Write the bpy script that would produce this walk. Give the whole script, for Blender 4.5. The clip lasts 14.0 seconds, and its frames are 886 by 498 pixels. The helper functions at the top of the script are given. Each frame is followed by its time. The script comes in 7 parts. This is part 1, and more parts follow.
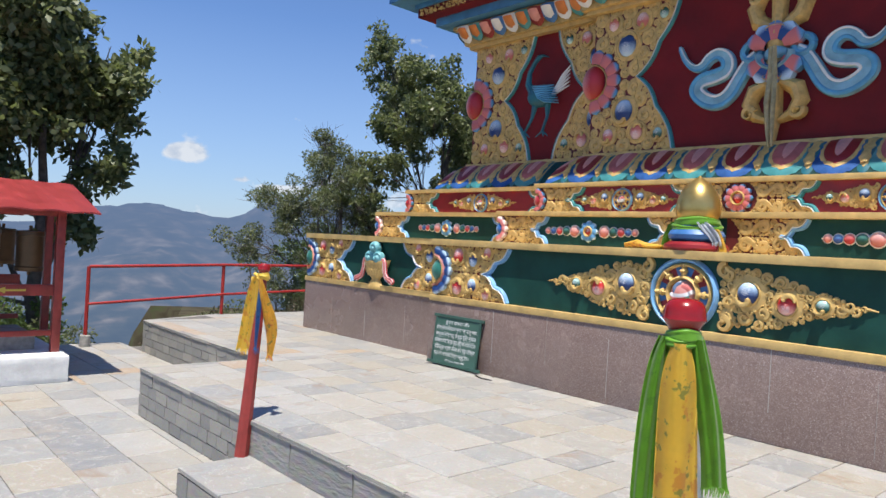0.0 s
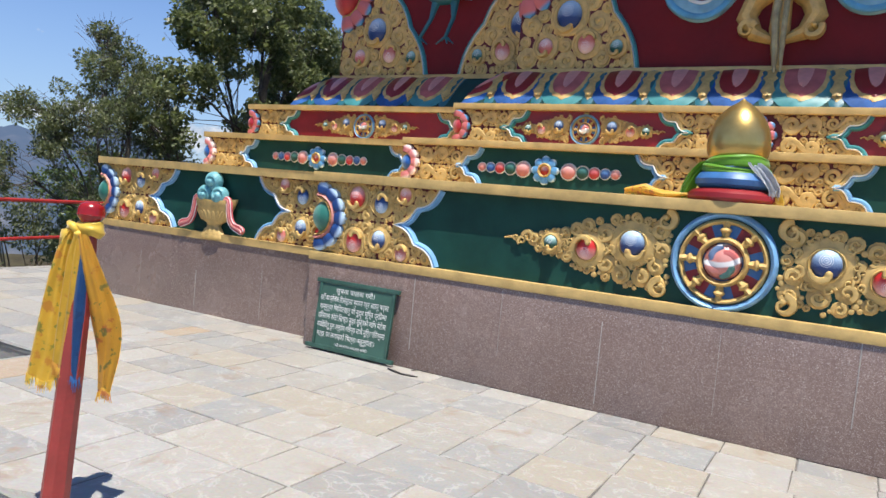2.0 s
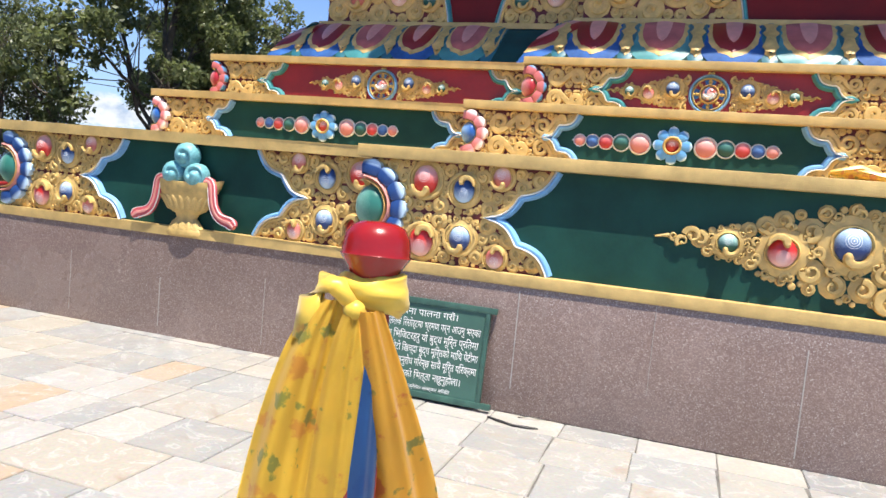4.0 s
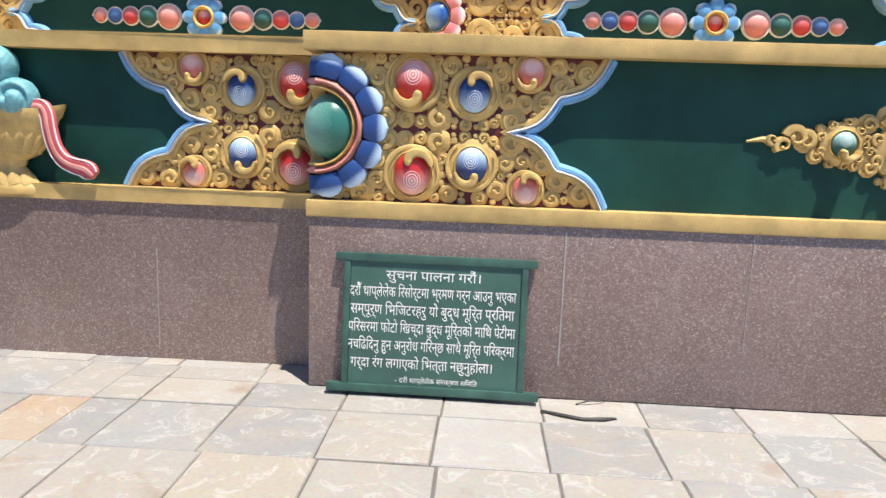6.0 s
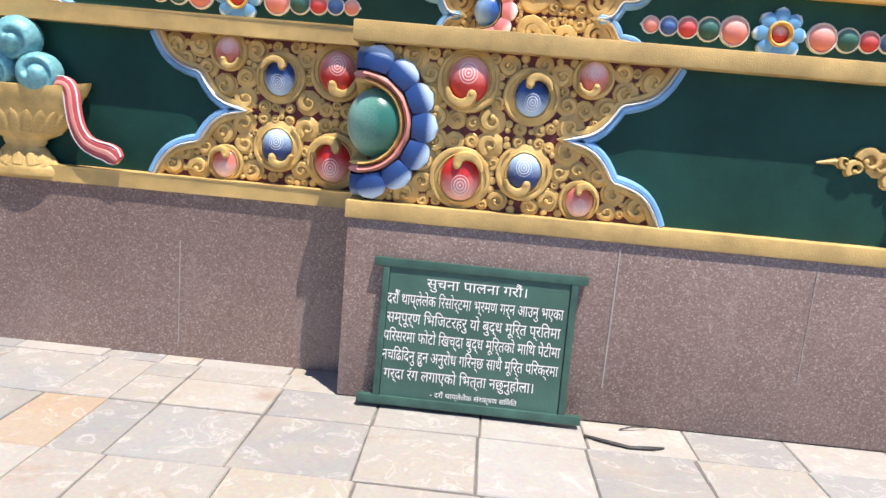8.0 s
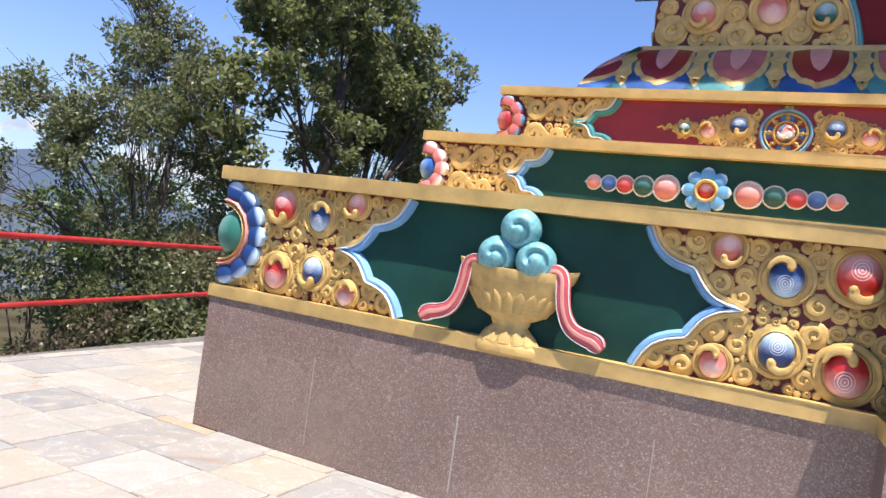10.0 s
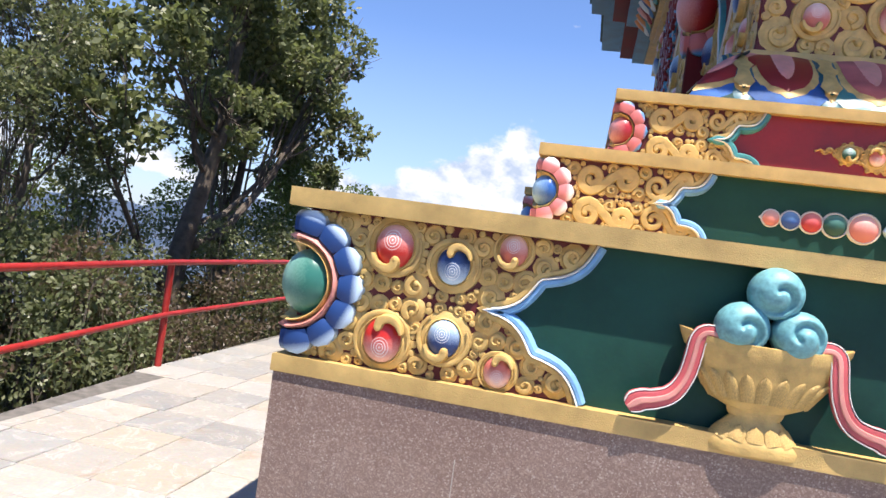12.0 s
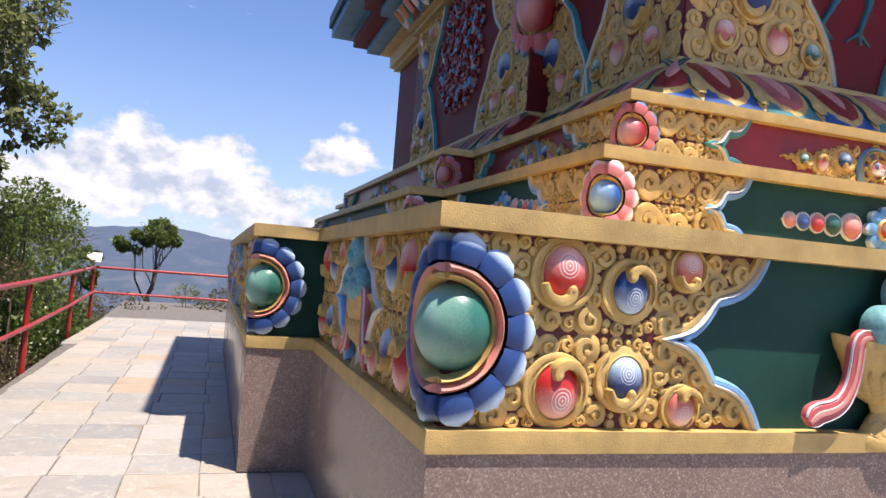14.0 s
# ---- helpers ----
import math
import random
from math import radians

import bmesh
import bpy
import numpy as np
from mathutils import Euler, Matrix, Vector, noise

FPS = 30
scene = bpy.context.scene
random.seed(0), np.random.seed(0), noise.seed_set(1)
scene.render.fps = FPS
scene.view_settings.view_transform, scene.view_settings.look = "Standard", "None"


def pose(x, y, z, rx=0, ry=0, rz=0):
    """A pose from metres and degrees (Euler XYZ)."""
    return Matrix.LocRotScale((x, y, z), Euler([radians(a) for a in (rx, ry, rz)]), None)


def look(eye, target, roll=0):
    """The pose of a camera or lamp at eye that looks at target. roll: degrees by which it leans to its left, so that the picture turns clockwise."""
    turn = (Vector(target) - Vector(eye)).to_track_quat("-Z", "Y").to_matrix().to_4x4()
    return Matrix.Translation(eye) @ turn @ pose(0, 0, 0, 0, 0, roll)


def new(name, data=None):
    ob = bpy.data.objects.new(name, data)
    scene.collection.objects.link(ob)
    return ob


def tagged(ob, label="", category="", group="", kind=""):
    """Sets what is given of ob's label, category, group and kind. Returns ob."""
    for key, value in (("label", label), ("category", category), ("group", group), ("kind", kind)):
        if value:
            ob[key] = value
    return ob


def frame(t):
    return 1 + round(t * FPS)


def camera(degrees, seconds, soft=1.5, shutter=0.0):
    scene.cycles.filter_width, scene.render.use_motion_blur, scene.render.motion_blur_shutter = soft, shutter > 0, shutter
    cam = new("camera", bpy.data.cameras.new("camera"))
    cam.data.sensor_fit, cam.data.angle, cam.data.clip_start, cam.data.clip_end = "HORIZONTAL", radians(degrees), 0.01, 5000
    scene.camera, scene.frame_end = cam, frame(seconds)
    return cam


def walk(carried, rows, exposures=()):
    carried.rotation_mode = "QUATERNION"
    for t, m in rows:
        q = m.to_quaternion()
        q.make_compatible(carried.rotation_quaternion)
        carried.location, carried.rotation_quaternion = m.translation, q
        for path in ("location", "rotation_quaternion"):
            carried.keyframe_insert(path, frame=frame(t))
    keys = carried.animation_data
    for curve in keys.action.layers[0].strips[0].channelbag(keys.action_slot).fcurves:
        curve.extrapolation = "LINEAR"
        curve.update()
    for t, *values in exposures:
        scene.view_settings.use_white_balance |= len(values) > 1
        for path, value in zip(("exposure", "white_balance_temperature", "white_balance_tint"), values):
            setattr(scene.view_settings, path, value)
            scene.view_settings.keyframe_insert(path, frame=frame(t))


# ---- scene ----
cam = camera(64.4, 14.0)
PATH = [
    (0, (2.181, 0.006, 1.463), (0.7, 1.351, 1.456), 3.4),
    (0.5, (1.58, 0.364, 1.499), (0.159, 1.762, 1.341), 5.4),
    (1, (0.897, 0.581, 1.397), (-0.325, 2.14, 1.125), 2.7),
    (1.5, (0.243, 0.834, 1.417), (-0.88, 2.485, 1.303), 4.1),
    (2, (-0.429, 1.054, 1.359), (-1.41, 2.793, 1.236), 5.4),
    (2.2, (-0.675, 1.102, 1.37), (-1.571, 2.882, 1.203), 3.1),
    (4.3, (-2.79, 1.995, 1.249), (-3.419, 3.887, 1.083), 5.6),
    (4.5, (-2.952, 2.118, 1.219), (-3.66, 3.977, 1.019), 4.5),
    (5, (-3.307, 2.414, 1.205), (-3.845, 4.326, 0.97), 3.5),
    (5.5, (-3.579, 2.729, 1.266), (-3.892, 4.685, 0.989), 0.9),
    (6, (-3.789, 2.931, 1.169), (-3.893, 4.9, 0.833), 2.0),
    (6.5, (-3.925, 3.076, 1.25), (-3.921, 5.03, 0.82), 2.8),
    (7, (-3.957, 3.182, 1.232), (-3.891, 5.133, 0.797), 4.9),
    (7.2, (-3.955, 3.198, 1.212), (-3.904, 5.15, 0.779), 5.3),
    (9.3, (-4.437, 2.9, 1.203), (-4.949, 4.821, 0.984), 6.4),
    (9.5, (-4.541, 2.925, 1.23), (-5.154, 4.817, 1.025), 7.6),
    (10, (-4.911, 3.028, 1.248), (-5.801, 4.819, 1.245), 8.0),
    (10.5, (-5.341, 3.057, 1.235), (-6.06, 4.924, 1.265), 10.9),
    (11, (-5.731, 2.99, 1.328), (-6.628, 4.777, 1.296), 8.8),
    (11.5, (-6.283, 3.186, 1.369), (-6.922, 5.079, 1.273), 10.0),
    (12, (-6.778, 3.422, 1.397), (-7.172, 5.383, 1.386), 8.0),
    (12.5, (-7.198, 3.531, 1.378), (-7.475, 5.51, 1.307), 6.0),
    (13, (-7.778, 3.878, 1.343), (-7.726, 5.876, 1.410), 5.5),
    (13.5, (-8.201, 3.998, 1.357), (-7.834, 5.963, 1.427), 3.6),
    (14, (-8.663, 4.133, 1.332), (-8.044, 6.034, 1.401), 4.5),
]
EXPOSURES = [(0, 0.53, 6350, 10), (2.2, 0.54, 6350, 10), (4.3, 0.97, 6500, 10), (5, 0.79, 6500, 10), (6.5, 0.7, 6500, 12), (9.5, 0.97, 6550, 15), (11.5, 1.06, 6550, 14), (14, 0.90, 6900, 18)]
walk(cam, [(t, look(eye, target, roll)) for t, eye, target, roll in PATH], EXPOSURES)

# ---------------------------------------------------------------- light
SUN_EL, SUN_AZ = 72.0, 139.0          # elevation; azimuth clockwise from +y
world = bpy.data.worlds.new("sky")
scene.world = world
world.use_nodes = True
wn, wl = world.node_tree.nodes, world.node_tree.links
wn.clear()
w_out, w_bg, w_sky = wn.new("ShaderNodeOutputWorld"), wn.new("ShaderNodeBackground"), wn.new("ShaderNodeTexSky")
w_sky.sky_type, w_sky.sun_disc = "NISHITA", False
w_sky.sun_elevation, w_sky.sun_rotation = radians(SUN_EL), radians(SUN_AZ)
w_sky.altitude, w_sky.air_density, w_sky.dust_density, w_sky.ozone_density = 1200, 1.15, 0.25, 2.6
w_bg.inputs["Strength"].default_value = 0.088
w_tint = wn.new("ShaderNodeMix")
w_tint.data_type, w_tint.blend_type = "RGBA", "MULTIPLY"
w_tint.inputs[0].default_value, w_tint.inputs[7].default_value = 1.0, (0.80, 0.93, 1.17, 1)
wl.new(w_sky.outputs[0], w_tint.inputs[6]), wl.new(w_tint.outputs[2], w_bg.inputs[0]), wl.new(w_bg.outputs[0], w_out.inputs[0])
sun = new("sun", bpy.data.lights.new("sun", "SUN"))
sun.data.energy, sun.data.angle, sun.data.color = 5.0, radians(0.53), (1.0, 0.94, 0.84)
ce, se = math.cos(radians(SUN_EL)), math.sin(radians(SUN_EL))
sun.matrix_world = look((ce * math.sin(radians(SUN_AZ)) * 40, ce * math.cos(radians(SUN_AZ)) * 40, se * 40), (0, 0, 0))


# ---------------------------------------------------------------- materials
def material(name, rough=0.6, metal=0.0):
    m = bpy.data.materials.new(name)
    m.use_nodes = True
    b = m.node_tree.nodes["Principled BSDF"]
    b.inputs["Roughness"].default_value, b.inputs["Metallic"].default_value = rough, metal
    return m, m.node_tree.nodes, m.node_tree.links, b


def noise_node(n, l, scale, detail=4.0, space="Object", rough=0.55, stretch=None):
    c, t = n.new("ShaderNodeTexCoord"), n.new("ShaderNodeTexNoise")
    t.inputs["Scale"].default_value, t.inputs["Detail"].default_value, t.inputs["Roughness"].default_value = scale, detail, rough
    src = c.outputs[space]
    if stretch:
        mp = n.new("ShaderNodeMapping")
        mp.inputs["Scale"].default_value = stretch
        l.new(src, mp.inputs[0])
        src = mp.outputs[0]
    l.new(src, t.inputs["Vector"])
    return t


def ramp(n, l, fac, stops):
    r = n.new("ShaderNodeValToRGB")
    while len(r.color_ramp.elements) < len(stops):
        r.color_ramp.elements.new(0.5)
    for e, (p, c) in zip(r.color_ramp.elements, stops):
        e.position, e.color = p, (*c, 1)
    l.new(fac, r.inputs[0])
    return r


def mix(n, l, fac, a, b, mode="MIX"):
    x = n.new("ShaderNodeMix")
    x.data_type, x.blend_type = "RGBA", mode
    for s, v in ((x.inputs[0], fac), (x.inputs[6], a), (x.inputs[7], b)):
        if isinstance(v, (int, float)):
            s.default_value = v
        elif isinstance(v, tuple):
            s.default_value = (*v, 1)
        else:
            l.new(v, s)
    return x.outputs[2]


def bump(n, l, b, height, strength, dist=0.01):
    k = n.new("ShaderNodeBump")
    k.inputs["Strength"].default_value, k.inputs["Distance"].default_value = strength, dist
    l.new(height, k.inputs["Height"])
    l.new(k.outputs[0], b.inputs["Normal"])


def paint(name, col, rough=0.45, metal=0.0, vary=0.18, scale=6.0, grain=90.0, bumps=0.25, spec=0.5):
    """Painted surface: base colour with broad mottling, fine brush grain and relief."""
    m, n, l, b = material(name, rough, metal)
    big, fine = noise_node(n, l, scale, 5), noise_node(n, l, grain, 3)
    dark = tuple(c * (1 - vary * 1.3) for c in col)
    light = tuple(min(1, c * (1 + vary)) for c in col)
    r = ramp(n, l, big.outputs["Fac"], [(0.3, dark), (0.7, light)])
    c = mix(n, l, 0.12, r.outputs[0], fine.outputs["Color"], "OVERLAY")
    l.new(c, b.inputs["Base Color"])
    b.inputs["Specular IOR Level"].default_value = spec
    rr = n.new("ShaderNodeMapRange")
    rr.inputs["To Min"].default_value, rr.inputs["To Max"].default_value = max(0.05, rough - 0.12), min(1, rough + 0.15)
    l.new(big.outputs["Fac"], rr.inputs["Value"])
    l.new(rr.outputs[0], b.inputs["Roughness"])
    bump(n, l, b, fine.outputs["Fac"], bumps, 0.003)
    return m


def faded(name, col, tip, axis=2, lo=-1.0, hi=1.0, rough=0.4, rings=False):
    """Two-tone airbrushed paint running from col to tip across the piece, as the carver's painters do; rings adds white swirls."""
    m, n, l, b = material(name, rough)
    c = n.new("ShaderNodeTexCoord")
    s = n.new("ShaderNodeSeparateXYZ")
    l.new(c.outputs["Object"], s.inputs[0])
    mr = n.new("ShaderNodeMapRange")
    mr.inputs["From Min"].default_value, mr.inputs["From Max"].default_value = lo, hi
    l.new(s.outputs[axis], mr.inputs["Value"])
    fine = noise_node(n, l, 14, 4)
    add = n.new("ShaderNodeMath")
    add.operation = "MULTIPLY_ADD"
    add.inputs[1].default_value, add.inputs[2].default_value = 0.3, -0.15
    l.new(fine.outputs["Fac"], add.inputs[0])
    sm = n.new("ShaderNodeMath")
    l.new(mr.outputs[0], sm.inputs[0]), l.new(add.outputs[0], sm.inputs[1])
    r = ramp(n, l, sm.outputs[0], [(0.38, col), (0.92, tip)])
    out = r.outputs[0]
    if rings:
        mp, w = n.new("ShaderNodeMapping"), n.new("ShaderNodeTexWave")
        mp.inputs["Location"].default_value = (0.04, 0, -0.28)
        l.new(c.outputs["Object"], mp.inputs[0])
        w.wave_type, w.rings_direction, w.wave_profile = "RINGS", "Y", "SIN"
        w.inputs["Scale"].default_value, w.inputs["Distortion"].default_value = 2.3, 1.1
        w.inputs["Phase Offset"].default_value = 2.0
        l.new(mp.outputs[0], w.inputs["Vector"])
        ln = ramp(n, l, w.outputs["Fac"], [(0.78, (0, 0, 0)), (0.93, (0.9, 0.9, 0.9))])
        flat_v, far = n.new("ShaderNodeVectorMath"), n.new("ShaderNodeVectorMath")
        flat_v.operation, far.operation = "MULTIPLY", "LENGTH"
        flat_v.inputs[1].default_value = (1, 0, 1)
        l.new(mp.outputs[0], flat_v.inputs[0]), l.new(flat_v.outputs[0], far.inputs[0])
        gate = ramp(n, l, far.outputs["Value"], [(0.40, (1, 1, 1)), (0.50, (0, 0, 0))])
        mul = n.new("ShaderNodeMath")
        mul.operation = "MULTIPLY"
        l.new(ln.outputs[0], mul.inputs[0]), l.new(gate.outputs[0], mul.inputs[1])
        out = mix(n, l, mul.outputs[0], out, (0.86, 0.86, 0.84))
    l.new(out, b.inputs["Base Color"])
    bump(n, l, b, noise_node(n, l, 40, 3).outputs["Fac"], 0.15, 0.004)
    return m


def stone_tile(name, island):
    m, n, l, b = material(name, 0.55)
    if island:
        rnd = n.new("ShaderNodeNewGeometry").outputs["Random Per Island"]
    else:
        rnd = n.new("ShaderNodeObjectInfo").outputs["Random"]
    geo = n.new("ShaderNodeNewGeometry")
    tone = ramp(n, l, rnd, [(0.0, (0.305, 0.290, 0.262)), (0.22, (0.345, 0.325, 0.290)), (0.38, (0.255, 0.252, 0.243)), (0.5, (0.325, 0.295, 0.245)),
                            (0.64, (0.275, 0.275, 0.265)), (0.77, (0.35, 0.265, 0.185)), (0.83, (0.335, 0.322, 0.300)), (0.95, (0.222, 0.222, 0.220))])
    tone.color_ramp.interpolation = "CONSTANT"
    vm = n.new("ShaderNodeVectorMath")
    vm.operation = "MULTIPLY_ADD"
    vm.inputs[1].default_value = (1, 1, 1)
    cmb = n.new("ShaderNodeCombineXYZ")
    off = n.new("ShaderNodeMath")
    off.operation = "MULTIPLY"
    off.inputs[1].default_value = 37.0
    l.new(rnd, off.inputs[0])
    for i in range(3):
        l.new(off.outputs[0], cmb.inputs[i])
    l.new(geo.outputs["Position"], vm.inputs[0]), l.new(cmb.outputs[0], vm.inputs[2])
    def tex(scale, detail, dist=0.0):
        t = n.new("ShaderNodeTexNoise")
        t.inputs["Scale"].default_value, t.inputs["Detail"].default_value, t.inputs["Distortion"].default_value = scale, detail, dist
        l.new(vm.outputs[0], t.inputs["Vector"])
        return t
    cloud, vein, fine = tex(3.2, 5, 0.8), tex(5.0, 6, 2.5), tex(60, 4)
    c1 = mix(n, l, ramp(n, l, cloud.outputs["Fac"], [(0.42, (0, 0, 0)), (0.75, (0.65, 0.65, 0.65))]).outputs[0], tone.outputs[0], (0.335, 0.295, 0.240))
    c1 = mix(n, l, ramp(n, l, vein.outputs["Fac"], [(0.56, (0, 0, 0)), (0.60, (0.55, 0.55, 0.55)), (0.64, (0, 0, 0))]).outputs[0], c1, (0.44, 0.425, 0.40))
    c1 = mix(n, l, ramp(n, l, tex(2.3, 6, 1.5).outputs["Fac"], [(0.62, (0, 0, 0)), (0.74, (0.55, 0.55, 0.55))]).outputs[0], c1, (0.25, 0.165, 0.105))
    c1 = mix(n, l, 0.22, c1, fine.outputs["Color"], "OVERLAY")
    l.new(c1, b.inputs["Base Color"])
    rr = ramp(n, l, vein.outputs["Fac"], [(0.3, (0.42, 0.42, 0.42)), (0.7, (0.68, 0.68, 0.68))])
    l.new(rr.outputs[0], b.inputs["Roughness"])
    h = mix(n, l, 0.5, cloud.outputs["Color"], vein.outputs["Color"])
    bump(n, l, b, h, 0.45, 0.012)
    return m


def granite():
    m, n, l, b = material("brown_granite", 0.25)
    v = n.new("ShaderNodeTexVoronoi")
    c = n.new("ShaderNodeTexCoord")
    v.inputs["Scale"].default_value = 175
    l.new(c.outputs["Object"], v.inputs["Vector"])
    sp = n.new("ShaderNodeSeparateColor")
    l.new(v.outputs["Color"], sp.inputs[0])
    r = ramp(n, l, sp.outputs[0], [(0.0, (0.19, 0.125, 0.105)), (0.45, (0.25, 0.175, 0.148)), (0.72, (0.30, 0.215, 0.185)), (0.88, (0.36, 0.285, 0.25)), (0.975, (0.45, 0.39, 0.35))])
    r.color_ramp.interpolation = "CONSTANT"
    big = noise_node(n, l, 2.2, 6)
    col = mix(n, l, 0.28, r.outputs[0], ramp(n, l, big.outputs["Fac"], [(0.3, (0.16, 0.112, 0.098)), (0.7, (0.31, 0.23, 0.20))]).outputs[0])
    drip = noise_node(n, l, 1.6, 5, stretch=(9, 9, 0.7))
    col = mix(n, l, ramp(n, l, drip.outputs["Fac"], [(0.60, (0, 0, 0)), (0.72, (0.16, 0.16, 0.16))]).outputs[0], col, (0.38, 0.33, 0.30))
    l.new(col, b.inputs["Base Color"])
    rr = ramp(n, l, big.outputs["Fac"], [(0.3, (0.16, 0.16, 0.16)), (0.7, (0.32, 0.32, 0.32))])
    l.new(rr.outputs[0], b.inputs["Roughness"])
    return m


def foliage(name, dark, light, back):
    m, n, l, b = material(name, 0.42)
    rnd = n.new("ShaderNodeNewGeometry").outputs["Random Per Island"]
    r = ramp(n, l, rnd, [(0.0, dark), (0.6, light), (0.92, light), (1.0, back)])
    l.new(r.outputs[0], b.inputs["Base Color"])
    b.inputs["Specular IOR Level"].default_value = 0.45
    tr, ms = n.new("ShaderNodeBsdfTranslucent"), n.new("ShaderNodeMixShader")
    l.new(mix(n, l, 0.5, r.outputs[0], (0.17, 0.21, 0.05)), tr.inputs[0])
    ms.inputs[0].default_value = 0.48
    l.new(b.outputs[0], ms.inputs[1]), l.new(tr.outputs[0], ms.inputs[2])
    l.new(ms.outputs[0], n["Material Output"].inputs[0])
    return m


GOLD = paint("gold_paint", (0.605, 0.405, 0.138), 0.48, 0.06, 0.20, 14, 150, 0.6, 0.5)
GOLD_BAND = paint("gold_band_paint", (0.575, 0.392, 0.142), 0.46, 0.06, 0.18, 7, 170, 0.6, 0.5)
MAROON = paint("maroon_recess", (0.115, 0.012, 0.012), 0.55)
GREEN = paint("dark_green_paint", (0.010, 0.055, 0.042), 0.5, 0, 0.25, 2.5, 60, 0.2, 0.22)
RED = paint("red_panel_paint", (0.24, 0.012, 0.014), 0.4, 0, 0.22, 2.5, 60, 0.15)
DEEP_RED = paint("deep_red_panel_paint", (0.15, 0.008, 0.010), 0.6, 0, 0.22, 2.0, 60, 0.15, 0.25)
BORDER = paint("border_pale_blue", (0.19, 0.40, 0.66), 0.4, 0, 0.2)
BORDER_DEEP = paint("border_deep_blue", (0.045, 0.15, 0.36), 0.4, 0, 0.2)
BORDER_SEA = paint("border_sea_green", (0.06, 0.26, 0.27), 0.4, 0, 0.2)
PINK_DEEP = paint("deep_pink_paint", (0.55, 0.10, 0.11), 0.4)
PINK = paint("pink_paint", (0.66, 0.28, 0.24), 0.4)
WHITE = paint("white_paint", (0.74, 0.74, 0.72), 0.45, 0, 0.08)
TEAL = paint("teal_paint", (0.16, 0.40, 0.43), 0.4, 0, 0.2)
SKYB = paint("sky_blue_paint", (0.10, 0.33, 0.52), 0.4, 0, 0.2)
DARKTEAL = paint("dark_teal_paint", (0.02, 0.13, 0.17), 0.4)
GRANITE = granite()
JOINT = paint("pale_joint", (0.36, 0.33, 0.30), 0.8)
TILE, TILE_REST = stone_tile("slate_tile", False), stone_tile("slate_tile_field", True)
MORTAR = paint("mortar", (0.13, 0.12, 0.108), 0.9, 0, 0.3, 12, 80, 0.6)
STEEL_RED = paint("red_enamel", (0.33, 0.022, 0.018), 0.38, 0, 0.2, 5, 60, 0.25)
POST_RED = paint("post_red_enamel", (0.27, 0.035, 0.028), 0.42, 0, 0.22, 8, 60, 0.3)
DOME_RED = paint("dome_red_gloss", (0.245, 0.009, 0.009), 0.2, 0, 0.15, 8, 60, 0.1)
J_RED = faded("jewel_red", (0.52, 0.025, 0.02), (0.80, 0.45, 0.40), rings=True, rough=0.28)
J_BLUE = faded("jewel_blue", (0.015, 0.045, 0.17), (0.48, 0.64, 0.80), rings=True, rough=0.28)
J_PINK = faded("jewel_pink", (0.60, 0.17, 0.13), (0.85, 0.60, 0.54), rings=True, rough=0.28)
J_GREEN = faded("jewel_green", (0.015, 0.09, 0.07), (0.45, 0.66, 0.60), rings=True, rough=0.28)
BALL = faded("sea_green_ball", (0.028, 0.150, 0.115), (0.24, 0.45, 0.37), 0, 0.9, -1.0, 0.3)
BALL_RED = faded("red_ball", (0.40, 0.02, 0.03), (0.70, 0.34, 0.32), 0, 0.9, -1.0, 0.35)
BALL_BLUE = faded("blue_ball", (0.02, 0.10, 0.36), (0.34, 0.55, 0.76), 0, 0.9, -1.0, 0.35)
PETAL_BLUE = faded("petal_blue", (0.018, 0.060, 0.21), (0.48, 0.63, 0.78), 2, -0.35, 0.72, 0.4)
PETAL_SKY = faded("petal_sky", (0.12, 0.34, 0.62), (0.62, 0.76, 0.84), 2, 0.2, 0.9, 0.4)
PETAL_PINK = faded("petal_pink", (0.66, 0.22, 0.22), (0.86, 0.70, 0.66), 2, -0.5, 0.6, 0.4)
PETAL_MIX = faded("petal_red_blue", (0.60, 0.16, 0.15), (0.10, 0.28, 0.50), 2, 0.05, 0.80, 0.4)


# ---------------------------------------------------------------- mesh helpers
def mesh_of(name, bm, mats, smooth=True, soft=False):
    me = bpy.data.meshes.new(name)
    bm.normal_update()
    bm.to_mesh(me)
    bm.free()
    for m in mats if isinstance(mats, (list, tuple)) else [mats]:
        me.materials.append(m)
    if smooth:
        me.shade_smooth()
        if not soft:
            me.set_sharp_from_angle(angle=radians(40))
    return me


def thing(name, loc=(0, 0, 0), **tags):
    ob = new(name)
    ob.location = loc
    ob.empty_display_size = 0.2
    return tagged(ob, **tags)


def hang(name, me, parent, m=None, label=""):
    """Links mesh me under parent at m in the parent's space."""
    ob = new(name, me)
    ob.parent = parent
    if m is not None:
        ob.matrix_basis = m
    return tagged(ob, label=label)


def part(name, bm, mat, parent, label="", m=None, smooth=True, soft=False):
    return hang(name, mesh_of(name, bm, mat, smooth, soft), parent, m, label)


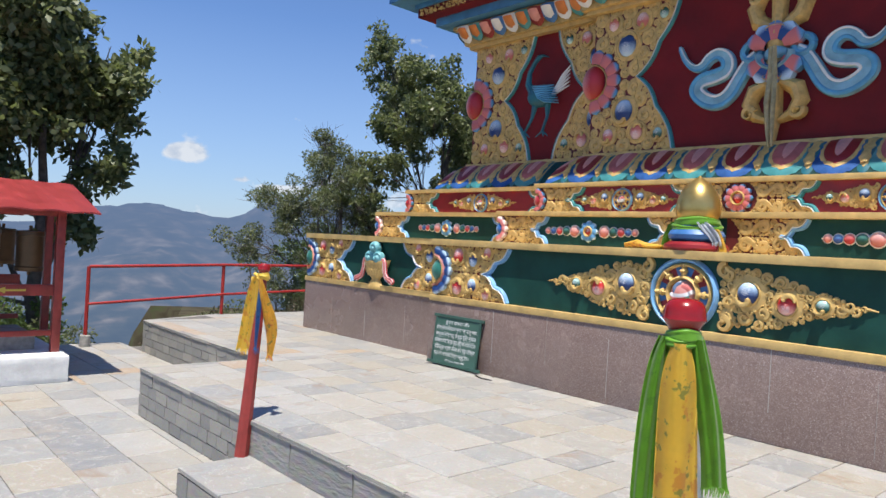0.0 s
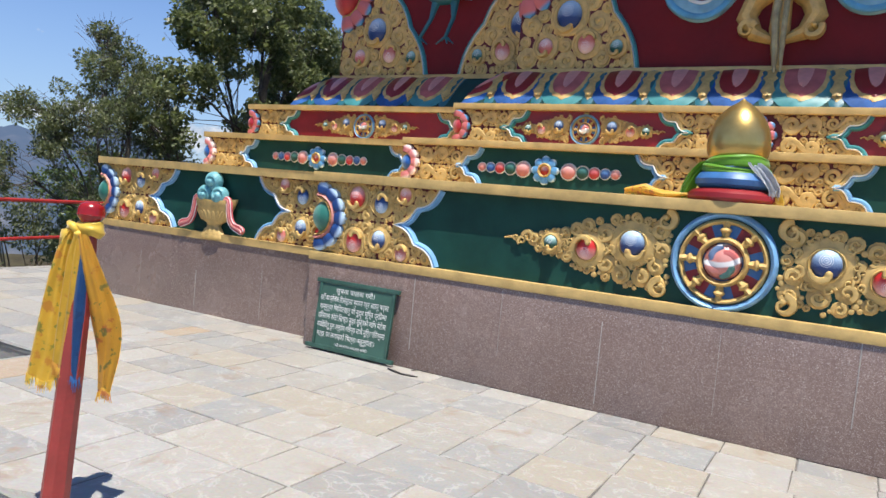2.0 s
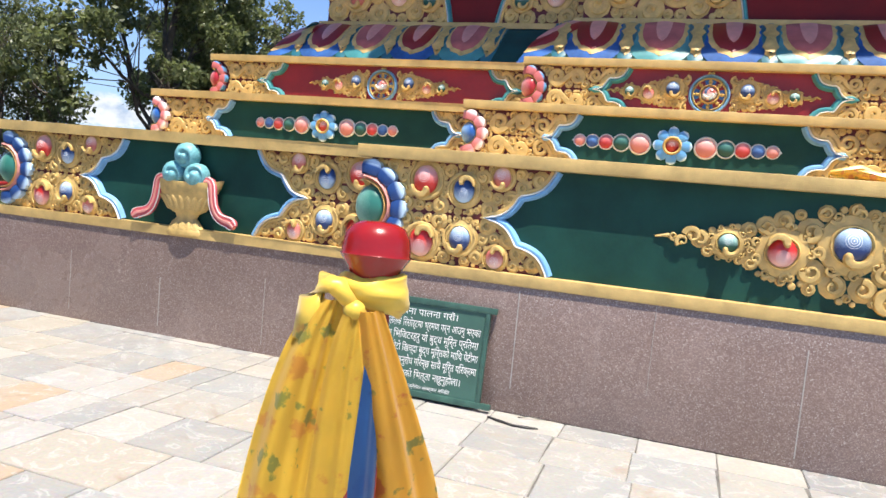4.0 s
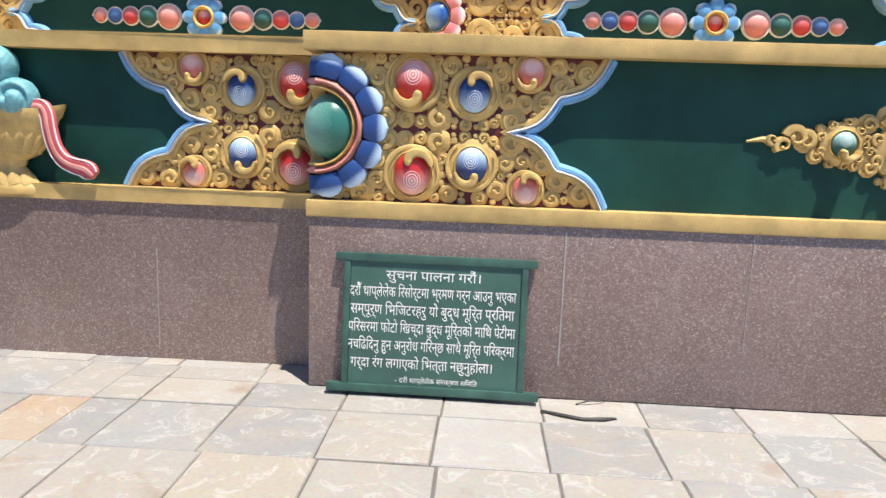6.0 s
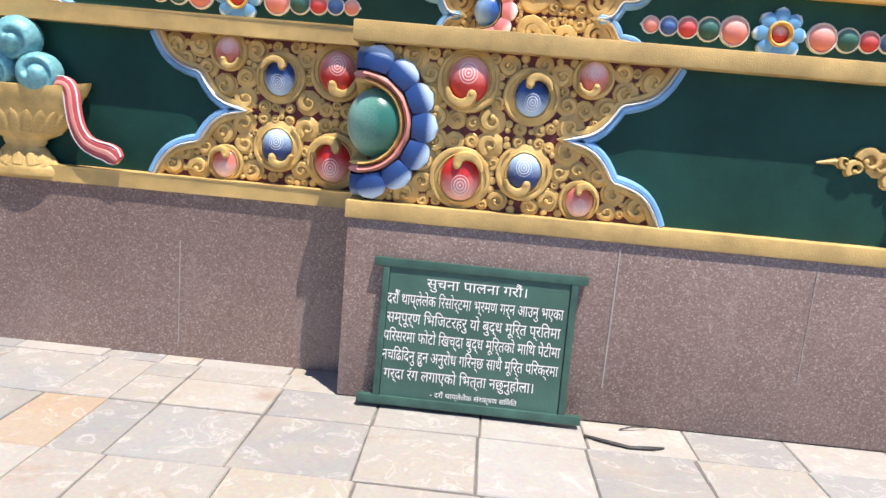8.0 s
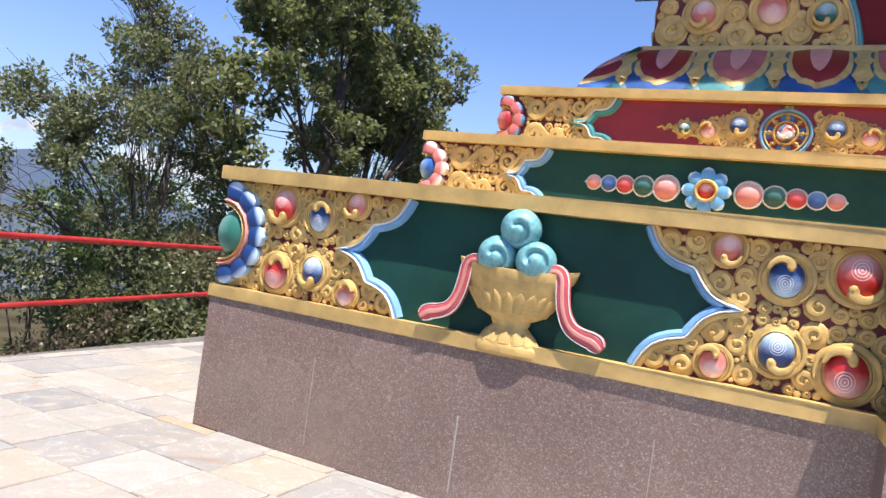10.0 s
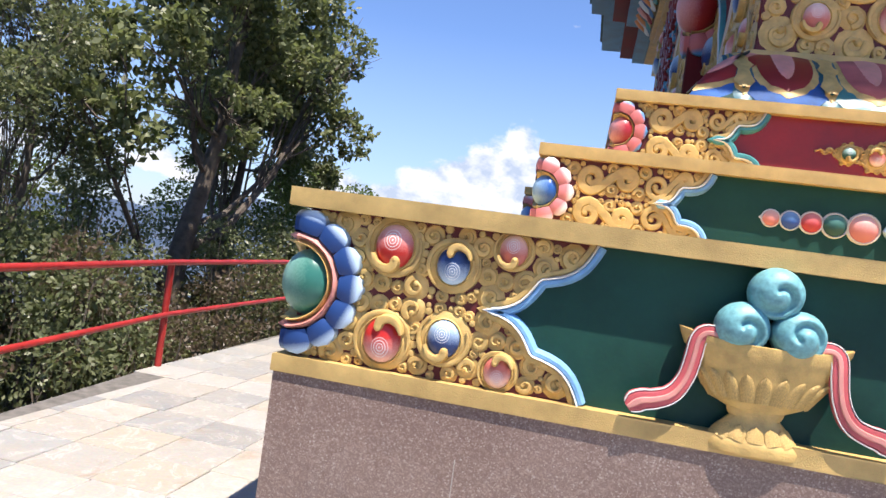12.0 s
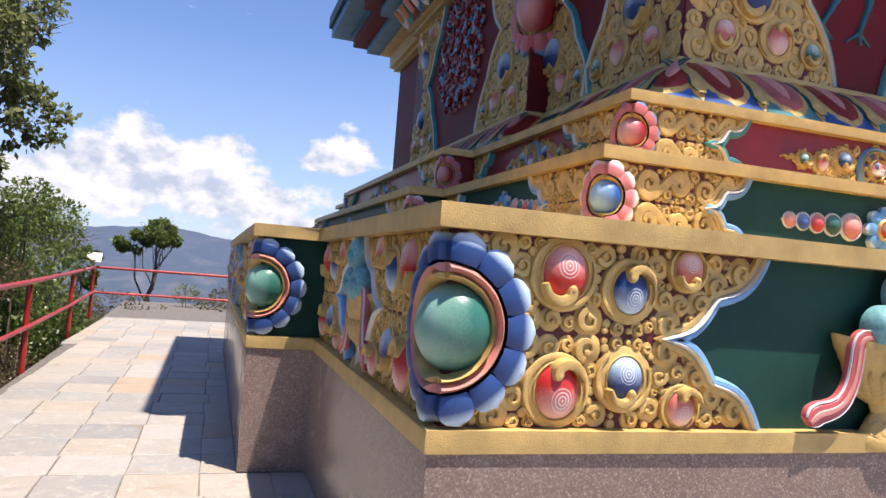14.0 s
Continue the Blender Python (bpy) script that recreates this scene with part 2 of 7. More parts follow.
def box(bm, x0, x1, y0, y1, z0, z1, bevel=0.0, mat=0):
    vs = [bm.verts.new((x, y, z)) for z in (z0, z1) for y in (y0, y1) for x in (x0, x1)]
    fs = [bm.faces.new([vs[i] for i in f]) for f in ((0, 2, 3, 1), (4, 5, 7, 6), (0, 1, 5, 4), (2, 6, 7, 3), (0, 4, 6, 2), (1, 3, 7, 5))]
    for f in fs:
        f.material_index = mat
    if bevel:
        es = list({e for f in fs for e in f.edges})
        bmesh.ops.bevel(bm, geom=es, offset=bevel, segments=2, affect="EDGES", profile=0.6)


def prism(bm, pts, y0, y1, mat=0):
    """A flat shape in x, z, from depth y0 (front) to y1 (back)."""
    a = [bm.verts.new((u, y0, v)) for u, v in pts]
    c = [bm.verts.new((u, y1, v)) for u, v in pts]
    fs = [bm.faces.new(a), bm.faces.new(c[::-1])]
    for i in range(len(pts)):
        j = (i + 1) % len(pts)
        fs.append(bm.faces.new((a[j], a[i], c[i], c[j])))
    for f in fs:
        f.material_index = mat
    bmesh.ops.recalc_face_normals(bm, faces=fs)


def sweep(bm, pts, widths, height, y0=0.0, n=4, mat=0):
    """A half-round moulding laid on the plane y = y0 along pts (x, z); it stands out towards -y."""
    rows = []
    k = len(pts)
    for i, (u, v) in enumerate(pts):
        a, c = pts[max(i - 1, 0)], pts[min(i + 1, k - 1)]
        du, dv = c[0] - a[0], c[1] - a[1]
        d = math.hypot(du, dv) or 1
        nu, nv = -dv / d, du / d
        w = widths[i] if isinstance(widths, (list, tuple)) else widths
        hh = height * min(1, 0.35 + w / (max(widths) if isinstance(widths, (list, tuple)) else w) * 0.65)
        rows.append([bm.verts.new((u + nu * w / 2 * math.cos(math.pi * j / n), y0 - hh * math.sin(math.pi * j / n), v + nv * w / 2 * math.cos(math.pi * j / n))) for j in range(n + 1)])
    for r, s in zip(rows, rows[1:]):
        for j in range(n):
            bm.faces.new((r[j], s[j], s[j + 1], r[j + 1])).material_index = mat
    for r in (rows[0][::-1], rows[-1]):
        bm.faces.new(r).material_index = mat


def dome(bm, u, v, ru, rv, h, y0=0.0, seg=14, rings=4, mat=0, flat=0.0):
    """A cushion of half-axes ru, rv standing h out of the plane y = y0."""
    rows = []
    for i in range(rings):
        a = math.pi / 2 * i / rings
        c, s = math.cos(a), math.sin(a)
        c = c * (1 - flat) + flat * min(1, c * 1.6) if flat else c
        rows.append([bm.verts.new((u + ru * c * math.cos(t), y0 - h * s, v + rv * c * math.sin(t))) for t in [2 * math.pi * j / seg for j in range(seg)]])
    top = bm.verts.new((u, y0 - h, v))
    for r, s in zip(rows, rows[1:]):
        for j in range(seg):
            bm.faces.new((r[j], r[(j + 1) % seg], s[(j + 1) % seg], s[j])).material_index = mat
    for j in range(seg):
        bm.faces.new((rows[-1][j], rows[-1][(j + 1) % seg], top)).material_index = mat


def spiral(u, v, r, start, turns, way=1, n=16, shrink=0.25):
    return [(u + r * (1 - (1 - shrink) * i / n) * math.cos(start + way * turns * 2 * math.pi * i / n),
             v + r * (1 - (1 - shrink) * i / n) * math.sin(start + way * turns * 2 * math.pi * i / n)) for i in range(n + 1)]


def ring(bm, u, v, r, w, h, y0=0.0, a0=0.0, a1=2 * math.pi, n=32, mat=0, sv=1.0):
    sweep(bm, [(u + r * math.cos(a0 + (a1 - a0) * i / n), v + sv * r * math.sin(a0 + (a1 - a0) * i / n)) for i in range(n + 1)], w, h, y0, 4, mat)


def tube(bm, pts, radii, seg=8, mat=0):
    """A round limb through 3D points."""
    rows = []
    for i, p in enumerate(pts):
        p = Vector(p)
        d = (Vector(pts[min(i + 1, len(pts) - 1)]) - Vector(pts[max(i - 1, 0)])).normalized()
        a = d.cross(Vector((0.13, 0.21, 0.97)) if abs(d.z) < 0.95 else Vector((1, 0.1, 0))).normalized()
        c = d.cross(a)
        r = radii[i] if isinstance(radii, (list, tuple)) else radii
        rows.append([bm.verts.new(p + a * r * math.cos(2 * math.pi * j / seg) + c * r * math.sin(2 * math.pi * j / seg)) for j in range(seg)])
    for r, s in zip(rows, rows[1:]):
        for j in range(seg):
            bm.faces.new((r[j], r[(j + 1) % seg], s[(j + 1) % seg], s[j])).material_index = mat
    for r in (rows[0][::-1], rows[-1]):
        bm.faces.new(r).material_index = mat


def lathe(bm, prof, seg=24, c=(0, 0), mat=0, half=2 * math.pi):
    """A turned shape from (radius, z) pairs round the upright axis at c."""
    rows = [[bm.verts.new((c[0] + r * math.cos(half * j / seg), c[1] + r * math.sin(half * j / seg), z)) for j in range(seg)] for r, z in prof]
    for r, s in zip(rows, rows[1:]):
        for j in range(seg):
            bm.faces.new((r[j], r[(j + 1) % seg], s[(j + 1) % seg], s[j])).material_index = mat
    for r in (rows[0][::-1], rows[-1]):
        bm.faces.new(r).material_index = mat


def inside(poly, u, v):
    hit = False
    for (a, b), (c, d) in zip(poly, poly[1:] + poly[:1]):
        if (b > v) != (d > v) and u < (c - a) * (v - b) / (d - b) + a:
            hit = not hit
    return hit


SHOULDER = ((-1.0, 0.0), (-0.94, 0.62), (-0.70, 0.98), (0.0, 1.06), (0.70, 0.98), (0.94, 0.62), (1.0, 0.0))


def strap(bm, pts, widths, height, y0=0.0, mat=0):
    """A flat-topped carved band with rounded shoulders along pts (x, z), standing out towards -y."""
    rows, k = [], len(pts)
    for i, (u, v) in enumerate(pts):
        a, c = pts[max(i - 1, 0)], pts[min(i + 1, k - 1)]
        du, dv = c[0] - a[0], c[1] - a[1]
        d = math.hypot(du, dv) or 1
        w = widths[i] if isinstance(widths, (list, tuple)) else widths
        rows.append([bm.verts.new((u - dv / d * w / 2 * p, y0 - height * q, v + du / d * w / 2 * p)) for p, q in SHOULDER])
    for r, q in zip(rows, rows[1:]):
        for j in range(len(SHOULDER) - 1):
            bm.faces.new((r[j], r[j + 1], q[j + 1], q[j])).material_index = mat
    for r in (rows[0][::-1], rows[-1]):
        bm.faces.new(r).material_index = mat


def soften(pts, rounds=2):
    """Cuts the corners of an open line."""
    for _ in range(rounds):
        out = [pts[0]]
        for (a, b), (c, d) in zip(pts, pts[1:]):
            out += [(a * 0.75 + c * 0.25, b * 0.75 + d * 0.25), (a * 0.25 + c * 0.75, b * 0.25 + d * 0.75)]
        pts = out + [pts[-1]]
    return pts


def volute(bm, u, v, r, start, way, h, y0):
    """A carved scroll eye: a broad band turning in on itself, with a bud in the middle and a small hole beside it."""
    w = r * 0.58
    p = spiral(u, v, r - w * 0.5, start, 0.95, way, 15, 0.36)
    strap(bm, p, [w * (0.55 + 0.5 * math.sin(math.pi * min(1, (i + 3) / 12))) * (1 - 0.30 * i / 15) for i in range(16)], h, y0)
    dome(bm, p[-1][0], p[-1][1], r * 0.26, r * 0.26, h * 1.2, y0, 10, 3, 0, 0.3)


def fill_curls(bm, poly, keep, rmin, rmax, tries, seed, h=0.022, y0=-0.012, pack=0.93, bed=False, twin=False):
    """Packs scroll eyes and small leaf buds into poly round the discs in keep; twin mirrors the upper half below."""
    rng = random.Random(seed)
    us, vs = [p[0] for p in poly], [p[1] for p in poly]
    placed = list(keep)
    lo = 0.0 if twin else min(vs)
    buds = tries // 2
    for k in range(tries + buds):
        bud = k >= tries
        r = rmax - (rmax - rmin) * k / tries if not bud else rmin * (1.05 - 0.45 * (k - tries) / buds)
        u, v = rng.uniform(min(us), max(us)), rng.uniform(lo, max(vs))
        if twin and v < r * 0.85:
            continue
        if not inside(poly, u, v) or any(not inside(poly, u + r * 0.9 * math.cos(a), v + r * 0.9 * math.sin(a)) for a in (0, 1.05, 2.1, 3.14, 4.2, 5.2)):
            continue
        if any(math.hypot(u - a, abs(v) - abs(b) if twin else v - b) < (r + q) * (pack if not bud else 0.88) for a, b, q in placed):
            continue
        placed.append((u, v, r))
        start, way, hh = rng.uniform(0, 6.28), rng.choice((-1, 1)), h * (0.72 + 0.3 * r / rmax) * 0.8
        for f in ((1, -1) if twin else (1,)):
            if bud:
                dome(bm, u, f * v, r * 1.12, r * 1.12, h * 0.62, y0, 9, 2, 0, 0.5)
                continue
            if bed:
                dome(bm, u, f * v, r * 1.06, r * 1.06, 0.006, y0, 10, 2, 0, 0.7)
            volute(bm, u, f * v, r, f * start, f * way, hh, y0)


def running_scroll(bm, eyes, h, y0):
    """Lying S-scrolls: each pair of eyes (u, v, r) is joined by one band, mirrored about the middle line."""
    for f in (1, -1):
        for (u0, v0, r0), (u1, v1, r1) in zip(eyes[::2], eyes[1::2]):
            a = spiral(u0, f * v0, r0 * 0.82, -f * math.pi / 2, 1.25, -f, 20, 0.24)[::-1]
            b = spiral(u1, f * v1, r1 * 0.82, f * math.pi / 2, 1.25, -f, 20, 0.24)
            (x0, y_0), (x1, y_1) = a[-1], b[0]
            mid = [(x0 + (x1 - x0) * (t * 0.8 + 0.2 * t * t * (3 - 2 * t)), y_0 + (y_1 - y_0) * t * t * (3 - 2 * t)) for t in (0.2, 0.4, 0.6, 0.8)]
            n = len(a) + len(b) + 4
            w = min(r0, r1) * 0.86
            strap(bm, a + mid + b, [w * (0.50 + 0.5 * math.sin(math.pi * (i + 0.5) / n) ** 0.6) for i in range(n)], h, y0)
            for (cu, cv), q in ((a[0], r0), (b[-1], r1)):
                dome(bm, cu, cv, q * 0.25, q * 0.25, h * 1.2, y0, 10, 3, 0, 0.3)


def arc(a, b, bulge, n=8):
    """Points from a to b on an arc that bows by bulge to the left of the way."""
    (x0, y0), (x1, y1) = a, b
    d = math.hypot(x1 - x0, y1 - y0)
    nx, ny = -(y1 - y0) / d, (x1 - x0) / d
    return [(x0 + (x1 - x0) * i / n + nx * bulge * math.sin(math.pi * i / n), y0 + (y1 - y0) * i / n + ny * bulge * math.sin(math.pi * i / n)) for i in range(n + 1)]


def offset_line(pts, d):
    out = []
    for i, (u, v) in enumerate(pts):
        a, c = pts[max(i - 1, 0)], pts[min(i + 1, len(pts) - 1)]
        du, dv = c[0] - a[0], c[1] - a[1]
        k = math.hypot(du, dv) or 1
        out.append((u - dv / k * d, v + du / k * d))
    return out


# ---------------------------------------------------------------- plan
AX = -1.10                                  # middle of the shrine's front
MID = 11.7                                  # middle of its side
# half widths and front lines of each storey: outer corner, outer front, middle section's half width and front
TIERS = {
    1: dict(z=(0.0, 1.557), hw=6.89, y=6.205, cw=3.44, cy=5.945, sx=-7.99, scx=-8.41, sy=8.70),
    2: dict(z=(1.557, 1.962), hw=5.95, y=6.875, cw=2.99, cy=6.615, sx=-7.05, scx=-7.31, sy=9.15),
    3: dict(z=(1.962, 2.342), hw=5.62, y=7.215, cw=2.67, cy=6.955, sx=-6.72, scx=-6.98, sy=9.48),
    4: dict(z=(2.80, 4.62), hw=4.85, y=7.90, cw=2.41, cy=7.70, sx=-5.95, scx=-6.15, sy=9.78),
}


def plan(t, d=0.0):
    """Outline of a storey seen from above, pushed out by d."""
    T = TIERS[t]
    x0, x1 = T["sx"] - d, 2 * AX - T["sx"] + d
    c0, c1 = AX - T["cw"] - d, AX + T["cw"] + d
    q0, q1 = T["scx"] - d, 2 * AX - T["scx"] + d
    yf, yc = T["y"] - d, T["cy"] - d
    s0, s1 = T["sy"] - d, 2 * MID - T["sy"] + d
    yb, ycb = 2 * MID - yf, 2 * MID - yc
    return [(c0, yc), (c1, yc), (c1, yf), (x1, yf), (x1, s0), (q1, s0), (q1, s1), (x1, s1), (x1, yb), (c1, yb), (c1, ycb), (c0, ycb), (c0, yb),
            (x0, yb), (x0, s1), (q0, s1), (q0, s0), (x0, s0), (x0, yf), (c0, yf)]


def slab(bm, pts, z0, z1, mat=0, bevel=0.0):
    a = [bm.verts.new((x, y, z0)) for x, y in pts]
    b = [bm.verts.new((x, y, z1)) for x, y in pts]
    fs = [bm.faces.new(a[::-1]), bm.faces.new(b)] + [bm.faces.new((a[i], a[(i + 1) % len(a)], b[(i + 1) % len(b)], b[i])) for i in range(len(a))]
    for f in fs:
        f.material_index = mat
    if bevel:
        bmesh.ops.bevel(bm, geom=list({e for f in fs for e in f.edges}), offset=bevel, segments=2, affect="EDGES", profile=0.6)


def band(name, t, z0, z1, d, mat, parent, label=""):
    bm = bmesh.new()
    slab(bm, plan(t, d), z0, z1, 0, 0.006)
    return part(name, bm, mat, parent, label)


# ---------------------------------------------------------------- carved pieces, built once
MIRROR = Matrix.Diagonal((-1, 1, 1, 1))


def unit_dome(name, mat, h=0.55, seg=20, rings=6):
    bm = bmesh.new()
    dome(bm, 0, 0, 1, 1, h, 0, seg, rings)
    return mesh_of(name, bm, mat)


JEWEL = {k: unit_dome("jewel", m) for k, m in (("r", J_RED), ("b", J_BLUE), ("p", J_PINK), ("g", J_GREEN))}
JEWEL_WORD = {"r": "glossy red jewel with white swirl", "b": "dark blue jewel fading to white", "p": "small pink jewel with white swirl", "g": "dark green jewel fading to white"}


def unit_petal(mat):
    """A cupped petal with a rounded tip, base at z = -1, tip at z = 1."""
    bm = bmesh.new()
    rows = []
    for i in range(9):
        s = i / 8
        w = (0.74 + 0.30 * math.sin(math.pi * min(1, s * 0.8))) * math.sqrt(max(0.0, 1 - max(0, (s - 0.45) / 0.55) ** 2.4))
        rows.append([bm.verts.new((w * c, -0.34 * (1 - abs(c) ** 3 * 0.55) * math.sin(math.pi * (0.30 + 0.62 * s)) - 0.10, -1 + 2 * s)) for c in (-1, -0.6, 0, 0.6, 1)])
    for r, q in zip(rows, rows[1:]):
        for j in range(4):
            bm.faces.new((r[j], r[j + 1], q[j + 1], q[j]))
    for side in (0, 4):
        edge = [r[side] for r in rows]
        low = [bm.verts.new((v.co.x, 0.85, v.co.z)) for v in edge]
        for i in range(8):
            bm.faces.new((edge[i], edge[i + 1], low[i + 1], low[i]) if side == 0 else (edge[i + 1], edge[i], low[i], low[i + 1]))
    return mesh_of("petal", bm, mat)


PETAL = {"blue": unit_petal(PETAL_BLUE), "sky": unit_petal(PETAL_SKY), "pink": unit_petal(PETAL_PINK), "mix": unit_petal(PETAL_MIX)}


def at(u, v, su, sv=None, y=0.0, turn=0.0, sy=None):
    """Where a unit piece sits on a face: across u, up v, half sizes su, sv, turned clockwise by turn degrees."""
    sv = sv or su
    return Matrix.Translation((u, y, v)) @ Matrix.Rotation(radians(turn), 4, "Y") @ Matrix.Diagonal((su, sy or (su + sv) / 2, sv, 1))


def set_on(items, parent, m):
    """Hangs a carved piece: its first mesh under parent at m, the rest as that mesh's parts."""
    name, me, _, label = items[0]
    head = hang(name, me, parent, m, label)
    for name, me, mm, label in items[1:]:
        hang(name, me, head, mm, label)
    return head


def lobed(w, h, cusp, mid):
    """Right-hand outline of a corner carving, from its foot to its head: two lobes a side and a cusp between."""
    a = arc((w, -h), mid[0:1] + (-mid[1],), -0.13 * (w - mid[0] + 0.12), 8)
    b = arc((mid[0] - 0.012, -mid[1] + 0.012), (cusp, 0), -0.12 * (mid[0] - cusp + 0.1), 8)
    low = a + b
    return low + [(u, -v) for u, v in reversed(low[:-1])]


def carved_corner(w, h, cusp, mid, jewels, shift, seed, curls, border, name="corner_carving", label="gilded scroll carving set with painted jewels", eyes=()):
    """Corner carving in its face's plane; shift cuts that much off at the corner."""
    edge = [(u - shift, v) for u, v in lobed(w, h, cusp, mid)]
    cut = 0.056 if shift < 0.05 and h < 0.5 else 0.0
    poly = [(cut, -h)] + edge + [(cut, h)]
    bm = bmesh.new()
    keep = []
    for k, u, v, r, turn, disc in jewels:
        u -= shift
        up = 1 if turn == 0 else -1
        keep.append((u, v, disc))
        dome(bm, u, v, disc * 1.02, disc * 1.02, 0.026, -0.008, 24, 3, 0, 0.75)
        ring(bm, u, v, r * 1.10, r * 0.12, 0.012, -0.026, n=24, sv=1.12)
        strap(bm, spiral(u, v, disc * 0.92, up * 2.2, 0.72, up, 20, 0.95), [disc * (0.05 + 0.17 * math.sin(math.pi * (q + 0.5) / 21)) for q in range(21)], 0.007, -0.029)
        tail = soften([(u + up * a * r, v + up * b * r) for a, b in ((-1.05, -0.45), (-0.85, -0.95), (-0.30, -1.22), (0.16, -1.02), (0.20, -0.66))])
        n = len(tail)
        strap(bm, tail, [r * (0.16 + 0.40 * math.sin(math.pi * min(1, (q + 1) / n) * 0.62)) for q in range(n)], 0.040, -0.034)
        dome(bm, tail[-1][0], tail[-1][1], r * 0.27, r * 0.27, 0.046, -0.034, 12, 3, 0, 0.3)
    if shift < 0.05:
        keep.append((0.0, 0.0, curls[3]))
    if eyes:
        eyes = [(u - shift, v, r) for u, v, r in eyes if u - shift > r * 0.8 or shift < 0.05]
        running_scroll(bm, eyes, 0.020, -0.010)
        keep += [(u, f * v, r * 1.02) for u, v, r in eyes for f in (1, -1)]
    fill_curls(bm, poly, keep, *curls[:3], seed, pack=curls[4], bed=curls[5], twin=True)
    inner = offset_line(edge, 0.022)
    strap(bm, inner, 0.026, 0.020, -0.010)
    items = [(name, mesh_of(name, bm, GOLD), None, label)]
    bm = bmesh.new()
    prism(bm, poly, -0.012, 0.0)
    items.append(("backing", mesh_of("backing", bm, MAROON, False), None, "dark maroon recessed ground"))
    bm = bmesh.new()
    sweep(bm, offset_line(edge, -0.012), 0.040, 0.042, 0.0, 5)
    sweep(bm, offset_line(edge, 0.004), 0.014, 0.050, 0.0, 4, 1)
    items.append(("border", mesh_of("border", bm, [border, WHITE]), None, "blue rim edged in white"))
    for k, u, v, r, turn, disc in jewels:
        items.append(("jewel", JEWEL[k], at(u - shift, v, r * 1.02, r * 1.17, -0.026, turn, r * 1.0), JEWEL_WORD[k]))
    return items


def half_flower(rb, rp, n, petal, rings, whole=False, a0=-90.0, a1=90.0):
    """Ring and petals of a corner flower on one of its two faces (or a whole flower), centred on the corner."""
    bm = bmesh.new()
    lo, hi = (0, 2 * math.pi) if whole else (radians(a0), radians(a1))
    for r, w, h, k in rings:
        ring(bm, 0, 0, r, w, h + (0.0 if whole else 0.034), -0.02 if whole else 0.030, lo, hi, 28 if whole else 24, k)
    items = [("flower_ring", mesh_of("flower_ring", bm, [GOLD, PINK]), None, "gold and pink moulded ring")]
    for i in range(n):
        a = (a0 + (a1 - a0) * (i + 0.5) / n) if not whole else 360 * i / n
        rad, half = (rb + rp) / 2, (rp - rb) / 2
        wid = math.pi * rad * (2 if whole else 1) / n * 0.50
        u, v = rad * math.cos(radians(a)), rad * math.sin(radians(a))
        items.append(("petal", PETAL[petal], at(u, v, wid, half, -0.018, 90 - a, half * 1.1), ""))
    return items


def half_ball(r, mat, name="ball"):
    bm = bmesh.new()
    bmesh.ops.create_uvsphere(bm, u_segments=28, v_segments=18, radius=1.0)
    return mesh_of(name, bm, mat), r


ROW_PAINT = {"p": faded("row_pink", (0.62, 0.20, 0.17), (0.80, 0.50, 0.45)), "g": faded("row_green", (0.010, 0.075, 0.060), (0.10, 0.26, 0.22)), "r": faded("row_red", (0.50, 0.035, 0.04), (0.70, 0.26, 0.25)), "b": faded("row_blue", (0.018, 0.075, 0.30), (0.20, 0.38, 0.62))}
ROW_JEWEL = {k: unit_dome("jewel", m) for k, m in ROW_PAINT.items()}


def jewel_row(petal):
    """A flower with a diminishing row of jewels each side."""
    items = half_flower(0.045, 0.125, 8, petal, [(0.052, 0.022, 0.03, 0)], True)
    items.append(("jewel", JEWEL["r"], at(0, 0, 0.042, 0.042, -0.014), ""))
    for s in (-1, 1):
        for k, u, r in (("p", 0.205, 0.066), ("g", 0.325, 0.054), ("r", 0.425, 0.048), ("b", 0.515, 0.043), ("p", 0.60, 0.039)):
            bm = bmesh.new()
            sweep(bm, spiral(0, 0, 1.02, 0.0, 1.0, 1, 20, 1.0), 0.20, 0.24, 0.0)
            tip = bm.verts.new((s * 1.38, -0.06, 0))
            base = [bm.verts.new((s * 0.98, -0.02, z)) for z in (-0.36, 0.36)] + [bm.verts.new((s * 0.98, -0.16, 0))]
            for i in range(3):
                bm.faces.new((tip, base[i], base[(i + 1) % 3]))
            items.append(("jewel_rim", mesh_of("jewel_rim", bm, WHITE), at(s * u, 0, r), "white rim"))
            items.append(("jewel", ROW_JEWEL[k], at(s * u, 0, r, r, 0, 0, r * 1.0), ""))
    return items


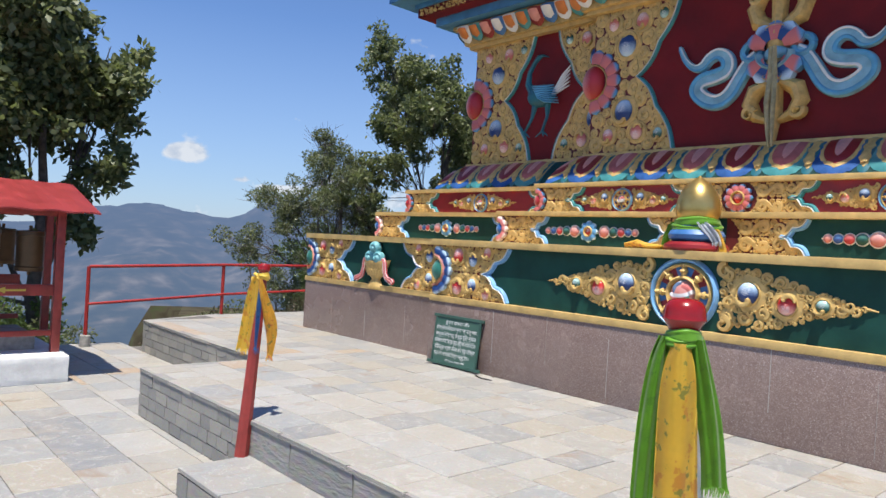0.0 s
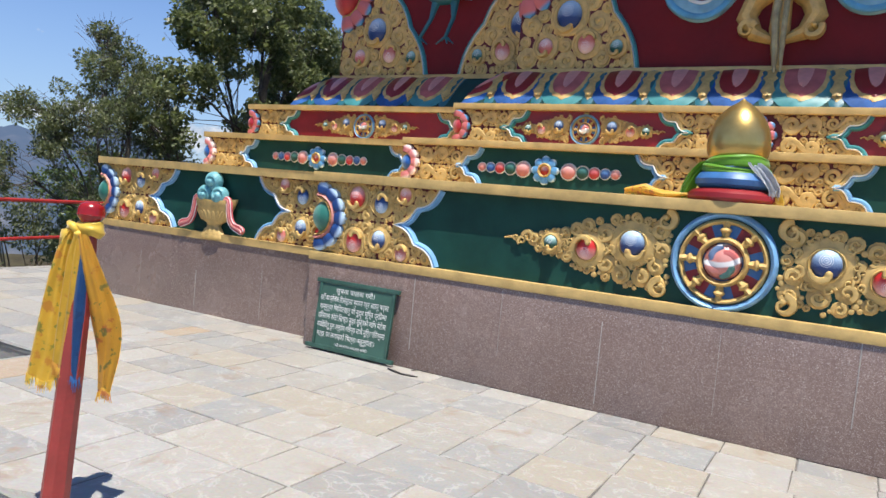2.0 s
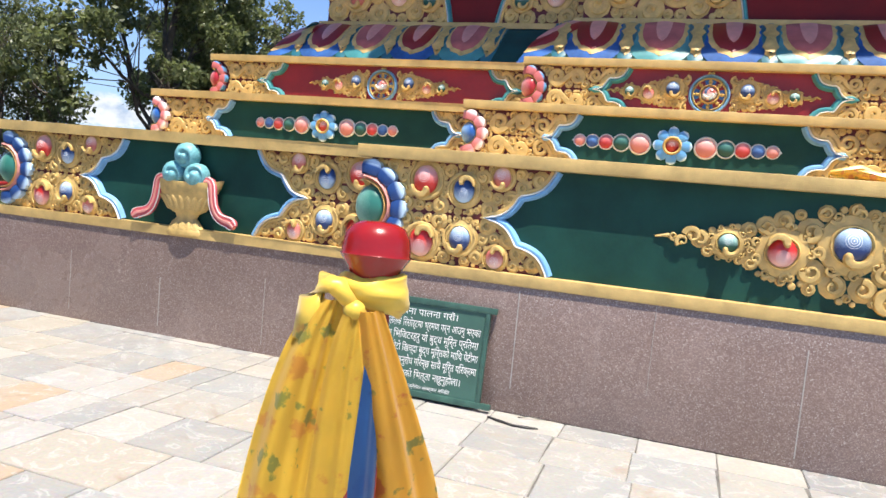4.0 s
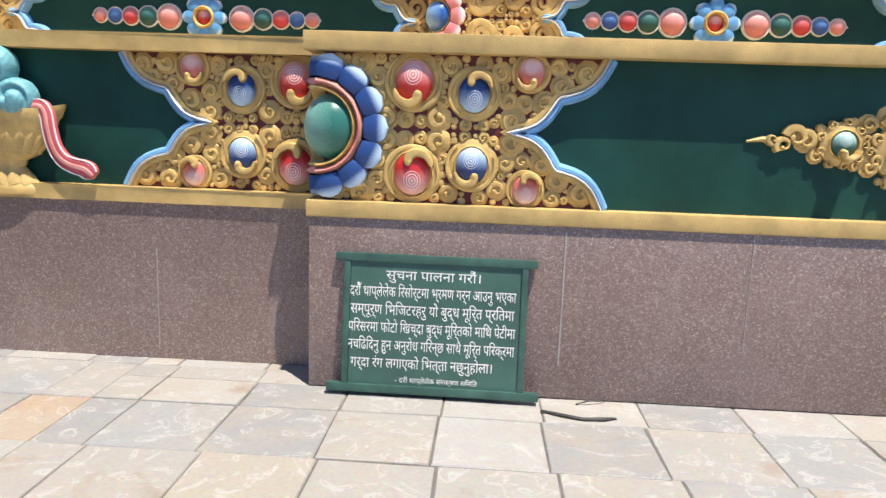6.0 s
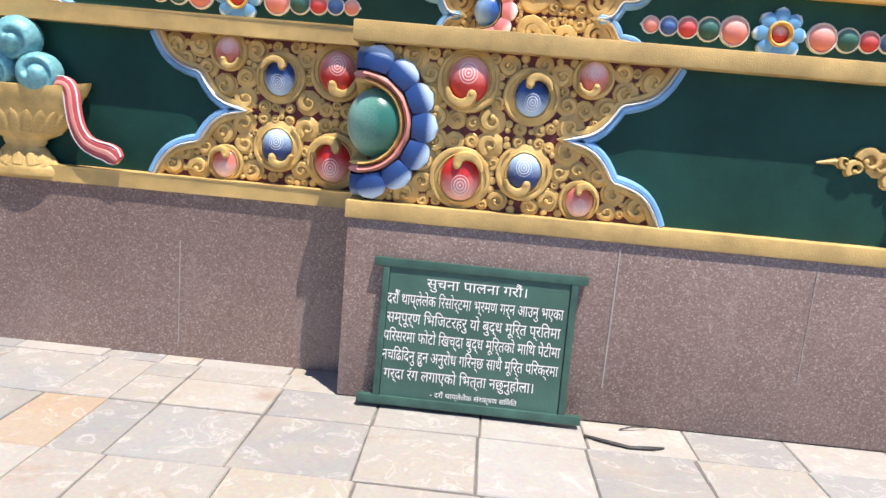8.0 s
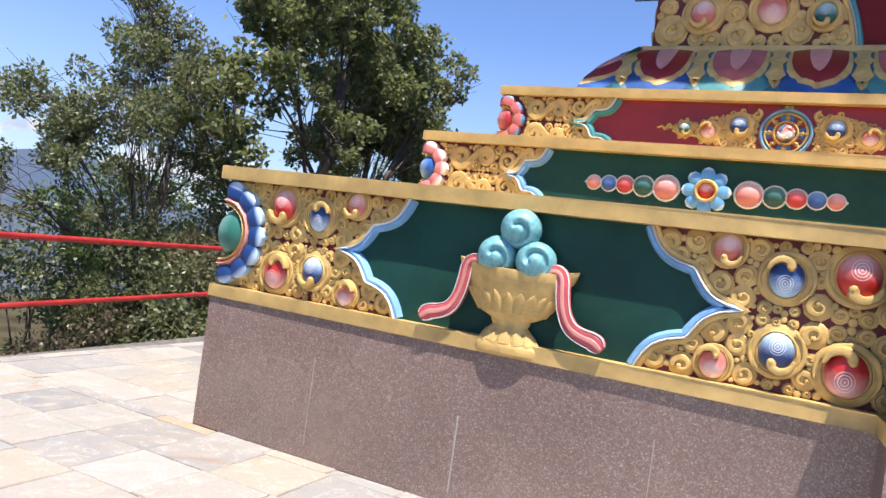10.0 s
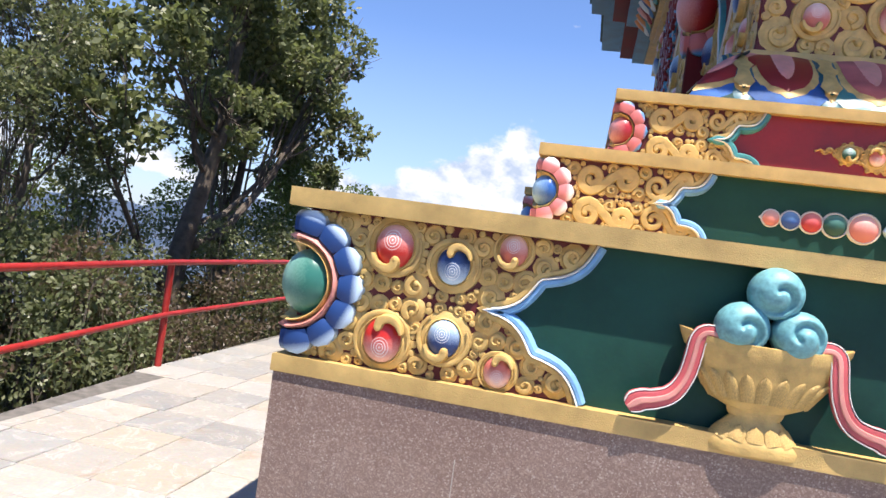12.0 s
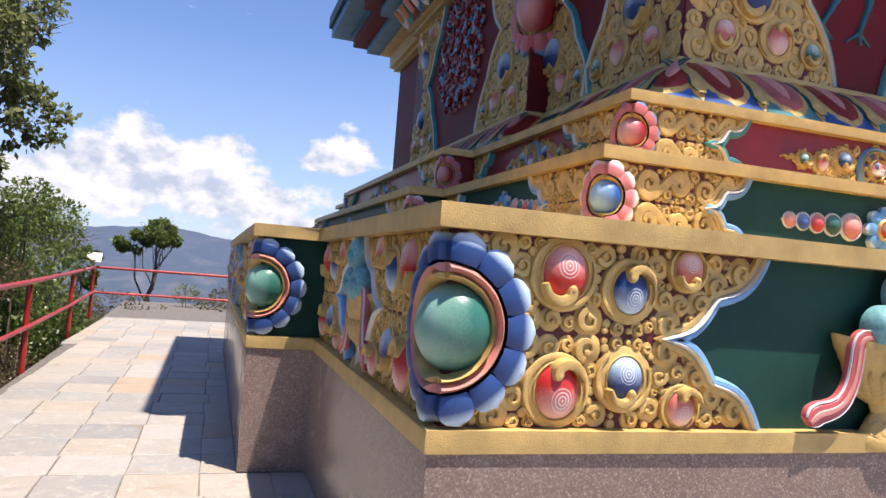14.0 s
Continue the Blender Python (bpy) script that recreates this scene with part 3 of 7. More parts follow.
def wheel_items(R, jewels, spread, seed, deep=1.0):
    """A spoked wheel between gilded scrolls that carry jewels and taper to a tip each side."""
    rng = random.Random(seed)
    wings = []
    for s in (-1, 1):
        bm = bmesh.new()
        for k, u, v, r, turn, disc in jewels:
            up = 1 if turn == 0 else -1
            dome(bm, s * u, v, disc * 1.04, disc * 1.04, 0.030 * deep, 0, 24, 3, 0, 0.75)
            ring(bm, s * u, v, r * 1.16, r * 0.18, 0.016 * deep, -0.024 * deep, n=24)
            tail = soften([(s * (u + up * a * r), v + up * b * r) for a, b in ((-1.05, -0.45), (-0.85, -0.95), (-0.30, -1.20), (0.16, -1.0), (0.20, -0.62))])
            n = len(tail)
            strap(bm, tail, [r * (0.16 + 0.42 * math.sin(math.pi * min(1, (q + 1) / n) * 0.62)) for q in range(n)], 0.044 * deep, -0.036 * deep)
            dome(bm, tail[-1][0], tail[-1][1], r * 0.28, r * 0.28, 0.052 * deep, -0.036 * deep, 12, 3, 0, 0.3)
            for q in range(9):
                a = 0.7 * q
                volute(bm, s * u + disc * 1.02 * math.cos(a), v + disc * 1.02 * math.sin(a), disc * (0.26 + 0.06 * (q % 2)), a + 1.6, 1 if q % 2 else -1, 0.022 * deep, -0.002)
        k = R / 0.335
        wing = [(0.98 * R, 0.25 * k), (0.62 * k, 0.275 * k), (0.80 * k, 0.235 * k), (0.98 * k, 0.19 * k), (1.12 * k, 0.125 * k), (1.30 * k, 0.09 * k), (spread, 0.0)]
        wing = wing + [(a, -b) for a, b in reversed(wing[:-1])]
        fill_curls(bm, [(s * a, b) for a, b in (wing if s > 0 else wing[::-1])], [(s * j[1], j[2], j[5]) for j in jewels] + [(0, 0, R * 1.15)], 0.020 * k, 0.070 * k, 1900, seed + s, 0.030 * deep, 0.0, 0.86, True)
        uu = [j[1] + j[5] for j in jewels][-1]
        for i in range(2, 5):
            f = i / 4
            rr = (spread - uu) * (0.42 - 0.28 * f)
            volute(bm, s * (uu + (spread - uu) * f * 0.85), (0.35 - 0.6 * (i % 2)) * rr, rr, 1.0 + i, s, 0.026 * deep, 0.0)
        sweep(bm, [(s * (spread - 0.10 * R), 0.0), (s * spread, 0.012), (s * (spread + 0.20 * R), 0.0)], [0.10 * R, 0.08 * R, 0.01], 0.02)
        for q in (-1, 1):
            volute(bm, s * R * 1.16, q * R * 0.70, R * 0.29, 1.5, s * q, 0.03 * deep, 0.0)
        wings.append(("scroll_wing", mesh_of("scroll_wing", bm, GOLD), None, "gilded scrollwork set with jewels"))
    bm = bmesh.new()
    ring(bm, 0, 0, R * 0.93, R * 0.15, 0.055 * deep, 0.0, n=48)
    items = [("wheel_rim", mesh_of("wheel_rim", bm, BORDER), None, "wheel of the law with pale blue rim")] + wings
    bm = bmesh.new()
    for v in (-R * 1.06, R * 1.06):
        for u in (-R * 0.08, R * 0.08):
            dome(bm, u, v, R * 0.09, R * 0.09, 0.02, 0, 10, 3)
    ring(bm, 0, 0, R * 0.79, R * 0.11, 0.05 * deep, 0.0, n=40)
    ring(bm, 0, 0, R * 0.44, R * 0.13, 0.065 * deep, 0.0, n=32)
    items.append(("wheel_ring", mesh_of("wheel_ring", bm, GOLD), None, "gold inner rings"))
    bm = bmesh.new()
    for i in range(8):
        a0, a1 = math.pi / 4 * i + 0.39, math.pi / 4 * (i + 1) + 0.39
        pts = [(R * 0.80 * math.cos(a0 + (a1 - a0) * j / 5), R * 0.80 * math.sin(a0 + (a1 - a0) * j / 5)) for j in range(6)]
        prism(bm, [(0, 0)] + pts, -0.010, 0.0, i % 2)
    items.append(("wheel_field", mesh_of("wheel_field", bm, [RED, BORDER_DEEP], False), None, "red and blue wedges behind the spokes"))
    bm = bmesh.new()
    sweep(bm, [(0, 0.42), (0, 0.56), (0, 0.66), (0, 0.80)], [0.10, 0.17, 0.11, 0.19], 0.17, 0.0)
    dome(bm, 0, 0.62, 0.12, 0.07, 0.22, 0, 8, 2)
    spoke = mesh_of("spoke", bm, GOLD)
    for i in range(8):
        items.append(("spoke", spoke, at(0, 0, R, R, -0.006, 45 * i), ""))
    bm = bmesh.new()
    dome(bm, 0, 0, R * 0.36, R * 0.36, 0.075 * deep, -0.01, 24, 5)
    items.append(("hub", mesh_of("hub", bm, J_PINK), None, "painted hub"))
    cols = (J_RED, J_BLUE, J_PINK, J_GREEN)
    for i in range(4):
        bm = bmesh.new()
        p = spiral(0, 0, R * 0.30, math.pi / 2 * i, 0.40, 1, 10, 0.12)
        sweep(bm, p, [R * (0.05 + 0.15 * math.sin(math.pi * (10 - j) / 11)) for j in range(11)], 0.022, -0.055 * deep)
        items.append(("hub_swirl", mesh_of("hub_swirl", bm, cols[i]), None, ""))
    for s in (-1, 1):
        for k, u, v, r, turn, disc in jewels:
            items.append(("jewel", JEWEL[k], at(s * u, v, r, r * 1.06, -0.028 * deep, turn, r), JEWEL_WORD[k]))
    return items


def bowl_items():
    """Footed offering bowl in high relief with three swirled fruits and a draped ribbon."""
    bm = bmesh.new()
    prof = [(0.165, -0.375), (0.172, -0.350), (0.160, -0.330), (0.135, -0.315), (0.110, -0.268), (0.088, -0.245), (0.098, -0.228), (0.100, -0.215), (0.155, -0.190), (0.200, -0.150), (0.226, -0.100), (0.238, -0.055), (0.245, -0.050), (0.248, -0.030), (0.256, -0.022), (0.262, 0.012), (0.262, 0.026), (0.240, 0.028), (0.225, 0.000)]
    lathe(bm, prof, 48)
    for v in bm.verts:
        up = max(0.0, v.co.z + 0.10) / 0.13
        far = abs(v.co.x) / 0.26
        v.co.x *= 1 + 0.15 * min(1, up) * far ** 4
        v.co.z += 0.03 * min(1, up) * far ** 4
        v.co.y *= 0.36
    items = [("offering_bowl", mesh_of("offering_bowl", bm, GOLD), None, "gilded footed bowl in high relief with lotus petals")]
    bm = bmesh.new()
    rows = []
    for i in range(8):
        f = i / 7
        w = 0.5 * math.sqrt(max(0.0, 1 - max(0.0, (f - 0.45) / 0.55) ** 1.6))
        rows.append([bm.verts.new((w * c, -0.20 * (1 - abs(c) ** 2.5) - 0.05, f)) for c in (-1, -0.7, 0, 0.7, 1)])
    for r, q in zip(rows, rows[1:]):
        for j in range(4):
            bm.faces.new((r[j], r[j + 1], q[j + 1], q[j]))
    leafy = mesh_of("lotus_leaf", bm, GOLD)
    for n, r0, r1, z0, z1 in ((11, 0.162, 0.236, -0.180, -0.078), (7, 0.152, 0.112, -0.328, -0.270)):
        for i in range(n):
            a = math.pi * (i + 0.5) / n
            lo = Vector((-r0 * math.cos(a), -r0 * math.sin(a) * 0.36, z0))
            hi = Vector((-r1 * math.cos(a), -r1 * math.sin(a) * 0.36, z1))
            z = (hi - lo)
            x = Vector((math.sin(a), -math.cos(a) * 0.36, 0)).normalized()
            y = z.cross(x).normalized()
            x = y.cross(z).normalized()
            w = math.pi * (r0 + r1) / 2 / n * (0.45 + 0.55 * math.sin(a)) * 0.98
            deep = 0.05 if n == 11 else 0.022
            m = Matrix(((x.x * w, y.x * deep, z.x, lo.x), (x.y * w, y.y * deep, z.y, lo.y), (x.z * w, y.z * deep, z.z, lo.z), (0, 0, 0, 1)))
            items.append(("lotus_leaf", leafy, m, ""))
    bm = bmesh.new()
    rows = []
    for i in range(15):
        rho = i / 14
        row = []
        for j in range(40):
            th = 2 * math.pi * j / 40
            arm = max(0.0, math.cos(((th + 6.0 * rho) % (2 * math.pi) - math.pi) / 2)) ** 9
            g = 0.30 * arm * min(1, rho * 5) * max(0.0, min(1.0, (0.92 - rho) * 4))
            dd = math.sqrt(max(0.0, 1 - rho * rho)) * 0.75
            row.append(bm.verts.new((rho * math.cos(th), -dd + g, rho * math.sin(th))))
        rows.append(row)
    for r, q in zip(rows[1:], rows[2:]):
        for j in range(40):
            bm.faces.new((r[j], r[(j + 1) % 40], q[(j + 1) % 40], q[j]))
    tip = bm.verts.new((0, -0.75, 0))
    for j in range(40):
        bm.faces.new((tip, rows[1][(j + 1) % 40], rows[1][j]))
    back = [bm.verts.new((v.co.x * 0.96, 0.4, v.co.z * 0.96)) for v in rows[-1]]
    for j in range(40):
        bm.faces.new((rows[-1][j], rows[-1][(j + 1) % 40], back[(j + 1) % 40], back[j]))
    for v in rows[0]:
        bm.verts.remove(v)
    bmesh.ops.recalc_face_normals(bm, faces=bm.faces[:])
    fruit = mesh_of("swirled_fruit", bm, TEAL, True, True)
    for u, v, r, turn in ((-0.094, 0.082, 0.096, 10), (0.096, 0.078, 0.094, -60), (0.004, 0.222, 0.096, 30)):
        items.append(("swirled_fruit", fruit, at(u, v, r, r, -0.045, turn), "pale teal swirled fruit"))
    for s in (-1, 1):
        p = soften([(0.150, 0.030), (0.200, 0.052), (0.238, 0.030), (0.246, -0.06), (0.262, -0.140), (0.300, -0.205), (0.360, -0.232), (0.410, -0.240), (0.452, -0.275)])
        n = len(p)
        w = [0.062 + 0.034 * max(0, i / n - 0.5) * 2 - (0.07 * (i / n - 0.86) / 0.14 if i > 0.86 * n else 0) for i in range(n)]
        bm = bmesh.new()
        strap(bm, [(s * u, v) for u, v in p], w, 0.030, -0.030)
        items.append(("ribbon", mesh_of("ribbon", bm, PINK_DEEP), None, "pink draped ribbon"))
        for o, ww, mt in ((0.0, 0.30, PINK), (0.46, 0.07, WHITE), (-0.46, 0.07, WHITE)):
            bm = bmesh.new()
            line = []
            for i in range(1, n - 1):
                a, c = p[i - 1], p[i + 1]
                q = math.hypot(c[0] - a[0], c[1] - a[1]) or 1
                line.append((s * (p[i][0] - (c[1] - a[1]) / q * w[i] * o), p[i][1] + (c[0] - a[0]) / q * w[i] * o))
            strap(bm, line, [w[i] * ww for i in range(1, n - 1)], 0.009, -0.056 if o == 0 else -0.050)
            items.append(("ribbon_stripe", mesh_of("ribbon_stripe", bm, mt), None, "pale stripe"))
    return items


# ---------------------------------------------------------------- the shrine's stepped base
C1 = [("r", 0.445, 0.200, 0.080, 0, 0.128), ("b", 0.70, 0.156, 0.068, 180, 0.115), ("p", 0.935, 0.250, 0.056, 0, 0.085),
      ("r", 0.445, -0.190, 0.080, 180, 0.128), ("b", 0.70, -0.145, 0.068, 0, 0.115), ("p", 0.935, -0.240, 0.056, 180, 0.085)]
H1 = 0.315
corner1 = carved_corner(1.265, H1, 0.85, (1.065, 0.150), C1, 0.0, 3, (0.017, 0.056, 3600, 0.315, 0.86, True), BORDER)
inner1 = carved_corner(1.265, H1, 0.85, (1.065, 0.150), C1, 0.25, 5, (0.017, 0.056, 3000, 0.3, 0.86, True), BORDER)
flower1 = half_flower(0.208, 0.312, 7, "blue", [(0.164, 0.024, 0.040, 0), (0.190, 0.036, 0.044, 1)])
EYES2 = [(0.255, 0.085, 0.074), (0.415, 0.092, 0.060), (0.565, 0.078, 0.066), (0.682, 0.120, 0.040)]
EYES3 = [(0.240, 0.082, 0.068), (0.385, 0.084, 0.056), (0.515, 0.098, 0.050), (0.615, 0.118, 0.034)]
corner2 = carved_corner(0.80, 0.169, 0.56, (0.68, 0.085), [], 0.0, 11, (0.016, 0.036, 2400, 0.20, 0.88, True), BORDER, "scroll_carving", "gilded pierced scroll carving", eyes=EYES2)
inner2 = carved_corner(0.80, 0.169, 0.56, (0.68, 0.085), [], 0.42, 13, (0.016, 0.036, 2400, 0.1, 0.88, True), BORDER, "scroll_carving", "gilded pierced scroll carving", eyes=EYES2)
corner3 = carved_corner(0.74, 0.160, 0.50, (0.62, 0.080), [], 0.0, 17, (0.016, 0.036, 2400, 0.20, 0.88, True), BORDER_SEA, "scroll_carving", "gilded pierced scroll carving", eyes=EYES3)
inner3 = carved_corner(0.74, 0.160, 0.50, (0.62, 0.080), [], 0.36, 19, (0.016, 0.036, 2400, 0.1, 0.88, True), BORDER_SEA, "scroll_carving", "gilded pierced scroll carving", eyes=EYES3)
flower2 = half_flower(0.092, 0.168, 5, "pink", [(0.086, 0.022, 0.022, 0)])
flower3 = half_flower(0.090, 0.158, 5, "mix", [(0.084, 0.022, 0.022, 0)])
row2 = jewel_row("sky")
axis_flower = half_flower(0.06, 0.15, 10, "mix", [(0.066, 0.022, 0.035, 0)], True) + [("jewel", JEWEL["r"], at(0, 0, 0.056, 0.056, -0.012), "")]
W1 = [("b", 0.60, 0.055, 0.088, 0, 0.160), ("r", 0.925, -0.020, 0.074, 180, 0.135), ("g", 1.20, 0.0, 0.052, 0, 0.090)]
wheel1 = wheel_items(0.335, W1, 1.52, 4)
W3 = [("b", 0.24, 0.03, 0.046, 0, 0.080), ("p", 0.40, -0.01, 0.038, 180, 0.066), ("g", 0.53, 0.0, 0.032, 0, 0.052)]
wheel3 = wheel_items(0.135, W3, 0.66, 6, 0.6)
bowl = bowl_items()
ball1, ball3 = half_ball(1, BALL)[0], half_ball(1, BALL_RED)[0]
ball_blue = half_ball(1, BALL_BLUE)[0]

TIER_LABEL = {1: "broad lower storey of painted shrine with granite plinth and jewelled carvings", 2: "green middle step of shrine with scroll carvings and jewels", 3: "red upper step of shrine with wheels and scroll carvings"}


def corners(t, d):
    """Convex corners towards the front and the left side: place, and whether each face's middle section begins there."""
    p = plan(t, d)
    return dict(c_left=p[0], c_right=p[1], a_right=p[3], back_left=p[13], s_back=p[15], s_front=p[16], a_left=p[18], notch=p[19], s_notch=p[17], notch_right=p[2])


def storey(t, name, z_low, z_top, panel_mat, d_in):
    T = TIERS[t]
    st = thing(name, (AX, MID, T["z"][0]), label=TIER_LABEL[t], category="shrine")
    inv = Matrix.Translation((-AX, -MID, -T["z"][0]))
    bm = bmesh.new()
    slab(bm, plan(t, d_in), T["z"][0], z_top)
    core = part("panel", bm, panel_mat, st, "smooth painted panel", inv)
    return st, inv


def dress(t, st, inv, zc, d, corner, inner, flower, ball, rb, mid_front, mid_outer, axis_piece, hw):
    """Hangs the carvings on the faces that can be seen, and on their mirror images at the right."""
    q, qf = corners(t, d), corners(t, d + 0.032)
    rz_ball, inset = rb * 1.15, rb * 0.46
    def face(x, y, rz, mirror=False):
        m = inv @ pose(x, y, zc, 0, 0, rz)
        return m @ MIRROR if mirror else m

    def edge(x, y, rz, mirror=False):
        return face(x, y, rz, mirror) @ Matrix.Translation((d, 0, 0))
    for (x, y), (x2, y2) in ((q["c_left"], q["c_right"]),):
        set_on(corner, st, edge(x, y, 0)), set_on(corner, st, edge(x2, y2, 0, True))
    set_on(corner, st, edge(*q["a_left"], 0)), set_on(corner, st, edge(*q["a_right"], 0, True))
    set_on(corner, st, edge(*q["a_left"], -90, True)), set_on(corner, st, edge(*q["s_front"], -90, True)), set_on(corner, st, edge(*q["s_back"], -90))
    set_on(inner, st, face(*q["notch"], 0, True)), set_on(inner, st, face(q["notch_right"][0], q["notch_right"][1], 0))
    set_on(inner, st, face(*q["s_notch"], -90))
    for key, rz, mir in (("c_left", 0, 0), ("c_left", -90, 1), ("a_left", 0, 0), ("a_left", -90, 1), ("s_front", 0, 0), ("s_front", -90, 1), ("c_right", 0, 1), ("c_right", 90, 0), ("s_back", -90, 0), ("a_right", 0, 1)):
        set_on(flower, st, face(*qf[key], rz, bool(mir)))
    for key, sx, sy in (("c_left", 1, 1), ("a_left", 1, 1), ("s_front", 1, 1), ("c_right", -1, 1), ("s_back", 1, -1), ("a_right", -1, 1)):
        x, y = qf[key]
        turn = Matrix.Rotation(0 if sx > 0 else math.pi, 4, "Z")
        hang("ball", ball, st, inv @ Matrix.Translation((x + inset * sx, y + inset * sy, zc)) @ turn @ Matrix.Diagonal((rb, rb, rz_ball, 1)), "")
    grow = Matrix.Translation((0, -0.040, 0.004)) @ Matrix.Diagonal((1.02, 1.1, 1.0, 1)) if t == 1 else Matrix()
    ax = (q["a_left"][0] + q["notch"][0]) / 2
    set_on(mid_outer, st, face(ax + hw, q["a_left"][1], 0) @ grow), set_on(mid_outer, st, face(2 * AX - ax - hw, q["a_left"][1], 0) @ grow)
    sy = (q["a_left"][1] + q["s_notch"][1]) / 2
    set_on(mid_outer, st, face(q["a_left"][0], sy, -90) @ Matrix.Diagonal((0.7, 1, 1, 1)))
    return q, face


# lower storey
t1, inv1 = storey(1, "shrine_lower_storey", 0.848, 1.478, GREEN, -0.06)
for z0, z1, d, nm in ((0.775, 0.848, 0.012, "lower_band"), (1.478, 1.557, 0.022, "top_band")):
    bm = bmesh.new()
    slab(bm, plan(1, d), z0, z1, 0, 0.007)
    part(nm, bm, GOLD_BAND, t1, "brushed gold moulding", inv1)
bm = bmesh.new()
slab(bm, plan(1, 0.0), 0.0, 0.775, 0, 0.004)
plinth = part("plinth", bm, GRANITE, t1, "speckled brown granite cladding", inv1)
q1, face1 = dress(1, t1, inv1, 1.163, -0.06, corner1, inner1, flower1, ball1, 0.128, wheel1, bowl, None, 0.12)
set_on(wheel1, t1, face1(AX, q1["c_left"][1], 0)), set_on(wheel1, t1, face1(q1["s_front"][0], MID, -90))
# joints between the granite slabs: pale mortar lines
bm = bmesh.new()
box(bm, -0.002, 0.002, -0.0022, 0.01, 0.02, 0.56)
jm = mesh_of("slab_joint", bm, JOINT, False)
for i, x in enumerate((-7.17, -6.28, -5.35)):
    hang("slab_joint", jm, plinth, Matrix.Translation((x, 6.205, 0.05)) @ Matrix.Diagonal((1 + i % 2, 1, 0.9 - 0.2 * (i % 2), 1)))
for i, x in enumerate((-4.25, -3.42, -2.63, -1.84, -1.05, -0.26, 0.53, 1.32)):
    hang("slab_joint", jm, plinth, Matrix.Translation((x, 5.945, 0.03 + 0.1 * (i % 3))) @ Matrix.Diagonal((0.7 + i % 2, 1, 1.1, 1)))

# middle storey
t2, inv2 = storey(2, "shrine_middle_storey", 1.557, 1.905, GREEN, -0.045)
bm = bmesh.new()
slab(bm, plan(2, 0.015), 1.902, 1.962, 0, 0.006)
part("top_band", bm, GOLD_BAND, t2, "brushed gold moulding", inv2)
q2, face2 = dress(2, t2, inv2, 1.733, -0.045, corner2, inner2, flower2, ball_blue, 0.072, row2, row2, None, 0.16)
for s in (-1, 1):
    set_on(row2, t2, face2(AX + s * 1.57, q2["c_left"][1], 0))
    set_on(corner2, t2, face2(AX, q2["c_left"][1], 0, s < 0))
set_on(row2, t2, face2(q2["s_front"][0], MID, -90))

# upper storey
t3, inv3 = storey(3, "shrine_upper_storey", 1.962, 2.290, RED, -0.045)
bm = bmesh.new()
slab(bm, plan(3, 0.015), 2.286, 2.342, 0, 0.006)
part("top_band", bm, GOLD_BAND, t3, "brushed gold moulding", inv3)
q3, face3 = dress(3, t3, inv3, 2.127, -0.045, corner3, inner3, flower3, ball3, 0.071, wheel3, wheel3, None, 0.16)
for s in (-1, 1):
    set_on(wheel3, t3, face3(AX + s * 1.38, q3["c_left"][1], 0))
    set_on(corner3, t3, face3(AX, q3["c_left"][1], 0, s < 0))
set_on(axis_flower, t3, face3(AX, q3["c_left"][1] - 0.02, 0))
set_on(wheel3, t3, face3(q3["s_front"][0], MID, -90))


# ---------------------------------------------------------------- ground and terrace (large sheets)
LOW = -0.50
bm = bmesh.new()
slab(bm, [(-10.42, -9.0), (9.0, -9.0), (9.0, 30.0), (-9.9, 30.0), (-9.9, 4.1), (-10.42, 4.1)], LOW - 0.3, LOW - 0.006)
tagged(hang("lower_terrace", mesh_of("lower_terrace", bm, MORTAR, False), None), label="lower stone-paved terrace with grey mortar", category="floor", kind="structure")
bm = bmesh.new()
slab(bm, [(-5.40, 2.71), (9.0, 2.71), (9.0, 24.0), (-10.70, 24.0), (-10.55, 19.0), (-10.30, 9.0), (-10.0, 5.7), (-9.35, 4.11), (-5.40, 4.11)], LOW, -0.006)
terrace = tagged(hang("upper_terrace", mesh_of("upper_terrace", bm, MORTAR, False), None), label="raised stone-paved terrace with grey mortar", category="floor", kind="structure")


# ---------------------------------------------------------------- lotus moulding, body and eaves of the shrine
t4 = thing("shrine", (AX, MID, 2.342), label="red shrine body with gilded corner carvings and lotus moulding", category="shrine")
inv4 = Matrix.Translation((-AX, -MID, -2.342))
LO, HI = plan(4, 0.42), plan(4, 0.06)
LZ0, LZ1 = 2.342, 2.752
LOTUS_GROUND = paint("lotus_ground", (0.016, 0.058, 0.052), 0.7, 0, 0.2, 6, 90, 0.25, 0.2)


def roll(s):
    """Slightly swelling slope of the lotus moulding: inset share and height."""
    a = s * math.pi / 2
    return 0.62 * s + 0.38 * (1 - math.cos(a)), LZ0 + (LZ1 - LZ0) * (0.62 * s + 0.38 * math.sin(a))


bm = bmesh.new()
rows = []
for i in range(9):
    f, z = roll(i / 8)
    rows.append([bm.verts.new((a[0] + (b[0] - a[0]) * f, a[1] + (b[1] - a[1]) * f, z)) for a, b in zip(LO, HI)])
for r, s in zip(rows, rows[1:]):
    for j in range(20):
        bm.faces.new((r[j], r[(j + 1) % 20], s[(j + 1) % 20], s[j]))
bm.faces.new(rows[-1])
part("lotus_moulding", bm, LOTUS_GROUND, t4, "dark green rolled lotus moulding", inv4)
bm = bmesh.new()
slab(bm, plan(4, 0.07), 2.752, 2.800, 0, 0.006)
part("sill_band", bm, GOLD_BAND, t4, "narrow gold moulding", inv4)


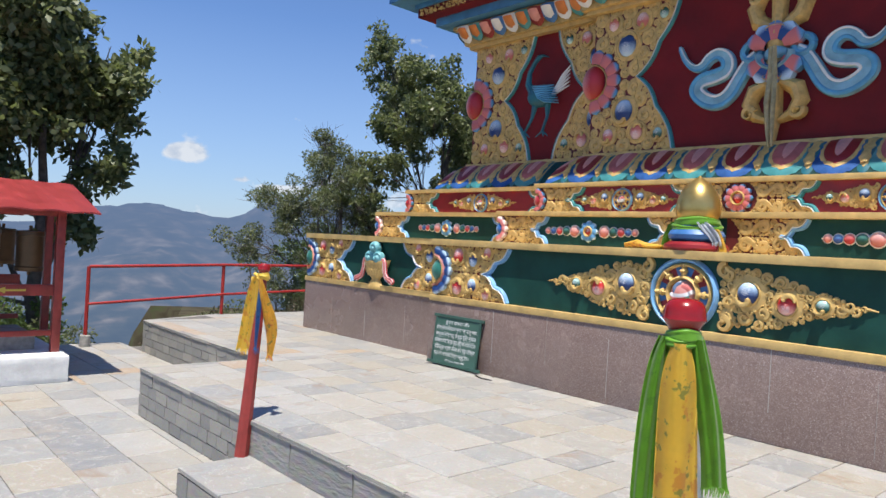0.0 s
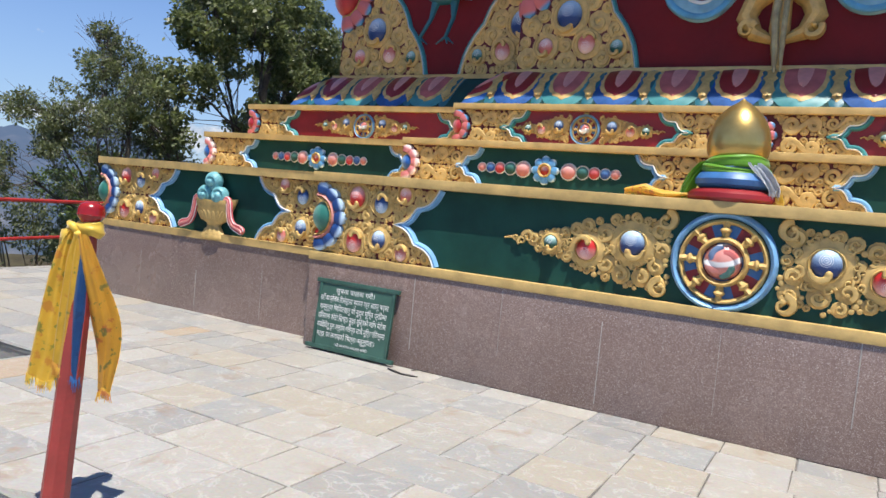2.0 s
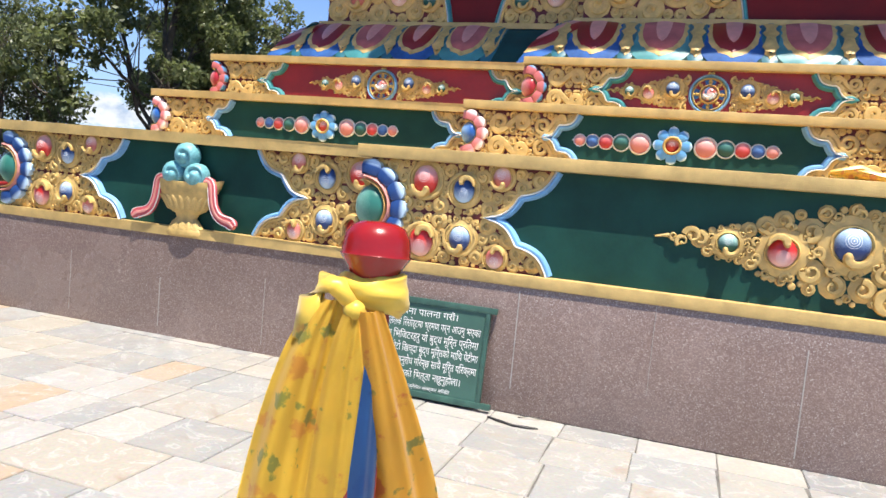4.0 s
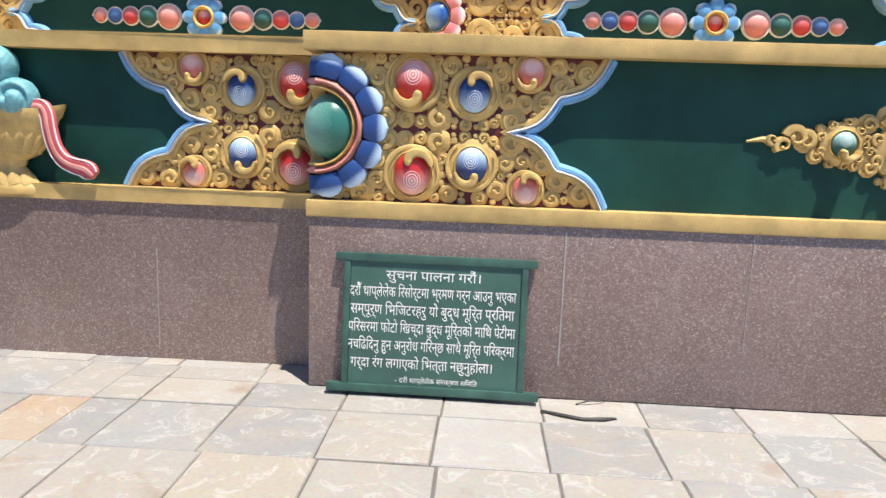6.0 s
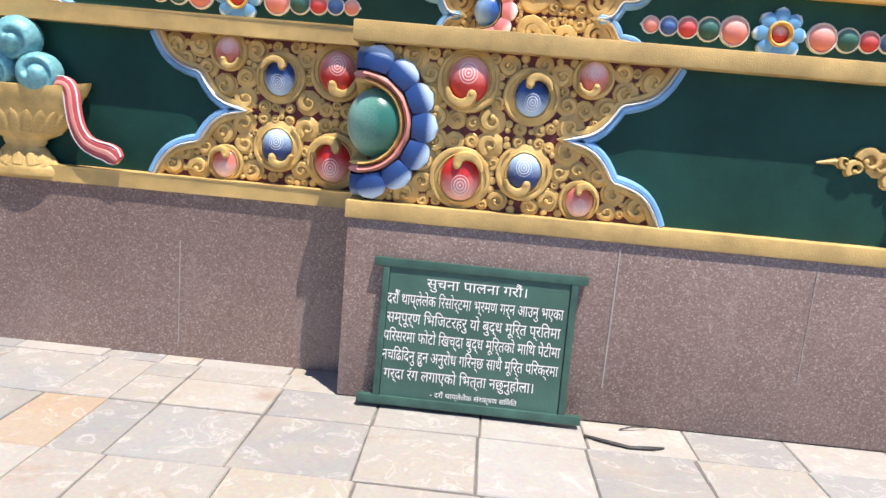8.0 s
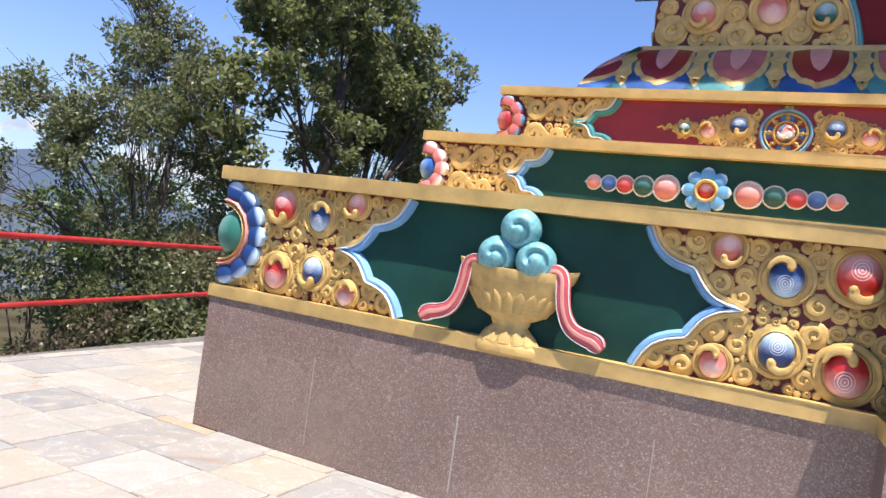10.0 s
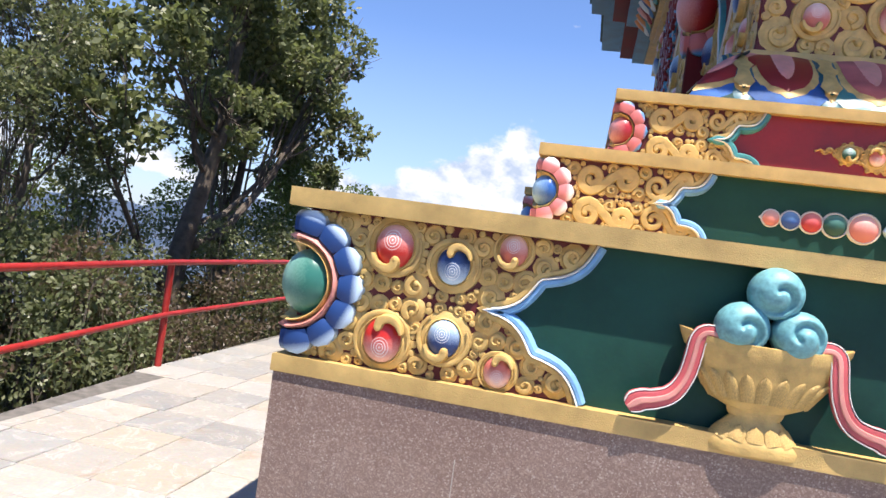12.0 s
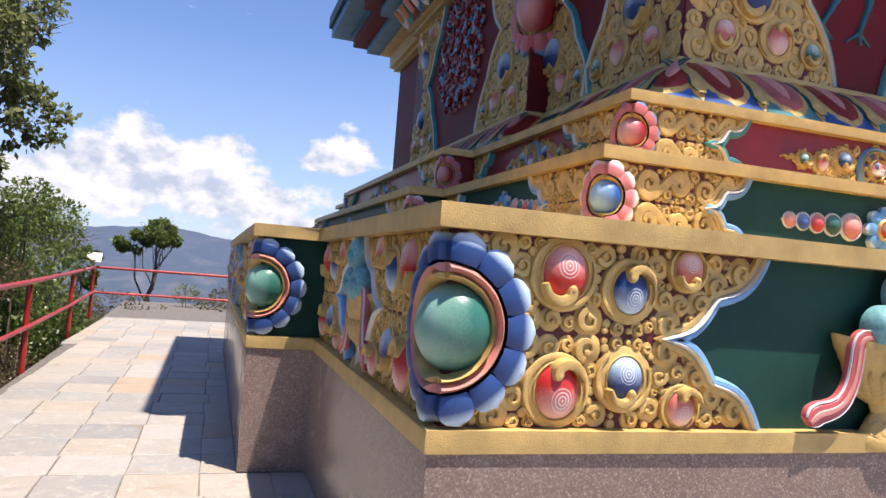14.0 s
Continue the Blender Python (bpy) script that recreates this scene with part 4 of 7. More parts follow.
def lotus_petal(outer, middle, heart, w, depth):
    """Drooping petal on the quarter-round: origin at the moulding's foot; depth: how far the roll runs back."""
    bm = bmesh.new()
    for k, (sc, off, lift) in enumerate(((1.0, 0.006, 0.03), (0.76, 0.012, 0.20), (0.64, 0.018, 0.28), (0.34, 0.022, 0.44))):
        rows = []
        for i in range(10):
            s = lift + (0.98 - lift) * (i / 9)
            g = min(1.0, (s - lift) / 0.42)
            hw = w * sc * math.sqrt(max(0.002, 1 - (1 - g) ** 2)) * (1 + (0.05 * math.sin(i * 3.0) if k == 1 else 0))
            f, z = roll(s)
            a = s * math.pi / 2
            rows.append([bm.verts.new((hw * c, f * depth - (off + 0.010 * (1 - c * c)) * math.cos(a), z - LZ0 + (off + 0.010 * (1 - c * c)) * math.sin(a))) for c in (-1, -0.5, 0, 0.5, 1)])
        for r, q in zip(rows, rows[1:]):
            for j in range(4):
                bm.faces.new((r[j], r[j + 1], q[j + 1], q[j])).material_index = k
    return mesh_of("lotus_petal", bm, [outer, GOLD, middle, heart])


def lotus_spear(w, depth):
    bm = bmesh.new()
    rows = []
    for i in range(8):
        s = 0.30 + 0.68 * i / 7
        f, z = roll(s)
        a = s * math.pi / 2
        hw = w * (0.15 + 0.85 * abs(math.sin(i * 1.1 + 0.3)))
        rows.append([bm.verts.new((hw * c, f * depth - (0.010 + 0.008 * (1 - c * c)) * math.cos(a), z - LZ0 + (0.010 + 0.008 * (1 - c * c)) * math.sin(a))) for c in (-1, 0, 1)])
    for r, q in zip(rows, rows[1:]):
        for j in range(2):
            bm.faces.new((r[j], r[j + 1], q[j + 1], q[j]))
    return mesh_of("spear_leaf", bm, GOLD)


LOTUS_BLUE, LOTUS_ROSE = paint("lotus_blue", (0.030, 0.11, 0.34), 0.65, 0, 0.3, 5, 90, 0.25, 0.25), paint("lotus_rose", (0.46, 0.13, 0.12), 0.65, 0, 0.25, 5, 90, 0.25, 0.25)
PET = [lotus_petal(LOTUS_BLUE, RED, PINK, 0.235, 0.36), lotus_petal(BORDER_SEA, LOTUS_ROSE, PINK, 0.235, 0.36)]
SPEAR = lotus_spear(0.058, 0.36)
GAP = lotus_petal(DARKTEAL, DARKTEAL, DARKTEAL, 0.10, 0.36)
for (x, y, rz, length) in ((LO[0][0], LO[0][1], 0, LO[1][0] - LO[0][0]), (LO[18][0], LO[18][1], 0, LO[19][0] - LO[18][0]), (LO[17][0], LO[17][1], -90, LO[17][1] - LO[18][1]), (LO[15][0], LO[15][1], -90, LO[15][1] - LO[16][1]),
                           (LO[2][0], LO[2][1], 0, LO[3][0] - LO[2][0])):
    n = max(2, round((length - 0.64) / 0.50))
    for i in range(n + 1):
        u = 0.32 + (length - 0.64) * (i + 0.5) / n
        m = inv4 @ pose(x, y, LZ0, 0, 0, rz)
        if i < n:
            hang("lotus_petal", PET[i % 2], t4, m @ Matrix.Translation((u, 0, 0)), ("blue drooping petal with red heart", "green drooping petal with pink heart")[i % 2])
        v = 0.32 + (length - 0.64) * i / n
        if 0 <= i <= n:
            hang("lotus_gap", GAP, t4, m @ Matrix.Translation((v, 0.012, 0)))
            hang("spear_leaf", SPEAR, t4, m @ Matrix.Translation((v, -0.02, 0)))

CORNER_PETAL = lotus_petal(LOTUS_BLUE, RED, PINK, 0.20, 0.50)
for v in CORNER_PETAL.vertices:
    v.co.y += abs(v.co.x)
for k in (0, 16, 18):
    hang("lotus_petal", CORNER_PETAL, t4, inv4 @ pose(LO[k][0], LO[k][1], LZ0, 0, 0, -45) @ Matrix.Translation((0, 0.012, 0)), "blue drooping corner petal with red heart")

bm = bmesh.new()
slab(bm, plan(4, 0.0), 2.79, 4.66)
part("panel", bm, DEEP_RED, t4, "deep red painted wall panel", inv4)
C4 = [("p", 0.30, -0.72, 0.075, 0, 0.14), ("b", 0.52, -0.42, 0.125, 0, 0.20), ("p", 0.72, -0.70, 0.085, 180, 0.15), ("g", 1.02, -0.74, 0.062, 0, 0.11),
      ("p", 0.30, 0.72, 0.075, 180, 0.14), ("b", 0.52, 0.42, 0.125, 180, 0.20), ("p", 0.72, 0.70, 0.085, 0, 0.15), ("g", 1.02, 0.74, 0.062, 180, 0.11)]
corner4 = carved_corner(1.22, 0.945, 0.68, (0.98, 0.42), C4, 0.0, 23, (0.035, 0.11, 2200, 0.48, 0.86, True), BORDER_SEA)
inner4 = carved_corner(1.22, 0.945, 0.68, (0.98, 0.42), C4, 0.45, 29, (0.035, 0.11, 1600, 0.44, 0.86, True), BORDER_SEA)
flower4 = half_flower(0.25, 0.44, 7, "mix", [(0.235, 0.05, 0.05, 0)])
q4 = corners(4, 0.0)


def face4(x, y, rz, mirror=False):
    m = inv4 @ pose(x, y, 3.745, 0, 0, rz)
    return m @ MIRROR if mirror else m


for key, rz, mir in (("c_left", 0, 0), ("c_right", 0, 1), ("a_left", 0, 0), ("a_left", -90, 1), ("s_front", -90, 1), ("s_back", -90, 0), ("a_right", 0, 1)):
    set_on(corner4, t4, face4(*q4[key], rz, bool(mir)))
set_on(inner4, t4, face4(*q4["notch"], 0, True)), set_on(inner4, t4, face4(*q4["s_notch"], -90))
for key, rz, mir in (("c_left", 0, 0), ("c_left", -90, 1), ("a_left", 0, 0), ("a_left", -90, 1), ("s_front", 0, 0), ("s_front", -90, 1), ("c_right", 0, 1)):
    set_on(flower4, t4, face4(*q4[key], rz, bool(mir)))
for key in ("c_left", "a_left", "s_front", "c_right"):
    x, y = q4[key]
    sx = -1 if key == "c_right" else 1
    hang("ball", ball3, t4, inv4 @ Matrix.Translation((x + 0.02 * sx, y + 0.02, 3.745)) @ Matrix.Rotation(0 if sx > 0 else math.pi, 4, "Z") @ Matrix.Diagonal((0.17, 0.17, 0.235, 1)), "large red ball fading to pink")


PALE_RIBBON = paint("pale_ribbon", (0.22, 0.42, 0.52), 0.45, 0, 0.25, 5)


def vajra_items():
    """Crossed thunderbolt in gilt relief, hung with a limp offering scarf."""
    bm = bmesh.new()
    for s in (-1, 1):
        dome(bm, 0, s * 0.12, 0.13, 0.13, 0.13, 0, 18, 5)
        sweep(bm, [(0, s * 0.20), (0, s * 0.34), (0, s * 0.62), (0, s * 0.95)], [0.20, 0.15, 0.17, 0.05], 0.15)
        for q in (-1, 1):
            sweep(bm, [(q * 0.06, s * 0.30), (q * 0.22, s * 0.38), (q * 0.27, s * 0.52), (q * 0.19, s * 0.66), (q * 0.05, s * 0.72)], [0.12, 0.19, 0.18, 0.14, 0.07], 0.12, 0.0, 5)
            volute(bm, q * 0.25, s * 0.64, 0.11, 0.4, q * s, 0.08, -0.03)
        ring(bm, 0, s * 0.26, 0.10, 0.05, 0.12, -0.02, n=20, sv=0.35)
    items = [("thunderbolt", mesh_of("thunderbolt", bm, GOLD), None, "gilded crossed thunderbolt in relief")]
    bm = bmesh.new()
    ring(bm, 0, 0.0, 0.17, 0.10, 0.17, 0.0, math.pi, 2 * math.pi, 24)
    dome(bm, 0, 0.0, 0.14, 0.10, 0.16, 0, 18, 4)
    items.append(("lotus_collar", mesh_of("lotus_collar", bm, PALE_RIBBON), None, "pale blue bell-shaped collar"))
    for i in range(5):
        a = math.pi * (i + 0.5) / 5
        for s in (1, -1):
            items.append(("petal", PETAL[("mix", "blue", "mix", "blue", "mix")[i]], at(0.20 * math.cos(a), s * (0.10 + 0.14 * math.sin(a)), 0.085, 0.11, -0.10, s * (90 - math.degrees(a)) + (180 if s < 0 else 0), 0.10), ""))
    left = [(-0.20, 0.02), (-0.30, -0.05), (-0.39, -0.20), (-0.50, -0.39), (-0.64, -0.46), (-0.80, -0.41), (-0.92, -0.29), (-0.85, -0.17), (-0.67, -0.155), (-0.53, -0.10), (-0.54, 0.04), (-0.66, 0.12), (-0.77, 0.07), (-0.83, -0.02), (-0.95, -0.03), (-1.07, 0.09), (-1.14, 0.26)]
    p = soften(left, 3)
    k = len(p)
    wid = [0.195 * (0.55 + 0.45 * math.sin(math.pi * min(1, (i + 0.12 * k) / k * 1.05))) * (1 if i < k * 0.8 else 1 - 0.75 * (i - k * 0.8) / (k * 0.2)) for i in range(k)]
    for s in (1, -1):
        bm = bmesh.new()
        strap(bm, [(s * u, v) for u, v in p], wid, 0.055, -0.005)
        items.append(("ribbon", mesh_of("ribbon", bm, PALE_RIBBON), None, "looping pale blue ribbon"))
        for d, sh, mt, lb in ((0.30, 0.30, SKYB, "deeper blue fold"), (-0.34, 0.16, WHITE, "white edge")):
            bm = bmesh.new()
            o = [(u, v) for (u, v) in p]
            line = []
            for i in range(2, k - 4):
                a, c = o[i - 1], o[i + 1]
                q = math.hypot(c[0] - a[0], c[1] - a[1]) or 1
                line.append((s * (o[i][0] - (c[1] - a[1]) / q * wid[i] * d), o[i][1] + (c[0] - a[0]) / q * wid[i] * d))
            strap(bm, line, [wid[i] * sh for i in range(2, k - 4)], 0.016, -0.055)
            items.append(("ribbon_stripe", mesh_of("ribbon_stripe", bm, mt), None, lb))
        bm = bmesh.new()
        ring(bm, s * 0.27, 0.06, 0.095, 0.085, 0.07, -0.02, n=24)
        items.append(("ribbon_bow", mesh_of("ribbon_bow", bm, SKYB), None, "blue looped bow"))
    return items


set_on(vajra_items(), t4, face4(AX, TIERS[4]["cy"], 0))
bm = bmesh.new()
for i, (u, w) in enumerate(((-0.02, 0.05), (0.03, 0.035))):
    sweep(bm, [(u, 0.05), (u + 0.02, -0.25), (u - 0.01 + 0.03 * i, -0.55), (u + 0.02, -0.85), (u + 0.03, -1.02)], [w, w * 1.5, w * 1.3, w * 1.1, w * 0.4], 0.05, -0.14 - 0.03 * i)
SILK_OLD = paint("faded_silk", (0.38, 0.34, 0.20), 0.5, 0, 0.25, 14, 120, 0.4)
limp = tagged(part("offering_scarf", bm, SILK_OLD, None, "", Matrix.Translation((AX, TIERS[4]["cy"], 3.745))), label="limp faded yellow offering scarf tied to the thunderbolt", category="scarf")


def crane_items():
    """Long-legged bird in painted relief."""
    bm = bmesh.new()
    dome(bm, 0.02, 0.0, 0.20, 0.15, 0.09, 0, 18, 5)
    sweep(bm, [(-0.10, 0.05), (-0.18, 0.18), (-0.17, 0.33), (-0.10, 0.45), (-0.04, 0.52), (0.01, 0.53)], [0.13, 0.085, 0.06, 0.055, 0.07, 0.03], 0.06)
    sweep(bm, [(0.01, 0.53), (0.06, 0.51), (0.11, 0.49)], [0.03, 0.02, 0.006], 0.03, -0.01)
    for a, b in ((-0.06, -0.20), (0.12, 0.06)):
        sweep(bm, [(a, -0.10), ((a + b) / 2 + 0.03, -0.28), (b, -0.46)], [0.09, 0.04, 0.03], 0.04)
        for q in (-0.09, 0.02, 0.08):
            sweep(bm, [(b, -0.46), (b + q, -0.53)], [0.03, 0.012], 0.02)
    items = [("crane", mesh_of("crane", bm, DARKTEAL), None, "dark teal crane in painted relief")]
    bm = bmesh.new()
    for i in range(8):
        sweep(bm, [(-0.06 + 0.012 * i, 0.12 - 0.022 * i), (0.12, 0.10 - 0.028 * i), (0.24 + 0.012 * i, 0.10 - 0.034 * i)], [0.03, 0.032, 0.012], 0.03, -0.07)
    items.append(("wing", mesh_of("wing", bm, SKYB), None, "blue feathered wing"))
    bm = bmesh.new()
    for i in range(6):
        sweep(bm, [(0.18, -0.02), (0.32, 0.04 + 0.035 * i), (0.42, 0.08 + 0.05 * i)], [0.03, 0.03, 0.01], 0.025, -0.02)
    items.append(("tail", mesh_of("tail", bm, WHITE), None, "pale tail feathers"))
    return items


crane = crane_items()
big = Matrix.Diagonal((1.3, 1.2, 1.12, 1))
set_on(crane, t4, face4((q4["a_left"][0] + q4["notch"][0]) / 2 + 0.14, q4["a_left"][1], 0) @ big)
set_on(crane, t4, face4((q4["a_right"][0] + q4["notch_right"][0]) / 2 - 0.14, q4["a_left"][1], 0, True) @ big)

def relief_items(seed):
    """Dense flame-and-scroll relief on the side wall, a plain ornamental shape."""
    items = []
    poly = [(0.55 * math.cos(a), 0.05 + (0.86 if math.sin(a) > 0 else 0.62) * math.sin(a)) for a in [2 * math.pi * k / 28 for k in range(28)]]
    for k, (mt, nm, lb) in enumerate(((PINK, "flame_scroll", "pink flame scrolls in relief"), (SKYB, "cloud_scroll", "blue cloud scrolls in relief"), (RED, "red_scroll", "red scrolls in relief"))):
        bm = bmesh.new()
        fill_curls(bm, poly, [], 0.03, 0.15 - 0.03 * k, 420, seed + k, 0.05, -0.02 * k, 1.25)
        items.append((nm, mesh_of(nm, bm, mt), None, lb))
    return items


relief = relief_items(90)
for y in (q4["s_front"][1] + 1.75, q4["s_back"][1] - 1.75):
    head = set_on(relief, t4, face4(q4["s_front"][0], y, -90))
    for ob in (head, *head.children):
        tagged(ob, kind="stuff")
# cornice: bright leaf roll, blue boards in steps
cor = thing("shrine_eave", (AX, MID, 4.64), label="stepped blue eave of shrine over a painted leaf cornice", category="eave")
invc = Matrix.Translation((-AX, -MID, -4.64))
BLUE_BOARD = paint("blue_eave_paint", (0.07, 0.23, 0.42), 0.5, 0, 0.2, 4, 60, 0.2)
for z0, z1, d, mt, nm in ((4.64, 4.70, 0.10, GOLD_BAND, "lower_moulding"), (4.70, 4.93, 0.16, GOLD, "leaf_roll"), (4.93, 4.99, 0.30, GOLD_BAND, "upper_moulding"), (4.99, 5.12, 0.50, BLUE_BOARD, "lower_board"), (5.12, 5.26, 0.71, DEEP_RED, "carved_board"),
                          (5.26, 5.33, 0.75, BLUE_BOARD, "middle_board"), (5.33, 5.50, 1.05, BLUE_BOARD, "upper_board"), (5.50, 5.72, 1.10, GREEN, "roof_edge")):
    bm = bmesh.new()
    slab(bm, plan(4, d), z0, z1, 0, 0.01)
    part(nm, bm, mt, cor, "", invc)

# unseen slab added over the eaves, sized for its shadow on the side walkway
bm = bmesh.new()
slab(bm, [(-7.78, 8.9), (5.58, 8.9), (5.58, 14.6), (-7.78, 14.6)], 5.72, 6.25, 0, 0.01)
part("upper_tier", bm, BLUE_BOARD, cor, "", invc)


def leaf(mat, tip):
    bm = bmesh.new()
    for k, (sc, off) in enumerate(((1.0, 0.0), (0.68, 0.03))):
        rows = []
        for i in range(8):
            s = i / 7
            w = 0.125 * sc * math.sqrt(max(0.01, 1 - (1 - min(1, s * 2)) ** 2))
            z = 0.02 + 0.23 * (s * sc + (1 - sc) * 0.5)
            rows.append([bm.verts.new((w * c, -0.10 * math.sin(math.pi * 0.5 * (0.2 + 0.8 * s)) - off - 0.03 * (1 - c * c) - 0.10 * s, z)) for c in (-1, -0.5, 0, 0.5, 1)])
        for r, q in zip(rows, rows[1:]):
            for j in range(4):
                bm.faces.new((r[j], r[j + 1], q[j + 1], q[j])).material_index = k
    return mesh_of("cornice_leaf", bm, [mat, tip])


ORANGE = paint("orange_paint", (0.55, 0.18, 0.04), 0.4)
LEAF = [leaf(WHITE, ORANGE), leaf(BORDER_SEA, ORANGE), leaf(RED, PINK), leaf(BORDER_DEEP, WHITE)]
P5 = plan(4, 0.16)
for (x, y), rz, length in (((P5[0]), 0, P5[1][0] - P5[0][0]), (P5[18], 0, P5[19][0] - P5[18][0]), (P5[17], -90, P5[17][1] - P5[18][1]), (P5[15], -90, P5[15][1] - P5[16][1])):
    n = round(length / 0.25)
    for i in range(n):
        hang("cornice_leaf", LEAF[i % 4], cor, invc @ pose(x, y, 4.70, 0, 0, rz) @ Matrix.Translation((length * (i + 0.5) / n, 0.02, 0)))
# plain scroll blocks on the carved board's corner
bm = bmesh.new()
poly = [(0, -0.06), (1.6, -0.06), (1.6, 0.06), (0, 0.06)]
fill_curls(bm, poly, [], 0.018, 0.05, 1500, 31, 0.02, 0.0, 0.9)
bd = mesh_of("board_scrolls", bm, GOLD)
P6 = plan(4, 0.71)
for i in range(2):
    hang("board_scrolls", bd, cor, invc @ pose(P6[18][0] + 0.05 + 1.6 * i, P6[18][1], 5.19))
    hang("board_scrolls", bd, cor, invc @ pose(P6[0][0] + 0.05 + 1.6 * i, P6[0][1], 5.19))
hang("board_scrolls", bd, cor, invc @ pose(P6[18][0], P6[18][1] + 1.7, 5.19, 0, 0, -90))


# ---------------------------------------------------------------- things on the terrace
def satin(name, col, blot, dark):
    """Thin satin with printed blotches."""
    m, n, l, b = material(name, 0.38)
    big, pr = noise_node(n, l, 9, 3), noise_node(n, l, 15, 5)
    base = ramp(n, l, big.outputs["Fac"], [(0.3, tuple(c * 0.82 for c in col)), (0.7, col)])
    c = mix(n, l, ramp(n, l, pr.outputs["Fac"], [(0.575, (0, 0, 0)), (0.62, (0.75, 0.75, 0.75))]).outputs[0], base.outputs[0], blot)
    c = mix(n, l, ramp(n, l, noise_node(n, l, 24, 4).outputs["Fac"], [(0.61, (0, 0, 0)), (0.65, (0.75, 0.75, 0.75))]).outputs[0], c, dark)
    l.new(c, b.inputs["Base Color"])
    b.inputs["Sheen Weight"].default_value = 0.25
    tr, ms = n.new("ShaderNodeBsdfTranslucent"), n.new("ShaderNodeMixShader")
    l.new(c, tr.inputs[0])
    ms.inputs[0].default_value = 0.22
    l.new(b.outputs[0], ms.inputs[1]), l.new(tr.outputs[0], ms.inputs[2])
    l.new(ms.outputs[0], n["Material Output"].inputs[0])
    bump(n, l, b, noise_node(n, l, 60, 3, stretch=(3, 3, 0.5)).outputs["Fac"], 0.12, 0.004)
    return m


YELLOW = satin("yellow_satin", (0.88, 0.60, 0.07), (0.66, 0.29, 0.05), (0.20, 0.26, 0.06))
ORANGE_S = satin("orange_satin", (0.86, 0.50, 0.055), (0.56, 0.14, 0.05), (0.12, 0.20, 0.06))
BLUE_S = satin("blue_satin", (0.03, 0.13, 0.36), (0.02, 0.09, 0.28), (0.02, 0.07, 0.2))
GREEN_S = satin("green_satin", (0.16, 0.40, 0.02), (0.13, 0.33, 0.02), (0.11, 0.28, 0.02))
WHITE_S = satin("white_satin", (0.62, 0.65, 0.70), (0.55, 0.6, 0.68), (0.5, 0.55, 0.6))


def silk(name, mat, parent, label, spine, widths, facing, folds, amp, seed, fringe=True):
    """A hanging length of silk: spine of (angle, radius, z) about the post, its width at each, the way it faces, and its folds."""
    rng = random.Random(seed)
    pts = [Vector((r * math.cos(radians(a)), r * math.sin(radians(a)), z)) for a, r, z in spine]
    wid = list(widths)
    for _ in range(3):
        p2, w2 = [pts[0]], [wid[0]]
        for a, b, c, d in zip(pts, pts[1:], wid, wid[1:]):
            p2 += [a.lerp(b, 0.25), a.lerp(b, 0.75)]
            w2 += [c * 0.75 + d * 0.25, c * 0.25 + d * 0.75]
        pts, wid = p2 + [pts[-1]], w2 + [wid[-1]]
    out = Vector((math.cos(radians(facing)), math.sin(radians(facing)), 0))
    side = Vector((-out.y, out.x, 0))
    ph, ph2, n, k = rng.uniform(0, 6.28), rng.uniform(0, 6.28), 30, len(pts)
    bm, grid = bmesh.new(), []
    for i, (c, w) in enumerate(zip(pts, wid)):
        t = i / (k - 1)
        row = []
        for j in range(n + 1):
            q = j / n - 0.5
            tight = 1 - 0.75 * t
            fold = math.sin(folds * 6.28 * q + ph + 1.3 * math.sin(2.2 * t + ph2)) + 0.45 * math.sin(folds * 14 * q + ph2 + 2.0 * t) + 0.25 * tight * math.sin(folds * 22 * q + ph)
            crease = 0.25 * math.sin(9 * t + 5 * q + ph2) * math.exp(-((t - 0.3) / 0.3) ** 2)
            bend = -1.1 * w * q * q
            row.append(bm.verts.new(c + side * (w * q * (1 + 0.03 * math.sin(11 * t + ph))) + out * (amp * (fold + crease) * min(1.0, w / 0.10) + bend) + Vector((0, 0, 0.012 * t * math.sin(7 * q + ph)))))
        grid.append(row)
    fs = [bm.faces.new((r[j], r[j + 1], q[j + 1], q[j])) for r, q in zip(grid, grid[1:]) for j in range(n)]
    low = [v.co.copy() for v in grid[-1]]
    bmesh.ops.solidify(bm, geom=fs, thickness=0.002)
    cloth = part(name, bm, mat, parent, label, None, True, True)
    if fringe:
        fr = bmesh.new()
        for a, b in zip(low, low[1:]):
            for q in (0.0, 0.5):
                d = a.lerp(b, q)
                tube(fr, [d + Vector((0, 0, 0.004)), d + Vector((rng.uniform(-0.009, 0.009), rng.uniform(-0.009, 0.009), -rng.uniform(0.02, 0.045)))], [0.0022, 0.0009], 3)
        tagged(part("fringe", fr, mat, cloth, "loose thread fringe"), kind="stuff")
    return cloth


